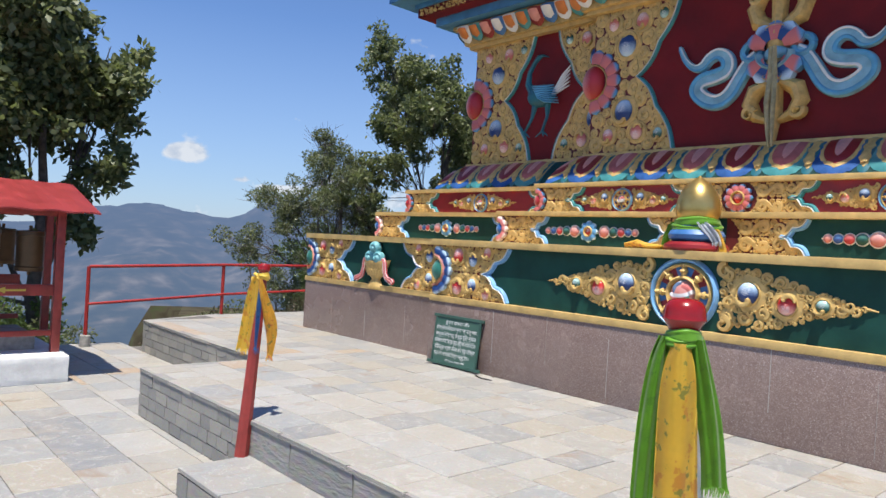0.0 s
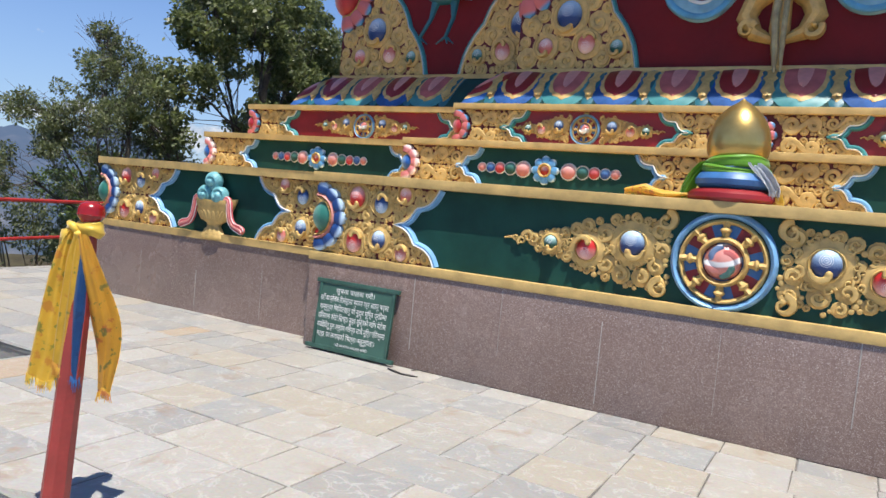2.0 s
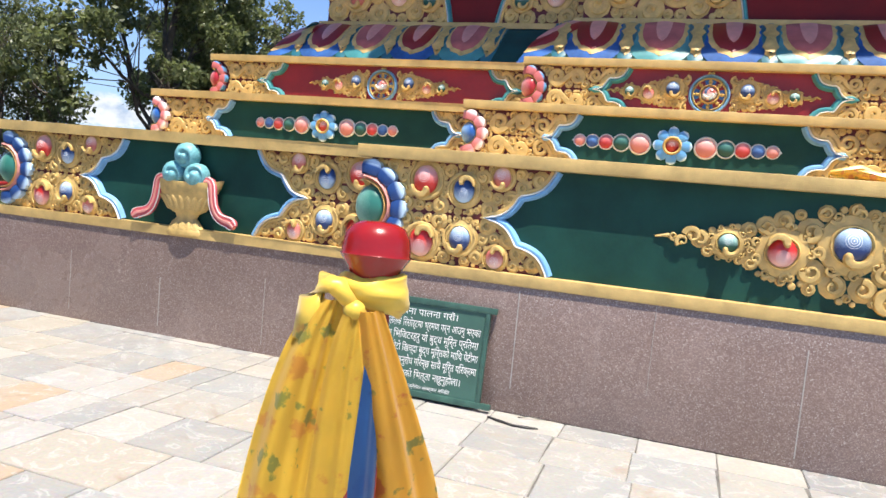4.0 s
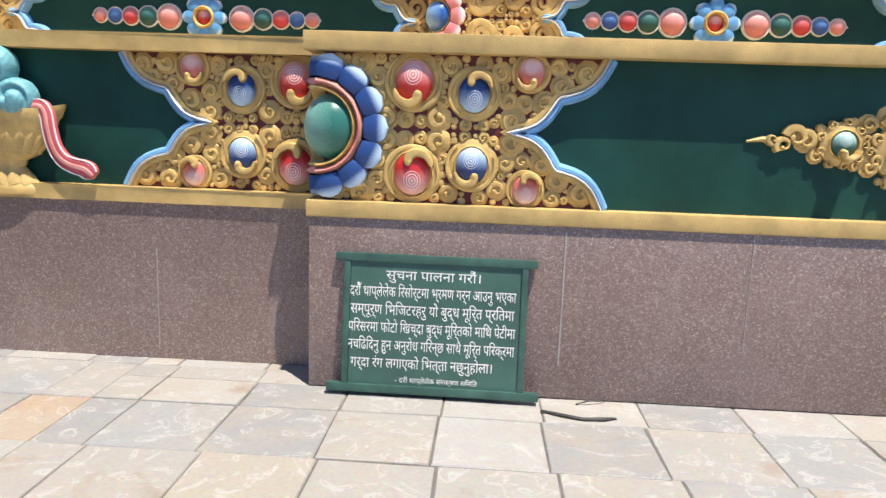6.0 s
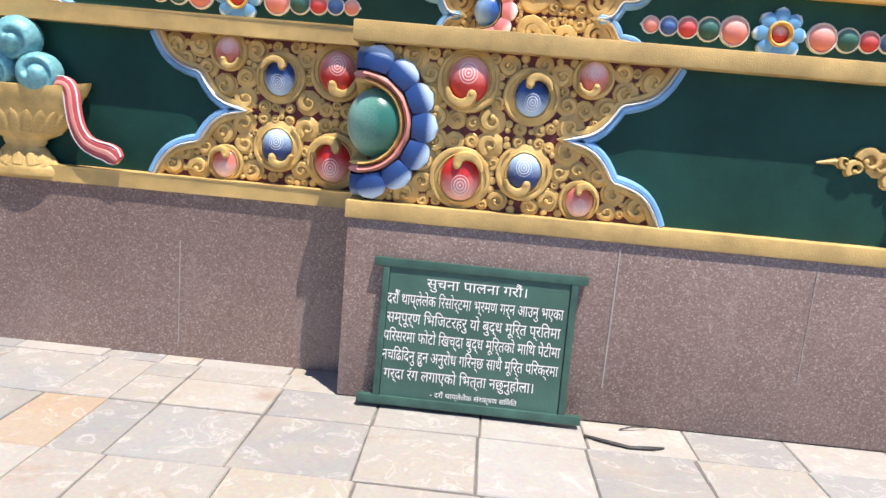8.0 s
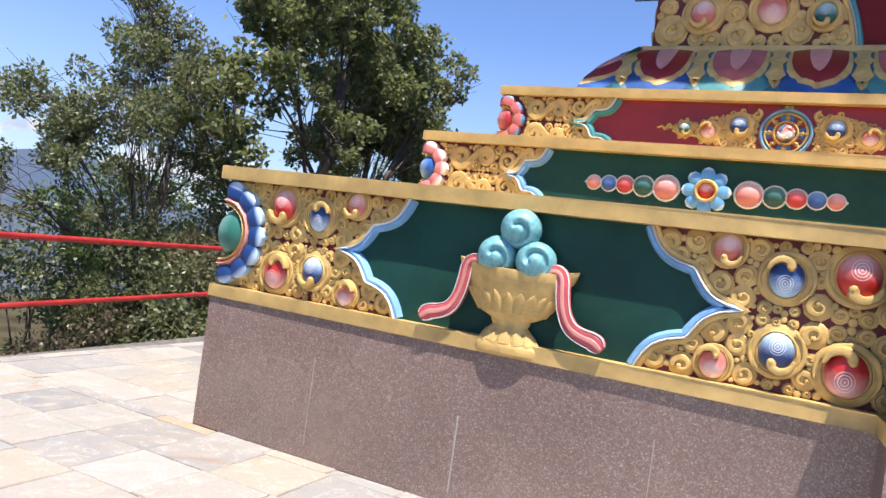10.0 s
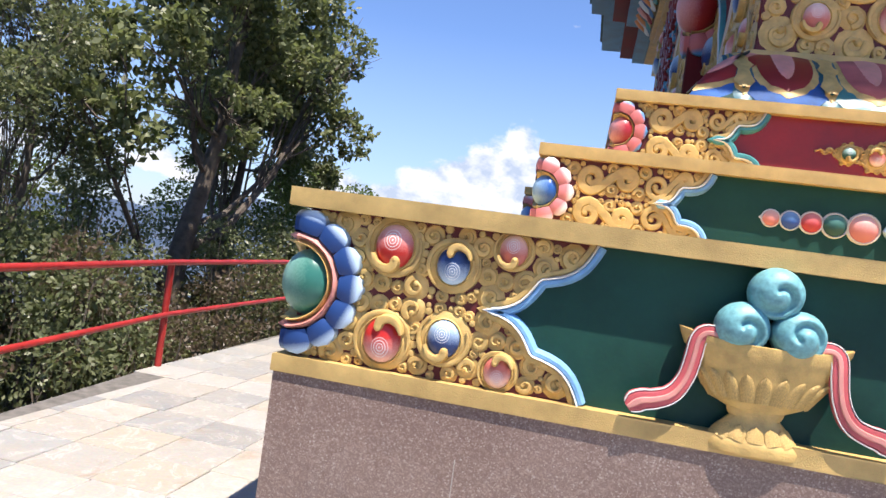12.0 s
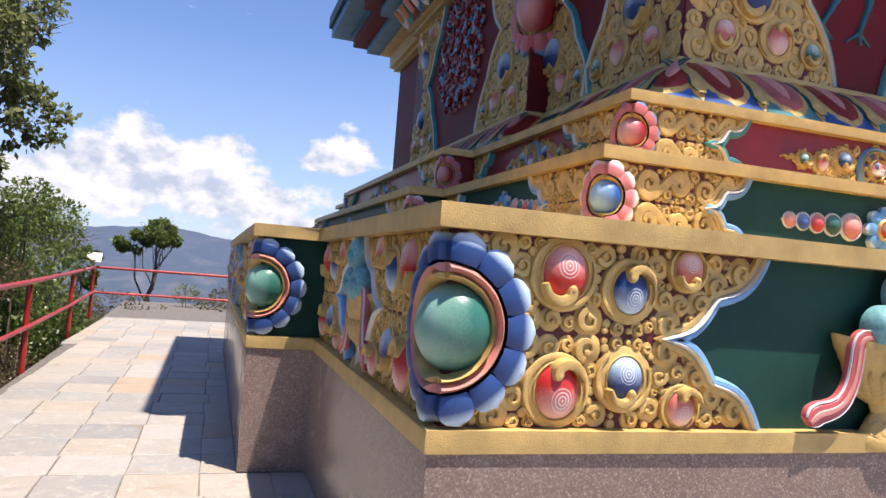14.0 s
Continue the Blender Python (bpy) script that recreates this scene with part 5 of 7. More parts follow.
def wrap(bm, r, z, h, tilt, seed):
    """Gathered band of cloth tied round a post, creased along its length."""
    n, m = 72, 22
    rings = []
    for i in range(n):
        a = 2 * math.pi * i / n
        rr = r + 0.004 * math.sin(2 * a + seed)
        row = []
        for k in range(m):
            b = 2 * math.pi * k / m
            crease = 0.0035 * math.sin(4 * b + 2.0 * math.sin(a + seed) + seed) + 0.002 * math.sin(7 * b - a * 2)
            w = 0.012 + (crease if math.cos(b) > -0.2 else 0)
            hh = h * (1 + 0.16 * math.sin(2 * a + seed) + 0.06 * math.sin(5 * a))
            row.append(bm.verts.new(((rr + w * math.cos(b)) * math.cos(a), (rr + w * math.cos(b)) * math.sin(a), z + hh * math.sin(b) + tilt * math.cos(a + 1))))
        rings.append(row)
    for i in range(n):
        for k in range(m):
            bm.faces.new((rings[i][k], rings[(i + 1) % n][k], rings[(i + 1) % n][(k + 1) % m], rings[i][(k + 1) % m]))


def post(x, y, z0, z1, scale, label):
    """Octagonal red post with a glossy domed cap."""
    t = thing("gate_post", (x, y, z0), label=label, category="post", group="red posts at the terrace edge")
    h = z1 - z0
    bm = bmesh.new()
    lathe(bm, [(0.058, 0), (0.057 - 0.030 * (1 - scale), h - 0.62), (0.060 * scale, h - 0.20), (0.050 * scale, h - 0.12), (0.046 * scale, h - 0.10)], 8)
    part("shaft", bm, POST_RED, t, "dull red octagonal shaft", None, False)
    bm = bmesh.new()
    lathe(bm, [(r * scale, h - d * scale) for r, d in ((0.046, 0.15), (0.060, 0.125), (0.074, 0.100), (0.083, 0.088), (0.086, 0.083), (0.083, 0.078), (0.083, 0.06), (0.078, 0.035), (0.066, 0.014), (0.043, 0.003), (0.012, 0))], 32)
    part("cap", bm, DOME_RED, t, "glossy red domed cap")
    return t


leaning = post(-2.94, 2.635, -0.285, 1.248, 0.60, "weathered red post with a domed cap leaning on the step")
leaning.rotation_euler = (radians(-4.2), radians(-0.3), 0)
post(0.76, 2.62, -0.285, 1.315, 1.0, "weathered red post with a domed cap beside the steps")
sc1 = thing("silk_scarf", (-2.949, 2.744, 1.172), label="yellow and orange printed silk scarves knotted round a red post", category="scarf", group="scarves on the posts")
bm = bmesh.new()
wrap(bm, 0.038, -0.034, 0.028, 0.005, 1)
part("knot_band", bm, YELLOW, sc1, "gathered yellow band", None, True, True)
bm = bmesh.new()
tube(bm, [(-0.006, -0.044, -0.048), (-0.028, -0.052, -0.022), (-0.050, -0.048, -0.018), (-0.066, -0.054, -0.045), (-0.072, -0.060, -0.100)], [0.010, 0.015, 0.017, 0.019, 0.016], 12)
dome(bm, -0.004, -0.052, 0.017, 0.015, 0.016, -0.044, 14, 4)
part("knot", bm, YELLOW, sc1, "looped yellow knot", None, True, True)
silk("yellow_fall", YELLOW, sc1, "printed yellow fall with fringe", [(-118, 0.066, -0.04), (-126, 0.088, -0.10), (-131, 0.118, -0.30), (-127, 0.146, -0.62)], [0.035, 0.075, 0.118, 0.145], -65, 1.4, 0.010, 5)
silk("yellow_fall", YELLOW, sc1, "narrow printed yellow fall with fringe", [(-88, 0.052, -0.05), (-92, 0.068, -0.16), (-95, 0.086, -0.56)], [0.030, 0.062, 0.080], -62, 1.1, 0.009, 6)
silk("orange_fall", ORANGE_S, sc1, "printed orange fall tucked in at its foot", [(-62, 0.054, -0.05), (-25, 0.068, -0.18), (12, 0.096, -0.36), (26, 0.104, -0.50), (28, 0.092, -0.66)], [0.036, 0.076, 0.110, 0.088, 0.045], -46, 1.1, 0.010, 7)
silk("blue_fall", BLUE_S, sc1, "narrow blue fall beneath", [(-52, 0.052, -0.12), (-54, 0.066, -0.30), (-58, 0.076, -0.60)], [0.026, 0.042, 0.050], -44, 0.8, 0.006, 9)
sc2 = thing("silk_scarf", (0.76, 2.62, 1.19), label="green, yellow and white printed silk scarves hanging from a red post", category="scarf", group="scarves on the posts")
bm = bmesh.new()
wrap(bm, 0.064, -0.030, 0.024, 0.012, 3), wrap(bm, 0.068, -0.040, 0.016, -0.016, 5)
part("knot", bm, GREEN_S, sc2, "twisted green band", None, True, True)
silk("green_fall", GREEN_S, sc2, "plain green fall", [(-118, 0.082, -0.03), (-126, 0.105, -0.14), (-124, 0.140, -0.50), (-122, 0.150, -1.05)], [0.055, 0.080, 0.095, 0.085], -66, 1.4, 0.016, 12)
silk("yellow_fall", YELLOW, sc2, "printed yellow fall with writing and fringe", [(-66, 0.085, -0.05), (-66, 0.105, -0.16), (-65, 0.120, -0.45), (-62, 0.130, -0.78)], [0.07, 0.13, 0.150, 0.155], -61, 1.0, 0.008, 11)
silk("green_fall", GREEN_S, sc2, "shorter plain green fall with fringe", [(-22, 0.085, -0.03), (-8, 0.105, -0.18), (2, 0.135, -0.38), (6, 0.160, -0.60)], [0.06, 0.095, 0.115, 0.120], -50, 1.3, 0.016, 13)
silk("yellow_fall", YELLOW, sc2, "lower yellow fall with fringe", [(-35, 0.070, -0.30), (-28, 0.085, -0.60), (-26, 0.095, -0.98)], [0.08, 0.10, 0.10], -55, 1.2, 0.010, 15)
silk("white_fall", WHITE_S, sc2, "white fall beneath", [(0, 0.075, -0.30), (4, 0.090, -0.70), (6, 0.100, -1.10)], [0.05, 0.07, 0.07], -55, 0.9, 0.008, 14)

# notice board leaning on the plinth
BOARD_GREEN = paint("board_green", (0.046, 0.112, 0.086), 0.5, 0, 0.2, 4, 70, 0.3)
FRAME_GREEN = paint("frame_green", (0.036, 0.092, 0.070), 0.5, 0, 0.3, 9, 70, 0.3)
LETTER = paint("letter_white", (0.78, 0.78, 0.75), 0.6, 0, 0.05)
nb = thing("notice_board", (-3.975, 5.852, 0.018), label="dark green wooden notice board with white lettering leaning on the plinth", category="notice board")
nb.rotation_euler = (radians(-6.0), 0, radians(-0.8))
BW, BH = 0.800, 0.612
bm = bmesh.new()
box(bm, -BW / 2 + 0.03, BW / 2 - 0.03, 0.004, 0.016, 0.03, BH - 0.03)
part("board", bm, BOARD_GREEN, nb, "", None, False)
for nm, a in (("bottom_rail", (-BW / 2 - 0.065, BW / 2 + 0.065, -0.010, 0.026, 0.0, 0.036)), ("top_rail", (-BW / 2 - 0.038, BW / 2 + 0.038, -0.006, 0.026, BH - 0.036, BH)), ("side_rail", (-BW / 2, -BW / 2 + 0.028, -0.004, 0.022, 0.034, BH - 0.034)), ("side_rail", (BW / 2 - 0.028, BW / 2, -0.004, 0.022, 0.034, BH - 0.034))):
    bm = bmesh.new()
    box(bm, *a, 0.003)
    part(nm, bm, FRAME_GREEN, nb, "", None, True)
LINES = ["सुचना पालना गरौं।", "दरौँ थाप्लेलेक रिसोर्टमा भ्रमण गर्न आउनु भएका", "सम्पूर्ण भिजिटरहरु यो बुद्ध मूर्ति प्रतिमा", "परिसरमा फोटो खिच्दा बुद्ध मूर्तिको माथि पेटीमा", "नचढिदिनु हुन अनुरोध गरिन्छ साथै मूर्ति परिक्रमा", "गर्दा रंग लगाएको भित्ता नछुनुहोला।", "- दरौं थाप्लेलेक संरक्षण समिति"]


def lettering(text, width, height):
    """White painted text fitted to a box; returns its mesh."""
    cu = bpy.data.curves.new("lettering", "FONT")
    t = list(text)
    for i in range(1, len(t)):
        if t[i] == "ि":
            j = i - 1
            while j >= 2 and t[j - 1] == "्":
                j -= 2
            t.insert(j, t.pop(i))
    text = "".join(t)
    cu.body, cu.align_x, cu.size, cu.extrude = text, "CENTER", 1.0, 0.0
    ob = new("lettering", cu)
    bpy.context.view_layer.update()
    me = bpy.data.meshes.new_from_object(ob.evaluated_get(bpy.context.evaluated_depsgraph_get()))
    bpy.data.objects.remove(ob)
    bpy.data.curves.remove(cu)
    if len(me.vertices):
        co = np.empty(len(me.vertices) * 3)
        me.vertices.foreach_get("co", co)
        co = co.reshape(-1, 3)
        lo, hi = co.min(0), co.max(0)
        out = np.zeros_like(co)
        out[:, 0] = (co[:, 0] - (lo[0] + hi[0]) / 2) * width / max(hi[0] - lo[0], 1e-6)
        out[:, 2] = (co[:, 1] - lo[1]) * height / max(hi[1] - lo[1], 1e-6)
        me.vertices.foreach_set("co", out.ravel())
    me.materials.append(LETTER)
    return me


for i, (text, w, h) in enumerate(zip(LINES, (0.41, 0.725, 0.715, 0.73, 0.73, 0.62, 0.36), (0.068, 0.076, 0.076, 0.076, 0.076, 0.074, 0.036))):
    hang("lettering", lettering(text, w, h), nb, Matrix.Translation((-0.01 + 0.03 * (i == 6) - 0.04 * (i == 5), 0.0015, BH - 0.125 - 0.0785 * i + 0.026 * (i == 6))), "white painted Devanagari line")
WIRE = paint("dark_rubber", (0.025, 0.022, 0.02), 0.6)
bm = bmesh.new()
tube(bm, [(-3.50, 5.78, 0.006), (-3.42, 5.74, 0.008), (-3.33, 5.71, 0.007), (-3.24, 5.72, 0.008), (-3.19, 5.74, 0.006)], [0.006, 0.009, 0.008, 0.009, 0.004], 6)
tagged(part("stick", bm, WIRE, None), label="short dark twig lying on the paving by the board", category="twig")
bm = bmesh.new()
tube(bm, [(-3.34, 5.88, 0.004), (-3.28, 5.89, 0.02), (-3.23, 5.91, 0.012), (-3.20, 5.93, 0.028)], [0.003, 0.004, 0.003, 0.002], 5)
tagged(part("stick", bm, WIRE, None), label="small bent twig lying against the plinth", category="twig")

# golden egg-shaped finial on the ledge
m_, n_, l_, b_ = material("gilded_metal", 0.30, 0.85)
b_.inputs["Base Color"].default_value = (0.62, 0.42, 0.13, 1)
bump(n_, l_, b_, noise_node(n_, l_, 24, 3).outputs["Fac"], 0.08, 0.01)
l_.new(ramp(n_, l_, noise_node(n_, l_, 5, 4).outputs["Fac"], [(0.35, (0.5, 0.33, 0.10)), (0.7, (0.66, 0.46, 0.16))]).outputs[0], b_.inputs["Base Color"])
GILT = m_
egg = thing("finial", (-1.115, 6.20, 1.557), label="golden egg-shaped finial on a painted lotus base", category="finial")
bm = bmesh.new()
lathe(bm, [(0.275, 0.0), (0.295, 0.025), (0.290, 0.055), (0.262, 0.078), (0.22, 0.090)], 36)
part("base", bm, RED, egg, "dark red round base")
bm = bmesh.new()
lathe(bm, [(0.205, 0.085), (0.250, 0.115), (0.258, 0.150), (0.236, 0.190), (0.19, 0.215), (0.15, 0.29)], 36)
part("cushion", bm, BORDER_DEEP, egg, "blue swelling cushion with pale edge")
bm = bmesh.new()
lathe(bm, [(0.13, 0.255), (0.176, 0.29), (0.197, 0.34), (0.203, 0.39), (0.199, 0.44), (0.186, 0.50), (0.163, 0.555), (0.130, 0.605), (0.090, 0.645), (0.052, 0.672), (0.022, 0.692), (0.006, 0.710)], 40)
part("egg", bm, GILT, egg, "polished gold egg")
es = thing("silk_scarf", (-1.115, 6.20, 1.805), label="green and white silk scarves draped round the golden finial", category="scarf")
bm = bmesh.new()
wrap(bm, 0.200, 0.01, 0.035, 0.02, 4), wrap(bm, 0.215, -0.02, 0.026, -0.03, 6)
part("green_band", bm, GREEN_S, es, "gathered green band")
silk("white_fall", WHITE_S, es, "bunched white fall", [(-48, 0.215, 0.02), (-40, 0.262, -0.03), (-30, 0.300, -0.10), (-26, 0.315, -0.16)], [0.12, 0.15, 0.13, 0.10], -45, 1.6, 0.016, 21)
silk("green_fall", GREEN_S, es, "green fall", [(-150, 0.215, 0.02), (-158, 0.262, -0.04), (-164, 0.300, -0.12), (-166, 0.325, -0.22)], [0.09, 0.12, 0.13, 0.10], -125, 1.6, 0.014, 22)
silk("yellow_fall", YELLOW, es, "yellow printed end", [(-22, 0.250, -0.04), (-18, 0.290, -0.12), (-16, 0.325, -0.22)], [0.08, 0.10, 0.09], -40, 1.4, 0.012, 23)
bm = bmesh.new()
for k in range(5):
    tube(bm, [(0, 0.02 * math.sin(k * 1.9), 0.016 + 0.012 * (k % 3)), (0.14, 0.025 * math.sin(k * 2.3 + 1), 0.034 + 0.016 * (k % 3)), (0.28, 0.035 * math.sin(k * 1.3), 0.022 + 0.014 * (k % 2)), (0.44, 0.03 * math.sin(k + 0.5), 0.014 + 0.006 * k)], [0.013, 0.028, 0.022, 0.010], 8)
tagged(part("silk_scarf", bm, ORANGE_S, None, "", Matrix.Translation((-1.83, 6.12, 1.557))), label="bunched orange silk scarf lying along the gold ledge", category="scarf")

# railing round the terrace
CONC = paint("concrete", (0.30, 0.29, 0.27), 0.85, 0, 0.25, 14, 90, 0.5)
RAIL = [(-10.12, 3.45, LOW, 0.80, 0.19), (-10.05, 5.72, 0, 0.89, 0.35), (-10.28, 9.0, 0, 0.92, 0.46), (-10.40, 12.25, 0, 0.92, 0.46), (-10.56, 15.55, 0, 0.93, 0.46), (-10.75, 18.7, 0, 0.94, 0.47)]
FAR = [(-10.75, 18.7, 0, 0.94, 0.47), (-7.4, 18.95, 0, 0.92, 0.44), (-4.0, 19.1, 0, 0.92, 0.44)]


def railing(pts, label, skip):
    t = thing("railing", (pts[0][0], pts[0][1], pts[0][2]), label=label, category="railing", group="terrace railing")
    o = Matrix.Translation((-pts[0][0], -pts[0][1], -pts[0][2]))
    for i, (x, y, z, hi, lo) in enumerate(pts[skip:]):
        bm = bmesh.new()
        tube(bm, [(x, y, z - 0.03), (x, y, hi)], 0.030, 10)
        part("post", bm, STEEL_RED, t, "", o)
        if z < -0.1:
            bm = bmesh.new()
            lathe(bm, [(0.085, z), (0.08, z + 0.17), (0.06, z + 0.185)], 16, (x, y))
            part("footing", bm, CONC, t, "grey concrete collar", o)
    for k, r in ((3, 0.026), (4, 0.023)):
        bm = bmesh.new()
        tube(bm, [(p[0] + 0.02, p[1], p[k]) for p in pts], r, 10)
        part("rail", bm, STEEL_RED, t, "", o)


railing(RAIL, "red painted pipe railing along the terrace edge", 0)
railing(FAR, "red painted pipe railing across the far end of the terrace", 1)
lamp = thing("solar_lamp", (-10.76, 18.62, 0.94), label="small white solar lamp on the railing's corner post", category="lamp")
bm = bmesh.new()
box(bm, -0.13, 0.13, -0.02, 0.02, 0.10, 0.30, 0.012)
part("panel", bm, WHITE, lamp, "white rectangular panel", Matrix.Rotation(radians(-28), 4, "X"))
bm = bmesh.new()
tube(bm, [(0, 0, 0), (0, 0.02, 0.13)], 0.02, 8)
part("stem", bm, WIRE, lamp, "dark stem")

# prayer-wheel shelter beyond the lower terrace
sh = thing("prayer_wheel_shelter", (-8.6, 0.6, LOW), label="open red shelter with hanging prayer wheels under a metal roof", category="shelter")
so = Matrix.Translation((8.6, -0.6, -LOW))
ROOF = paint("red_roof_sheet", (0.26, 0.030, 0.026), 0.4, 0, 0.2, 4, 40, 0.2)
SX0, SX1, SY0, SY1 = -9.6, -7.72, -1.6, 2.42
for x, y in ((SX1, SY1), (SX0, SY1 + 0.3), (SX1, SY0), (SX0, SY0), (SX1, 0.5), (SX0, 0.5)):
    bm = bmesh.new()
    box(bm, x - 0.05, x + 0.05, y - 0.05, y + 0.05, LOW + 0.28, 1.66, 0.006)
    part("upright", bm, POST_RED, sh, "red painted steel upright", so)
for x in (SX1, SX0):
    for z, w in ((0.62, 0.07), (0.08, 0.035), (1.60, 0.05)):
        bm = bmesh.new()
        box(bm, x - 0.03, x + 0.03, SY0, SY1 - 0.05, z - w, z + w, 0.005)
        part("beam", bm, POST_RED, sh, "red painted beam", so)
bm = bmesh.new()
n = 48
for x0, x1 in ((SX1 + 0.42, (SX0 + SX1) / 2), (SX0 - 0.42, (SX0 + SX1) / 2)):
    rows = []
    for i in range(n + 1):
        y, w = SY0 - 0.4 + (SY1 - SY0 + 0.75) * i / n, 0.012 * (i // 2 % 2)
        rows.append([bm.verts.new(p) for p in ((x0, y, 1.62 + w), (x1, y, 2.02 + w), (x1, y, 2.0 + w), (x0, y, 1.60 + w))])
    for r, q in zip(rows, rows[1:]):
        for j in range(4):
            bm.faces.new((r[j], r[(j + 1) % 4], q[(j + 1) % 4], q[j]))
    for r in (rows[0][::-1], rows[-1]):
        bm.faces.new(r)
bmesh.ops.remove_doubles(bm, verts=bm.verts[:], dist=0.0005)
bmesh.ops.recalc_face_normals(bm, faces=bm.faces[:])
part("roof", bm, ROOF, sh, "red ribbed sheet roof", so, False)
BRASS = paint("dark_brass", (0.10, 0.06, 0.03), 0.4, 0.6)
ARROW = paint("yellow_arrow", (0.55, 0.40, 0.06), 0.5)
bm = bmesh.new()
lathe(bm, [(0.02, -0.30), (0.02, -0.26), (0.16, -0.25), (0.165, -0.2), (0.155, -0.19), (0.155, 0.19), (0.165, 0.2), (0.16, 0.25), (0.02, 0.26), (0.02, 0.32)], 20)
pw = mesh_of("prayer_wheel", bm, BRASS)
for x in (SX1 - 0.12, SX0 + 0.12):
    for i in range(8):
        hang("prayer_wheel", pw, sh, so @ Matrix.Translation((x, SY0 + 0.35 + 0.48 * i, 1.10)), "dark brass prayer wheel")
bm = bmesh.new()
prism(bm, [(-0.16, 0.012), (-0.16, -0.012), (0.06, -0.012), (0.06, -0.04), (0.16, 0), (0.06, 0.04), (0.06, 0.012)], -0.003, 0.003)
aw = mesh_of("arrow", bm, ARROW, False)
for y in (1.9, 1.0):
    hang("arrow", aw, sh, so @ pose(SX1 + 0.035, y, 0.62, 0, 0, 90) @ MIRROR, "yellow painted arrow")
WHITEWASH = paint("whitewash", (0.72, 0.72, 0.70), 0.8, 0, 0.12, 5, 30, 1.0)
bm = bmesh.new()
box(bm, -9.9, -7.38, -2.2, 2.52, LOW - 0.02, -0.16, 0.03)
bmesh.ops.subdivide_edges(bm, edges=bm.edges[:], cuts=3, use_grid_fill=True)
for v in bm.verts:
    v.co += Vector((noise.noise(v.co * 3.1), noise.noise(v.co * 3.1 + Vector((9, 0, 0))), noise.noise(v.co * 3.1 + Vector((0, 9, 0))))) * 0.012
tagged(part("whitewashed_plinth", bm, WHITEWASH, None), label="rough whitewashed stone plinth under the shelter", category="plinth")
bm = bmesh.new()
box(bm, -9.0, -7.95, -0.4, 2.25, -0.17, 0.03, 0.012)
tagged(part("stone_bench", bm, CONC, None), label="grey stone slab lying on the whitewashed plinth", category="slab")


# ---------------------------------------------------------------- hills, ground, trees, clouds
def terrain_height(x, y):
    r, az = math.hypot(x, y), math.atan2(x, y)
    side = max(0.0, min(1.0, (9.2 - y) / 1.5)) * max(0.0, -11.2 - x) * 0.85
    if r < 26:
        return -1.35 - side
    fall = -1.35 - side * max(0.0, 1 - (r - 26) / 120) - 42 * min(1, max(0, (r - 26) / 170)) ** 0.8 - 330 * (1 - math.exp(-max(0, r - 60) / 620.0))
    rise = max(0.0, (r - 1150) / 2100.0)
    k = noise.fractal(Vector((x, y, 0)) * 0.0011, 0.9, 2.1, 6) * 0.5
    ridge = 1 - abs(noise.fractal(Vector((x + 900, y, 50)) * 0.00085, 0.8, 2.0, 5))
    peak = 45 + 150 * math.exp(-((az + 0.98) / 0.10) ** 2) + 80 * math.exp(-((az + 1.08) / 0.035) ** 2) + 90 * math.exp(-((az + 1.22) / 0.10) ** 2) + 60 * math.exp(-((az + 0.05) / 0.30) ** 2)
    z = fall + min(1, rise) * (340 + peak * (0.60 + 0.55 * ridge)) + min(1, max(0, (r - 300) / 900)) * k * 150
    return z


GROUND, gn, gl, gb = material("hill_ground", 0.95)
g_geo = gn.new("ShaderNodeNewGeometry")
g_len = gn.new("ShaderNodeVectorMath")
g_len.operation = "LENGTH"
gl.new(g_geo.outputs["Position"], g_len.inputs[0])
g_n1, g_n2 = noise_node(gn, gl, 0.012, 8), noise_node(gn, gl, 1.3, 6)
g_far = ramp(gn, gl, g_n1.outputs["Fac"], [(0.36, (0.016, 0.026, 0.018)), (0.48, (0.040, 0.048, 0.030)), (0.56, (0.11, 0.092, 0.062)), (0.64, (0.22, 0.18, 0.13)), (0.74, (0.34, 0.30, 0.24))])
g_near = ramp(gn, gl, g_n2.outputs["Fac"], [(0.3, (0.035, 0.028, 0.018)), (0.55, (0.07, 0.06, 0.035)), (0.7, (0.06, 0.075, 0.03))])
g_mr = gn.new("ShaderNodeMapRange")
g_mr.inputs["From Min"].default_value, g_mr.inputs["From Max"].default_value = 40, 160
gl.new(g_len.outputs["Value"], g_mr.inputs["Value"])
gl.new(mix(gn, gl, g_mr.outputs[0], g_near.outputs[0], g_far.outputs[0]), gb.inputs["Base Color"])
gb.inputs["Specular IOR Level"].default_value = 0.05
# airlight over the far valley, painted in as blue emission growing with distance
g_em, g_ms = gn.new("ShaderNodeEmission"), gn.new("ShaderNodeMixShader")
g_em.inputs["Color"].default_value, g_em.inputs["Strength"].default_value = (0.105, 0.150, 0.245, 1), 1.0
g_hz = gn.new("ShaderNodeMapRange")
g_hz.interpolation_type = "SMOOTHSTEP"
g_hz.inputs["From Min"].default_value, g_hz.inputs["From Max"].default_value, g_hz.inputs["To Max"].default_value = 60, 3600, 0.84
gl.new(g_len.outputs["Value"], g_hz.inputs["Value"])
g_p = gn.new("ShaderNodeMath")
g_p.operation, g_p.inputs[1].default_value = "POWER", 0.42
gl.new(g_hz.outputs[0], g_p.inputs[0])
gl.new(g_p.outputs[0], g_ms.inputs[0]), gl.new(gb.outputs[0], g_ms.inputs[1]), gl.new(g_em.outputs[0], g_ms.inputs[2])
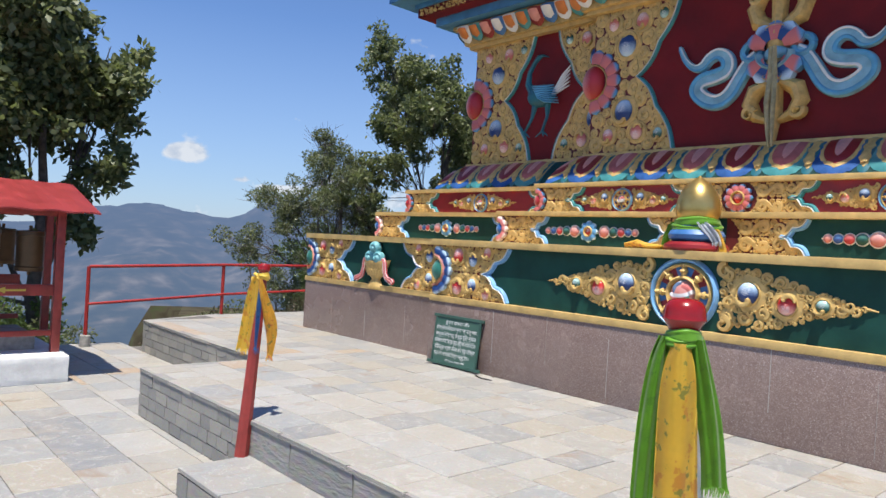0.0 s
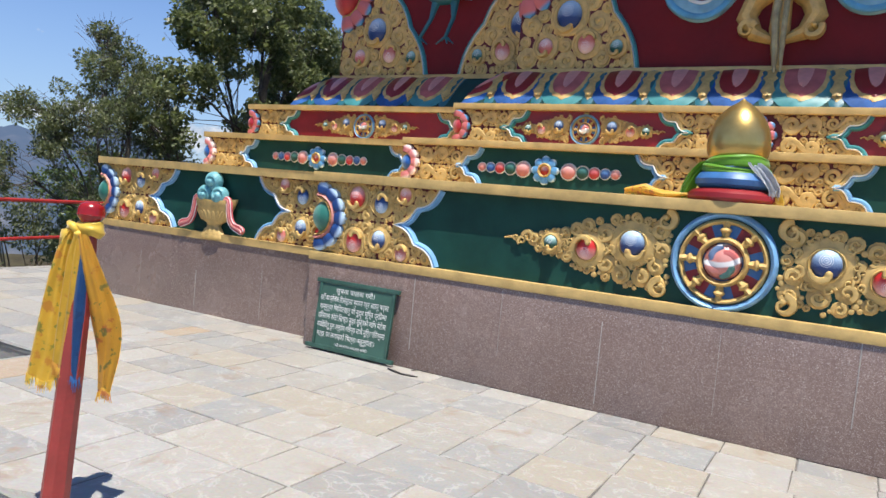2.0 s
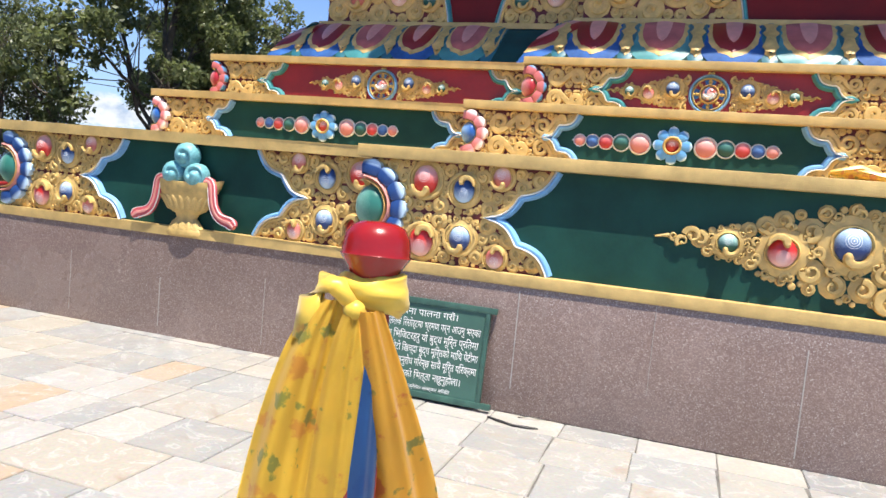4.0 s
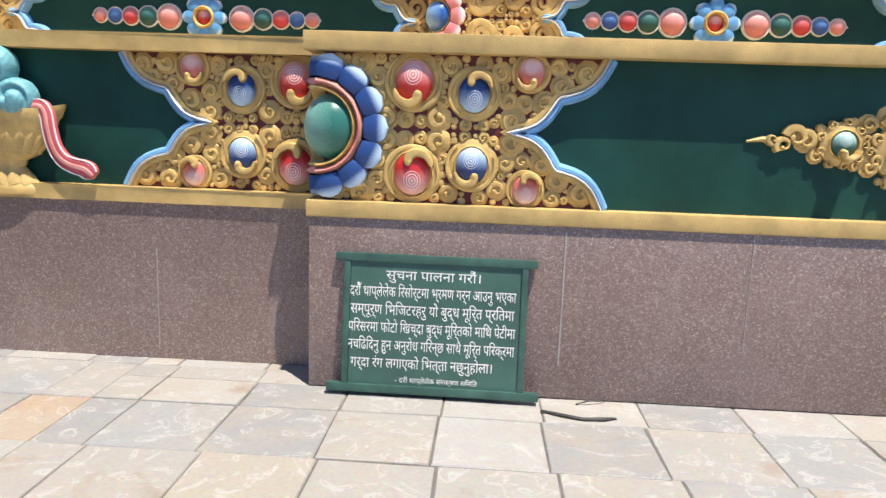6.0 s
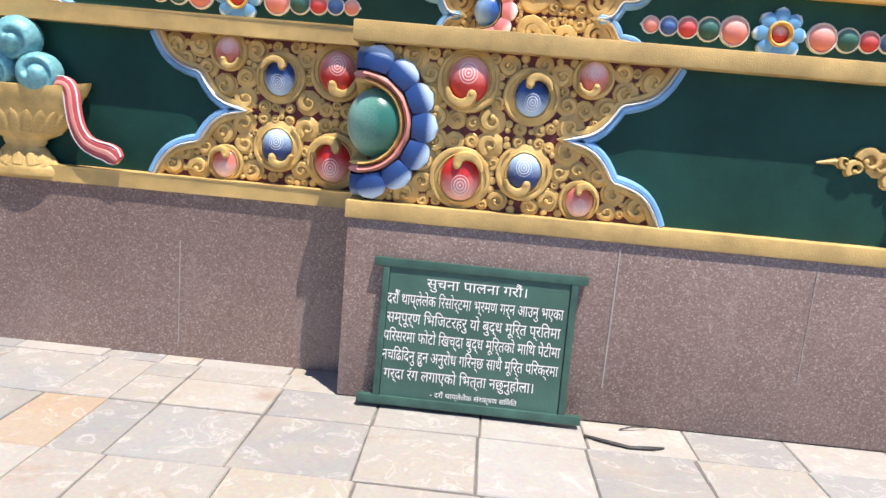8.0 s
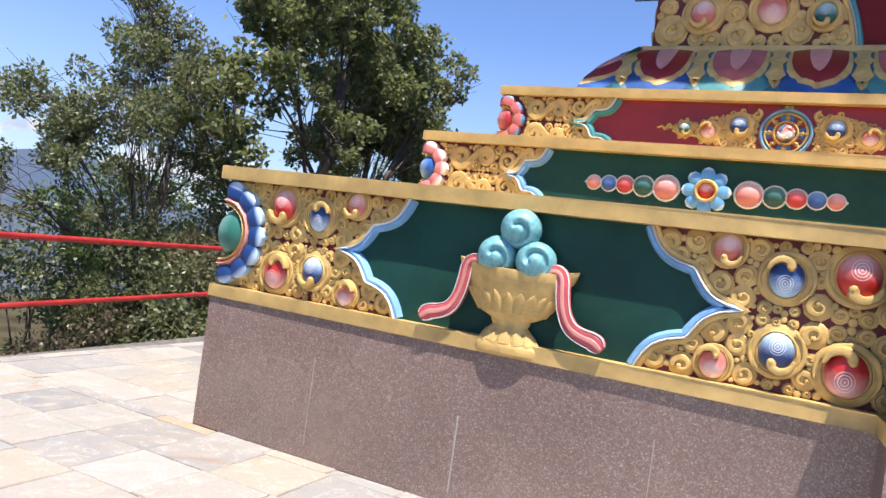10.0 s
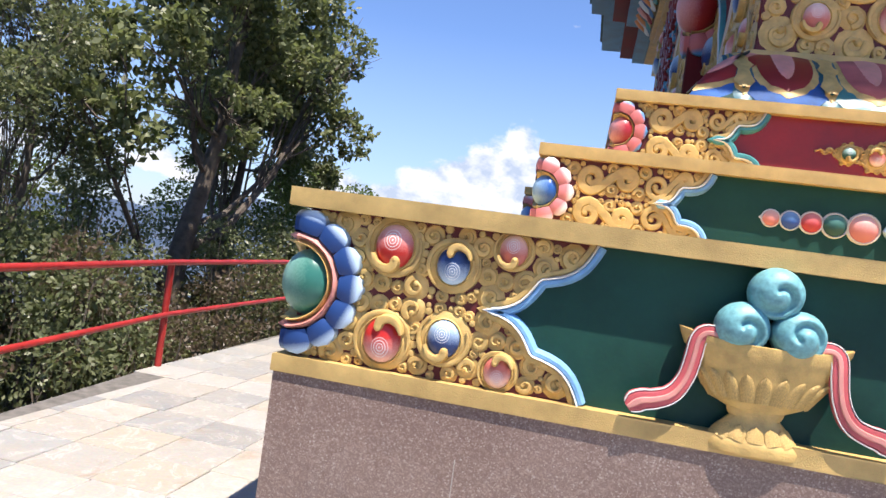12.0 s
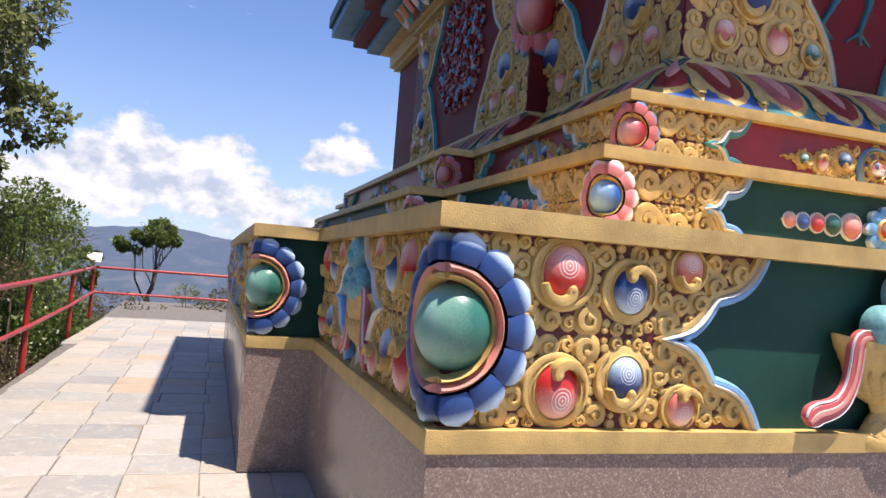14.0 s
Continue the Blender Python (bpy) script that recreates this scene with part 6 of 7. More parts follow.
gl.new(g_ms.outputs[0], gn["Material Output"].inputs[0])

bm = bmesh.new()
NA = 300
radii = [8, 10.5, 11.5, 12.5, 14, 16, 18, 20, 23, 26, 34, 46, 62, 85, 115, 160, 220, 300] + [380 + 75 * i for i in range(46)]
rows = [[bm.verts.new((r * math.sin(2 * math.pi * j / NA), r * math.cos(2 * math.pi * j / NA), terrain_height(r * math.sin(2 * math.pi * j / NA), r * math.cos(2 * math.pi * j / NA)))) for j in range(NA)] for r in radii]
for r, s in zip(rows, rows[1:]):
    for j in range(NA):
        bm.faces.new((r[(j + 1) % NA], r[j], s[j], s[(j + 1) % NA]))
bm.faces.new(rows[0][::-1])
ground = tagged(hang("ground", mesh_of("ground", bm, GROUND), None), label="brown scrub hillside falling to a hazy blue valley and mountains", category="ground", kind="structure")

BARK = paint("grey_bark", (0.105, 0.085, 0.068), 0.9, 0, 0.35, 9, 45, 1.0)
LEAF_DARK = foliage("dark_leaves", (0.070, 0.090, 0.036), (0.200, 0.225, 0.100), (0.32, 0.33, 0.18))
LEAF_OLIVE = foliage("olive_leaves", (0.080, 0.100, 0.048), (0.190, 0.210, 0.105), (0.28, 0.29, 0.17))
LEAF_GREEN = foliage("fresh_leaves", (0.055, 0.092, 0.024), (0.12, 0.175, 0.045), (0.18, 0.23, 0.07))
LEAF_BROWN = foliage("dry_leaves", (0.065, 0.045, 0.032), (0.13, 0.092, 0.065), (0.18, 0.135, 0.09))


def leaves_mesh(name, clumps, per, size, mat, seed, droop=0.2, tuft=1):
    """Leaves scattered through clumps (x, y, z, radius), denser towards each clump's outside; every leaf is two bent halves."""
    rng = np.random.default_rng(seed)
    c = np.array(clumps)
    weight = c[:, 3] ** 2.2
    cnt = np.maximum(12, per * weight / weight.sum()).astype(int)
    idx = np.repeat(np.arange(len(c)), cnt)
    n = len(idx)
    d = rng.normal(size=(n, 3))
    d /= np.linalg.norm(d, axis=1)[:, None]
    rad = c[idx, 3] * (0.35 + 0.68 * rng.random(n) ** 0.55)
    pos = c[idx, :3] + d * rad[:, None] * np.array([1, 1, 0.8])
    if tuft > 1:
        k = n // tuft
        pos = pos[rng.permutation(n)[:k]][rng.integers(0, k, n)] + rng.normal(size=(n, 3)) * size * 0.35
    ax = d * 0.9 + rng.normal(size=(n, 3)) * 0.55
    ax[:, 2] -= droop
    ax /= np.linalg.norm(ax, axis=1)[:, None]
    side = np.cross(ax, rng.normal(size=(n, 3)))
    side /= np.linalg.norm(side, axis=1)[:, None]
    nor = np.cross(ax, side)
    L = (size * (0.65 + 0.7 * rng.random(n)))[:, None]
    W = L * 0.30
    v = np.stack([pos, pos + ax * L * 0.5 + side * W - nor * L * 0.06, pos + ax * L - nor * L * 0.16, pos + ax * L * 0.5 - side * W - nor * L * 0.06], 1).reshape(-1, 3)
    me = bpy.data.meshes.new(name)
    me.vertices.add(len(v))
    me.vertices.foreach_set("co", v.ravel())
    base = np.arange(n)[:, None] * 4
    tri = np.concatenate([base + np.array([0, 1, 2]), base + np.array([0, 2, 3])], 1).reshape(-1)
    me.loops.add(len(tri))
    me.loops.foreach_set("vertex_index", tri.astype(np.int32))
    me.polygons.add(n * 2)
    me.polygons.foreach_set("loop_start", (np.arange(n * 2) * 3).astype(np.int32))
    me.update(calc_edges=True)
    me.validate()
    me.materials.append(mat)
    return me


def tree(name, x, y, z0, forks, crown, per, size, mat, seed, label, trunk_r=0.16, lean=(0, 0), twigs=50, tuft=1, group=""):
    """forks: height at which limbs leave the trunk; crown: big lobes (dx, dy, z, r) that are broken up into clumps."""
    rng = random.Random(seed)
    t = thing(name, (x, y, z0), label=label, category="tree", group=group)
    clumps = []
    for dx, dy, z, r in crown:
        for _ in range(max(5, int(18 * r))):
            a, b, q = rng.uniform(0, 6.28), rng.uniform(-1, 1), r * rng.uniform(0.35, 1.0)
            s = math.sqrt(1 - b * b)
            clumps.append((dx + q * s * math.cos(a), dy + q * s * math.sin(a), z - z0 + q * b * 0.85, r * rng.uniform(0.12, 0.36)))
    top = max(c[2] for c in clumps) * 0.8
    stem = [(0, 0, -0.4)]
    for i in range(1, 9):
        f = i / 8
        stem.append((lean[0] * f + rng.uniform(-0.09, 0.09), lean[1] * f + rng.uniform(-0.09, 0.09), top * f))
    bm = bmesh.new()
    tube(bm, stem, [trunk_r * (1.15 - 0.95 * i / 8) for i in range(9)], 10)
    trunk = part("trunk", bm, BARK, t, "grey rough bark")
    bm = bmesh.new()
    limbs = []
    for dx, dy, z, r in crown:
        for _ in range(1):
            f = rng.uniform(0.24, 0.66)
            i = min(7, int(f * 8))
            a = Vector(stem[i]).lerp(Vector(stem[i + 1]), f * 8 - i)
            c = Vector((dx + rng.uniform(-0.4, 0.4) * r, dy + rng.uniform(-0.4, 0.4) * r, z - z0 + rng.uniform(-0.1, 0.5) * r))
            out = Vector((c.x - a.x, c.y - a.y, 0)) * 0.30
            line = [a, a + out * 0.8 + Vector((0, 0, (c.z - a.z) * 0.10)), a + out * 1.6 + Vector((rng.uniform(-0.15, 0.15), rng.uniform(-0.15, 0.15), (c.z - a.z) * 0.36)), a.lerp(c, 0.72) + Vector((rng.uniform(-0.2, 0.2), rng.uniform(-0.2, 0.2), 0)), c]
            q = trunk_r * rng.uniform(0.34, 0.58) * (1.1 - f)
            tube(bm, line, [q, q * 0.86, q * 0.66, q * 0.42, q * 0.16], 8)
            limbs.append((line, q))
    for k in range(int(twigs * 1.3)):
        c = Vector(clumps[rng.randrange(len(clumps))][:3])
        line, q = min(limbs, key=lambda it: min((p - c).length for p in it[0][2:]) + rng.uniform(0, 0.5))
        i = rng.choice((1, 2, 2, 3))
        a = line[i].lerp(line[i + 1], rng.random())
        mid = a.lerp(c, 0.5) + Vector((rng.uniform(-0.18, 0.18), rng.uniform(-0.18, 0.18), rng.uniform(-0.18, 0.12)))
        r = min(0.028, q * 0.34) * rng.uniform(0.5, 1)
        tube(bm, [a, mid, mid.lerp(c, 0.6), c], [r, r * 0.7, r * 0.4, 0.003], 5)
        for _ in range(3):
            e = c + Vector((rng.uniform(-0.35, 0.35), rng.uniform(-0.35, 0.35), rng.uniform(-0.15, 0.3)))
            tube(bm, [mid.lerp(c, rng.uniform(0.3, 0.8)), e], [r * 0.4, 0.003], 4)
    tagged(part("branchwork", bm, BARK, t, "bare grey branches"), kind="stuff")
    if per:
        hang("crown", leaves_mesh("crown", clumps, per, size, mat, seed, tuft=tuft), t, None, "uneven leafy crown")
    return t


tree("tree", -13.1, 3.45, -2.9, 1.0, [(-0.2, -0.9, 4.2, 1.9), (0.2, 0.6, 3.6, 1.25), (-0.6, -2.6, 3.4, 1.8), (0.0, -0.6, 5.8, 1.3), (0.3, 0.9, 2.5, 0.75), (-0.4, -2.6, 5.3, 1.5), (0.3, -1.3, 2.6, 0.9), (-1.0, -4.2, 4.2, 1.8), (0.3, 0.5, 4.6, 1.1), (0.0, -1.8, 1.6, 1.1), (0.2, 0.2, 1.5, 0.7), (-0.2, -3.4, 2.0, 1.2)], 96000, 0.165, LEAF_DARK, 41, "large broadleaf tree with dark glossy leaves beyond the railing", 0.17, (0.1, -0.2), 70, 7, "trees round the terrace")
tree("tree", -12.4, 12.3, -1.5, 1.2, [(-0.5, 0.6, 5.6, 1.5), (0.2, -0.6, 4.6, 1.3), (0.4, 1.6, 4.3, 1.3), (-0.6, 2.6, 3.9, 1.1), (0.3, -1.6, 3.3, 0.95), (-0.8, -0.8, 6.4, 1.0), (0.8, 3.1, 3.1, 0.85), (0.3, 0.4, 2.9, 0.8), (0.2, -2.0, 2.3, 0.7), (0.6, 3.4, 4.6, 0.8)], 36000, 0.105, LEAF_DARK, 43, "tall branching tree with dark leathery leaves and grey trunk", 0.18, (0.2, 0.9), 110, 6, "trees round the terrace")
tree("tree", -13.4, 15.4, -1.8, 1.2, [(0.0, 0.0, 4.4, 1.3), (0.2, 1.2, 3.4, 1.2), (0.2, -1.0, 3.0, 1.0), (0.5, 2.2, 2.5, 0.9), (-0.3, 0.3, 5.6, 0.9)], 34000, 0.10, LEAF_OLIVE, 47, "slender tree with olive leaves behind the railing", 0.13, (0.2, 0.3), 70, 6, "trees round the terrace")
tree("tree", -12.9, 9.9, -1.5, 0.8, [(-0.2, 0.2, 3.0, 1.15), (0.1, -0.7, 2.2, 0.9), (0.2, 0.9, 2.1, 0.8), (-0.3, -0.2, 3.8, 0.7), (-0.2, -1.2, 1.5, 0.7), (-0.3, -1.3, 2.5, 0.8), (-0.2, 0.3, 3.4, 0.8), (-0.4, -2.2, 1.4, 0.7)], 30000, 0.055, LEAF_OLIVE, 53, "thin bushy tree with sparse olive leaves and many twigs", 0.075, (0.0, 0.2), 200, 1, "trees round the terrace")
tree("tree", -10.3, 25.5, -1.4, 0.8, [(0.0, 0.0, 1.75, 0.55), (0.55, 0.1, 1.7, 0.5), (-0.5, 0.0, 1.6, 0.45), (0.2, 0.0, 2.05, 0.4)], 5500, 0.10, LEAF_GREEN, 59, "small round-headed green tree beyond the far railing", 0.10, (0.1, 0), 30, 1, "trees round the terrace")
tree("tree", -12.9, 26.5, -1.4, 0.8, [(0.0, 0.0, 2.1, 0.8), (-0.5, 0.1, 1.5, 0.6), (0.5, 0.0, 1.6, 0.5)], 0, 0.10, LEAF_GREEN, 61, "bare grey leafless tree beyond the far railing", 0.08, (0.1, 0), 90, 1, "trees round the terrace")
tree("tree", -11.9, 24.5, -1.4, 0.8, [(0.0, 0.0, 1.0, 0.42), (0.1, 0.0, 0.5, 0.35)], 2200, 0.10, LEAF_GREEN, 63, "small young green tree beyond the far railing", 0.05, (0.0, 0), 18, 1, "trees round the terrace")


def bush(x, y, z0, lobes, per, size, mat, seed, label, twigs=40):
    rng = random.Random(seed)
    t = thing("bush", (x, y, z0), label=label, category="bush", group="scrub below the railing")
    clumps = []
    for dx, dy, z, r in lobes:
        for _ in range(8):
            clumps.append((dx + rng.uniform(-r, r) * 0.8, dy + rng.uniform(-r, r) * 0.8, z - z0 + rng.uniform(-r, r) * 0.7, r * rng.uniform(0.22, 0.5)))
    bm = bmesh.new()
    for _ in range(twigs):
        c = Vector(clumps[rng.randrange(len(clumps))][:3])
        a = Vector((c.x * 0.5 + rng.uniform(-0.2, 0.2), c.y * 0.6 + rng.uniform(-0.2, 0.2), -0.2))
        e = c + Vector((rng.uniform(-0.2, 0.2), rng.uniform(-0.2, 0.2), rng.uniform(0.1, 0.5)))
        tube(bm, [a, a.lerp(c, 0.5) + Vector((rng.uniform(-0.1, 0.1), rng.uniform(-0.1, 0.1), 0)), c, e], [0.022, 0.016, 0.009, 0.003], 4)
    tagged(part("twigwork", bm, BARK, t, "tangled grey twigs"), kind="stuff")
    tagged(hang("foliage", leaves_mesh("foliage", clumps, per, size, mat, seed), t), kind="stuff")


rng = random.Random(77)
for i, (x, y, top, kind) in enumerate(((-11.7, 5.6, -0.55, 2), (-12.2, 7.0, -0.45, 0), (-11.6, 7.6, -0.25, 2), (-11.8, 9.3, 0.8, 0), (-11.6, 10.6, 0.5, 2), (-12.3, 10.4, 1.1, 0), (-11.8, 12.3, 0.5, 2), (-12.0, 13.6, 1.3, 0), (-11.7, 14.8, 0.7, 2), (-12.1, 16.2, 2.0, 1), (-11.9, 17.8, 2.2, 1), (-12.4, 19.4, 1.7, 1), (-13.8, 12.5, 2.0, 0), (-14.0, 17.0, 2.8, 1),
                                       (-12.6, 21.5, 1.0, 0), (-10.6, 21.6, 0.0, 2), (-9.2, 22.0, 0.1, 0), (-7.8, 22.2, 0.1, 2), (-11.4, 20.4, 0.2, 0), (-12.2, 2.4, -0.2, 1), (-12.4, 3.6, -0.5, 0), (-12.2, 0.8, 0.1, 1), (-14.6, 10.8, 1.8, 1), (-13.7, 9.3, 0.8, 0))):
    z0 = -1.45 if y > 8.6 else -2.1
    h = top - z0
    mt, col, sz = ((LEAF_OLIVE, "olive-leaved", 0.060), (LEAF_GREEN, "fresh green", 0.075), (LEAF_BROWN, "dry brown", 0.055))[kind]
    lobes = [(rng.uniform(-0.5, 0.5), rng.uniform(-0.8, 0.8), z0 + h * f, 0.45 + 0.16 * h * rng.uniform(0.7, 1.1)) for f in (0.25, 0.45, 0.6, 0.75, 0.86)]
    bush(x, y, z0, lobes, int(3800 + 2100 * h), sz, mt, 100 + i, f"tangled {col} bush on the slope below the railing", 30)

# far sky backdrop: thin horizon haze and heaped cumulus on a sheet 4 km out
CLOUDS = [(-5, 5.5, 8.0, 3.8, 1.0), (-11, 3.6, 8.0, 2.6, 0.9), (1, 4.2, 6.5, 2.8, 0.9), (8.5, 8.2, 3.4, 2.0, 1.0), (6, 2.6, 8, 1.6, 0.7), (-20, 2.8, 7, 2.0, 0.75), (-33, 2.9, 7, 1.8, 0.7), (-46, 3.2, 7, 1.7, 0.75),
          (-57.5, 4.4, 2.0, 0.9, 0.9), (-64, 4.3, 1.1, 0.6, 0.8), (-61, 3.7, 3.0, 0.45, 0.7), (-68.5, 5.9, 1.5, 0.9, 0.9), (-51, 16, 1.0, 0.6, 0.5), (20, 4, 8, 2.2, 0.8)]
bm = bmesh.new()
uvl = bm.loops.layers.uv.new("sky")
cov = bm.verts.layers.float.new("cover")
NU, NV = 240, 60
grid = []
for j in range(NV + 1):
    el = -3 + 23 * j / NV
    row = []
    for i in range(NU + 1):
        az = -95 + 150 * i / NU
        v = bm.verts.new((4200 * math.sin(radians(az)), 4200 * math.cos(radians(az)), 4200 * math.tan(radians(el))))
        v[cov] = max(k * math.exp(-((az - a) / w) ** 2 - ((el - e) / (h if el > e else h * 0.55)) ** 2) for a, e, w, h, k in CLOUDS)
        row.append((v, az, el))
    grid.append(row)
for r, q in zip(grid, grid[1:]):
    for i in range(NU):
        f = bm.faces.new((r[i][0], r[i + 1][0], q[i + 1][0], q[i][0]))
        for lp, (v, az, el) in zip(f.loops, (r[i], r[i + 1], q[i + 1], q[i])):
            lp[uvl].uv = (az * 0.1, el * 0.1)
CLOUD, cn, cl, cb = material("cloud_backdrop", 1.0)
cn.remove(cb)
uvn, att = cn.new("ShaderNodeTexCoord"), cn.new("ShaderNodeAttribute")
att.attribute_name = "cover"


def cloud_noise(scale, detail, shift):
    mp, t = cn.new("ShaderNodeMapping"), cn.new("ShaderNodeTexNoise")
    mp.inputs["Location"].default_value, mp.inputs["Scale"].default_value = (3.1 + shift, 1.7 + shift * 1.6, 0), (1, 1.35, 1)
    cl.new(uvn.outputs["UV"], mp.inputs[0]), cl.new(mp.outputs[0], t.inputs["Vector"])
    t.inputs["Scale"].default_value, t.inputs["Detail"].default_value, t.inputs["Roughness"].default_value = scale, detail, 0.58
    return t.outputs["Fac"]


def calc(op, a, b):
    k = cn.new("ShaderNodeMath")
    k.operation = op
    for s, v in zip(k.inputs, (a, b)):
        if isinstance(v, (int, float)):
            s.default_value = v
        else:
            cl.new(v, s)
    return k.outputs[0]


dens = calc("ADD", calc("MULTIPLY", att.outputs["Fac"], 0.70), calc("MULTIPLY", calc("SUBTRACT", cloud_noise(2.3, 9, 0), 0.5), 1.15))
body = ramp(cn, cl, dens, [(0.22, (0, 0, 0)), (0.36, (0.97, 0.97, 0.97))])
# bright and grey sides of the heaps are shading painted into their glow
lit = calc("SUBTRACT", cloud_noise(2.3, 6, 0.0), cloud_noise(2.3, 6, -0.06))
tone = ramp(cn, cl, calc("ADD", calc("MULTIPLY", lit, 2.6), 0.5), [(0.2, (0.30, 0.36, 0.46)), (0.62, (0.52, 0.545, 0.58))])
sep = cn.new("ShaderNodeSeparateXYZ")
cl.new(uvn.outputs["UV"], sep.inputs[0])
# horizon haze painted as a pale blue glow that thins upward
haze = ramp(cn, cl, calc("MULTIPLY", calc("ADD", sep.outputs[1], 0.3), 0.5), [(0.0, (0.78, 0.78, 0.78)), (0.28, (0.52, 0.52, 0.52)), (1.0, (0, 0, 0))])
em1, em2, trn, mx1, mx2 = cn.new("ShaderNodeEmission"), cn.new("ShaderNodeEmission"), cn.new("ShaderNodeBsdfTransparent"), cn.new("ShaderNodeMixShader"), cn.new("ShaderNodeMixShader")
em1.inputs[0].default_value = (0.27, 0.35, 0.48, 1)
cl.new(tone.outputs[0], em2.inputs[0])
cl.new(haze.outputs[0], mx1.inputs[0]), cl.new(trn.outputs[0], mx1.inputs[1]), cl.new(em1.outputs[0], mx1.inputs[2])
cl.new(body.outputs[0], mx2.inputs[0]), cl.new(mx1.outputs[0], mx2.inputs[1]), cl.new(em2.outputs[0], mx2.inputs[2])
cl.new(mx2.outputs[0], cn["Material Output"].inputs[0])
tagged(hang("backdrop", mesh_of("backdrop", bm, CLOUD, False), None), label="pale haze and white cumulus clouds above the mountains", category="sky", kind="structure")


# ---------------------------------------------------------------- paving and bricks, piece by piece
def slab_piece(seed):
    """Unit paving slab with a worn, slightly uneven top; 1 by 1 across, 0.03 deep."""
    rng = random.Random(seed)
    bm = bmesh.new()
    top, rim, low = [], [], []
    for x, y in ((-0.5, -0.5), (0.5, -0.5), (0.5, 0.5), (-0.5, 0.5)):
        jx, jy = rng.uniform(-0.010, 0.010), rng.uniform(-0.010, 0.010)
        top.append(bm.verts.new((x * 0.968 + jx, y * 0.968 + jy, rng.uniform(-0.0015, 0.0015))))
        rim.append(bm.verts.new((x * 0.985 + jx, y * 0.985 + jy, -0.005)))
        low.append(bm.verts.new((x * 0.985 + jx, y * 0.985 + jy, -0.03)))
    bm.faces.new(top)
    for i in range(4):
        j = (i + 1) % 4
        bm.faces.new((rim[i], rim[j], top[j], top[i])), bm.faces.new((low[i], low[j], rim[j], rim[i]))
    return bm


PIECES = [mesh_of("paving_slab", slab_piece(i), TILE, False) for i in range(5)]


def cells(rects, px, py, ox, oy, seed):
    rng = random.Random(seed)
    out = []
    for x0, x1, y0, y1 in rects:
        j = math.floor((y0 - oy) / py)
        while oy + j * py < y1 - 0.02:
            b0, b1 = max(y0, oy + j * py), min(y1, oy + (j + 1) * py)
            x = ox + px * math.floor((x0 - ox) / px) + rng.uniform(-0.03, 0.03)
            while x < x1 - 0.02:
                w = px * rng.choice((1, 1, 1, 1.5, 0.75) if b1 < 4.9 else (1,)) + rng.uniform(-0.006, 0.006)
                a0, a1 = max(x0, x), min(x1, x + w)
                if x1 - a1 < 0.09:
                    a1 = x1
                if a1 - a0 > 0.05 and b1 - b0 > 0.03:
                    out.append(((a0 + a1) / 2, (b0 + b1) / 2, a1 - a0, b1 - b0))
                x = a1 if a1 > x else x + w
            j += 1
    return out


def pave(parent, todo, z, name, near, seed):
    """The slabs of the stretch near as pieces of parent, the rest joined as one sheet of real slabs."""
    rng = random.Random(seed)
    todo = sorted(todo, key=lambda c: min(math.hypot(c[0] - a, c[1] - b) for a, b in near))
    for x, y, w, d in todo[:295]:
        m = Matrix.Translation((x, y, z + rng.uniform(-0.002, 0.002))) @ Matrix.Rotation(rng.choice((0, math.pi)), 4, "Z") @ Matrix.Diagonal((w, d, 1, 1))
        hang("paving_slab", rng.choice(PIECES), parent, m)
    bm = bmesh.new()
    for x, y, w, d in todo[295:]:
        hh = rng.uniform(-0.002, 0.002)
        vs = []
        for k, zz in ((0.985, -0.03), (0.985, -0.005), (0.968, 0.0)):
            vs.append([bm.verts.new((x + w * k * a, y + d * k * b, z + zz + hh)) for a, b in ((-0.5, -0.5), (0.5, -0.5), (0.5, 0.5), (-0.5, 0.5))])
        bm.faces.new(vs[2])
        for lo, hi in zip(vs, vs[1:]):
            for i in range(4):
                bm.faces.new((lo[i], lo[(i + 1) % 4], hi[(i + 1) % 4], hi[i]))
    if todo[295:]:
        tagged(part(name, bm, TILE_REST, parent, "uneven pale slate paving slabs", None, False), kind="stuff")


upper = cells([(-5.40, 6.0, 2.71, 5.945), (-9.35, -5.40, 4.11, 6.205), (-5.40, -4.54, 5.945, 6.205), (-10.0, -7.99, 6.205, 8.70), (-10.3, -8.41, 8.70, 14.7), (-10.5, -7.99, 14.7, 19.0), (-9.85, -9.35, 5.3, 6.205)], 0.425, 0.43, -3.93, 5.245 - 0.43 * 8, 3)
pave(terrace, upper, 0.0, "far_paving", [(-3.5, 4.6), (-5.5, 5.0), (-1.5, 4.2), (-8.8, 7.5)], 5)
lowfloor = bpy.data.objects["lower_terrace"]
lower = cells([(-10.4, 6.0, -5.0, 2.14), (-10.4, -2.9, 2.14, 2.69), (-10.4, -5.42, 2.69, 4.09)], 0.50, 0.47, -5.4, 2.14, 9)
pave(lowfloor, lower, LOW, "far_paving", [(-5.5, 1.4), (-8.0, 3.2)], 6)

# step in front of the raised terrace
bm = bmesh.new()
slab(bm, [(-2.90, 2.14), (6.0, 2.14), (6.0, 2.705), (-2.90, 2.705)], LOW - 0.01, -0.312)
step = tagged(part("step", bm, MORTAR, None, "", None, False), label="low stone step below the raised terrace", category="step", kind="structure")
rng = random.Random(15)
x = -2.93
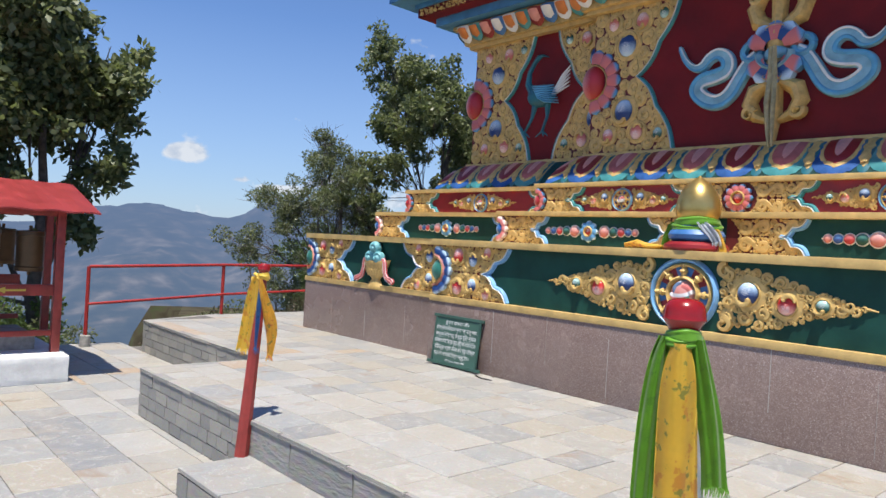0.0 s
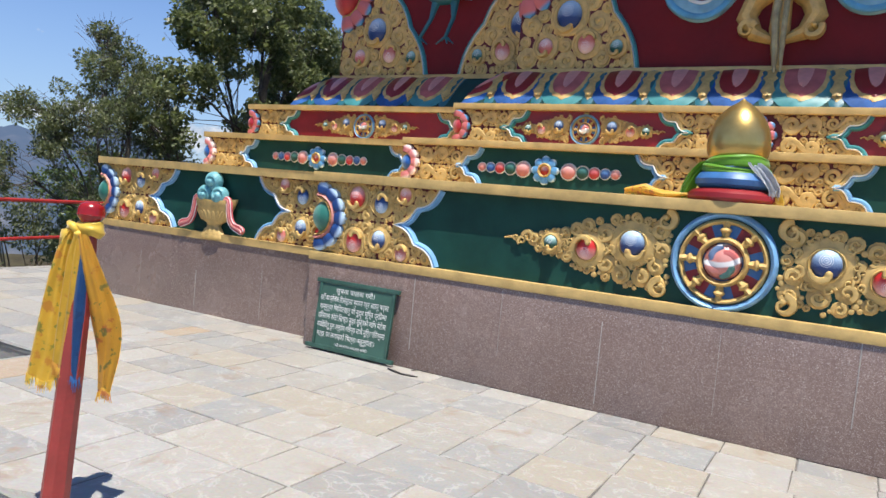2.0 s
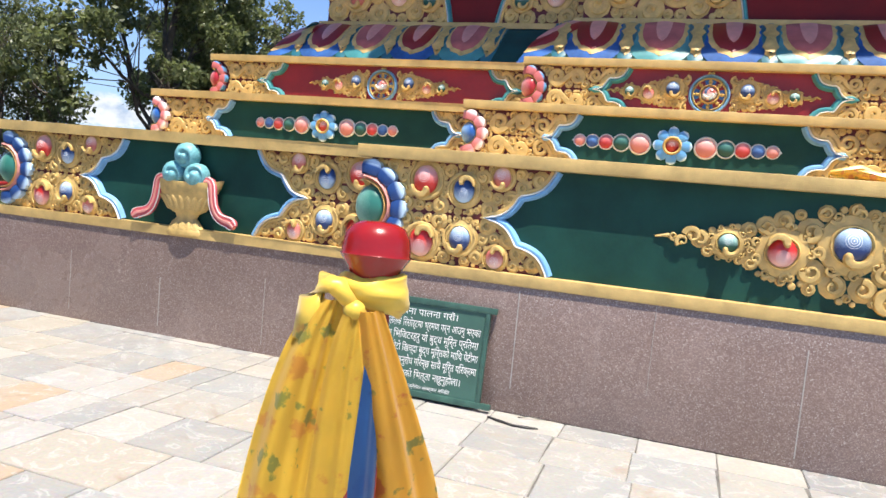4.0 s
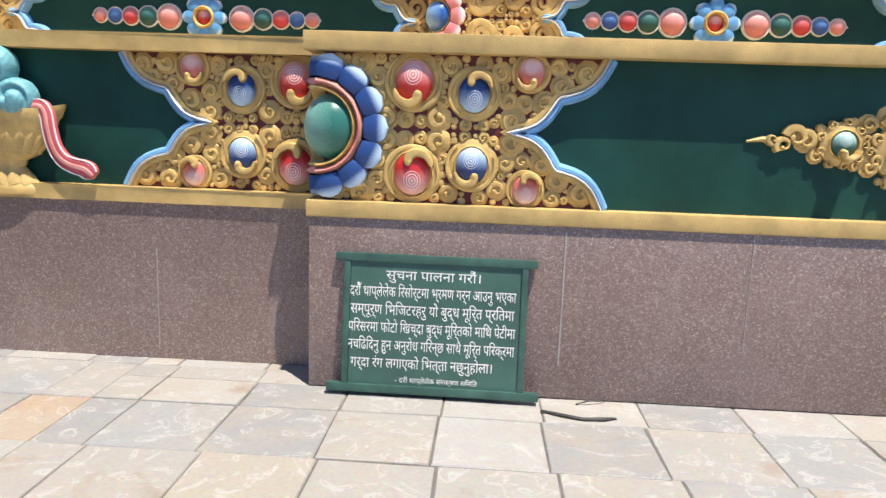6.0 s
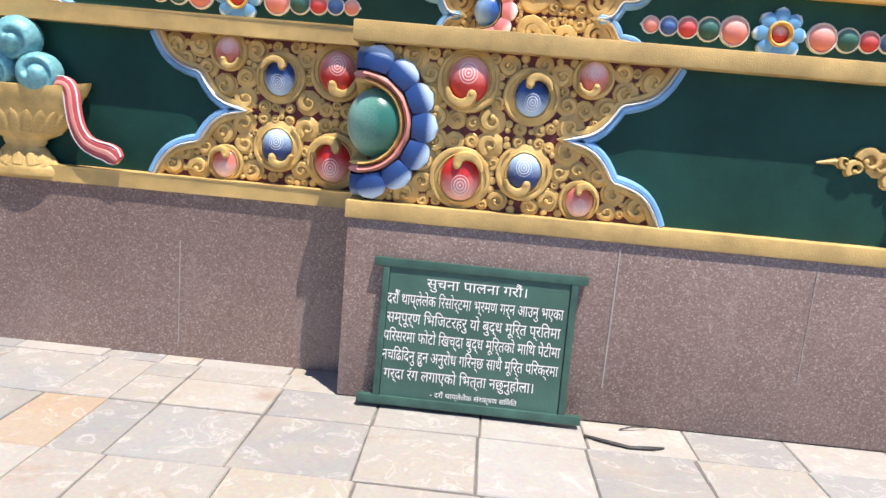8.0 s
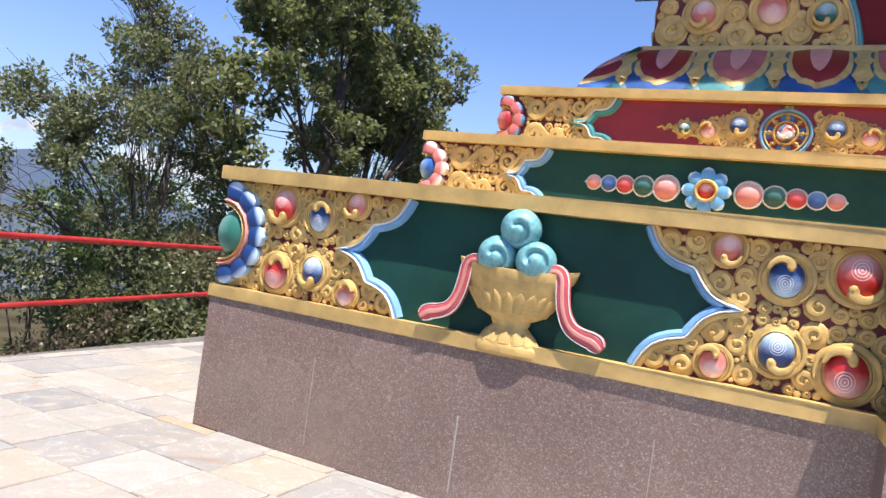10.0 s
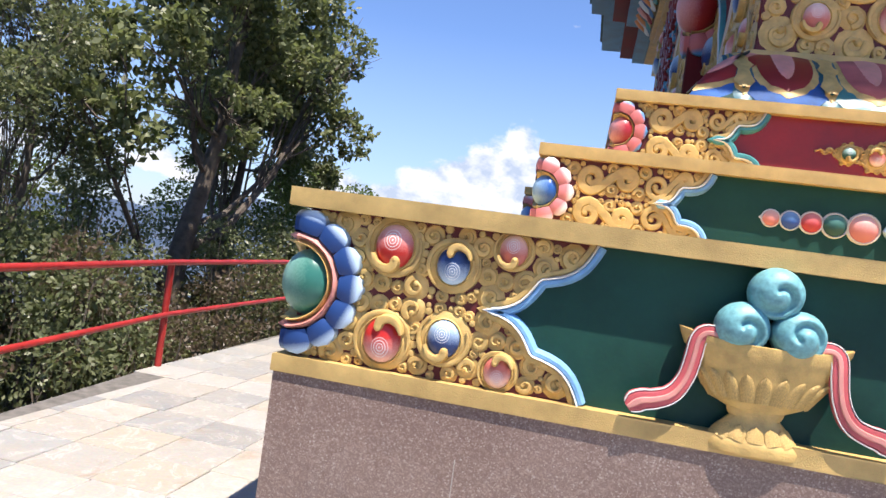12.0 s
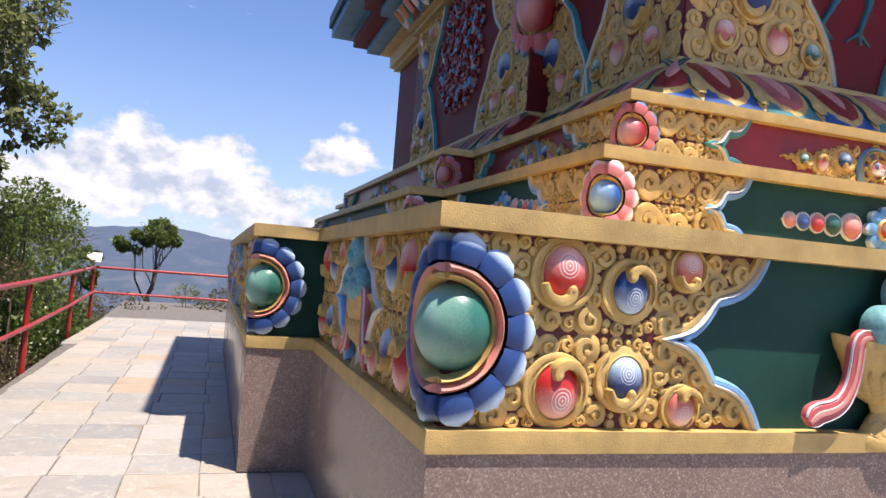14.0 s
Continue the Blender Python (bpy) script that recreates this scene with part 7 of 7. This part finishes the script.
while x < 5.9:
    w = rng.uniform(0.45, 0.72)
    hang("paving_slab", rng.choice(PIECES), step, Matrix.Translation((x + w / 2, 2.41, -0.282)) @ Matrix.Diagonal((w, 0.59, 1, 1)))
    x += w


def brick(seed):
    rng = random.Random(seed)
    bm = bmesh.new()
    box(bm, -0.5, 0.5, -0.5, 0.5, -0.5, 0.5)
    for v in bm.verts:
        v.co += Vector((rng.uniform(-0.02, 0.02), rng.uniform(-0.05, 0.05), rng.uniform(-0.03, 0.03)))
    return mesh_of("brick", bm, BRICK_M, False)


BRICK_M, bn, bl, bb = material("slate_brick_piece", 0.75)
bt = ramp(bn, bl, bn.new("ShaderNodeObjectInfo").outputs["Random"], [(0.0, (0.29, 0.28, 0.252)), (0.5, (0.235, 0.23, 0.215)), (1.0, (0.34, 0.32, 0.28))])
bl.new(mix(bn, bl, 0.35, bt.outputs[0], noise_node(bn, bl, 6, 6, "Object").outputs["Color"], "OVERLAY"), bb.inputs["Base Color"])
bump(bn, bl, bb, noise_node(bn, bl, 9, 5).outputs["Fac"], 0.5, 0.02)
BRICKS = [brick(i) for i in range(4)]


def facing(parent, x0, y0, x1, y1, z0, z1, courses, length, seed, coping=True):
    """Brick courses on a riser from (x0, y0) to (x1, y1), faces proud of it, with a thin coping along the top."""
    rng = random.Random(seed)
    run, ang = math.hypot(x1 - x0, y1 - y0), math.atan2(y1 - y0, x1 - x0)
    top = z1 - 0.035
    h = (top - z0) / courses
    base = Matrix.Translation((x0, y0, 0)) @ Matrix.Rotation(ang, 4, "Z")
    for c in range(courses):
        u = -rng.uniform(0, length * 0.7)
        while u < run - 0.02:
            w = length * rng.uniform(0.75, 1.2)
            a, b = max(0, u), min(run, u + w)
            if b - a > 0.03:
                hang("brick", rng.choice(BRICKS), parent, base @ Matrix.Translation(((a + b) / 2, 0.012 + rng.uniform(-0.003, 0.003), z0 + h * (c + 0.5))) @ Matrix.Diagonal((b - a - 0.008, 0.04, h - 0.009, 1)))
            u += w
    if coping:
        u = 0
        while u < run - 0.02:
            w = min(run - u, rng.uniform(0.35, 0.6))
            hang("coping", rng.choice(BRICKS), parent, base @ Matrix.Translation((u + w / 2, 0.03, z1 - 0.018)) @ Matrix.Diagonal((w - 0.005, 0.10, 0.034, 1)))
            u += w


facing(terrace, -5.40, 2.698, -2.95, 2.698, LOW, 0.0, 4, 0.24, 21)
facing(terrace, -5.415, 4.09, -5.415, 2.71, LOW, 0.0, 4, 0.24, 22)
facing(terrace, -9.35, 4.098, -5.42, 4.098, LOW, 0.0, 4, 0.26, 23)
facing(terrace, -9.99, 5.65, -9.36, 4.12, LOW, 0.0, 4, 0.26, 24)
facing(terrace, -2.93, 2.698, 5.9, 2.698, -0.285, 0.0, 1, 0.7, 25)
facing(step, -2.93, 2.132, 5.9, 2.132, LOW, -0.285, 1, 0.6, 26, False)
facing(step, -2.912, 2.69, -2.912, 2.14, LOW, -0.285, 1, 0.5, 27, False)
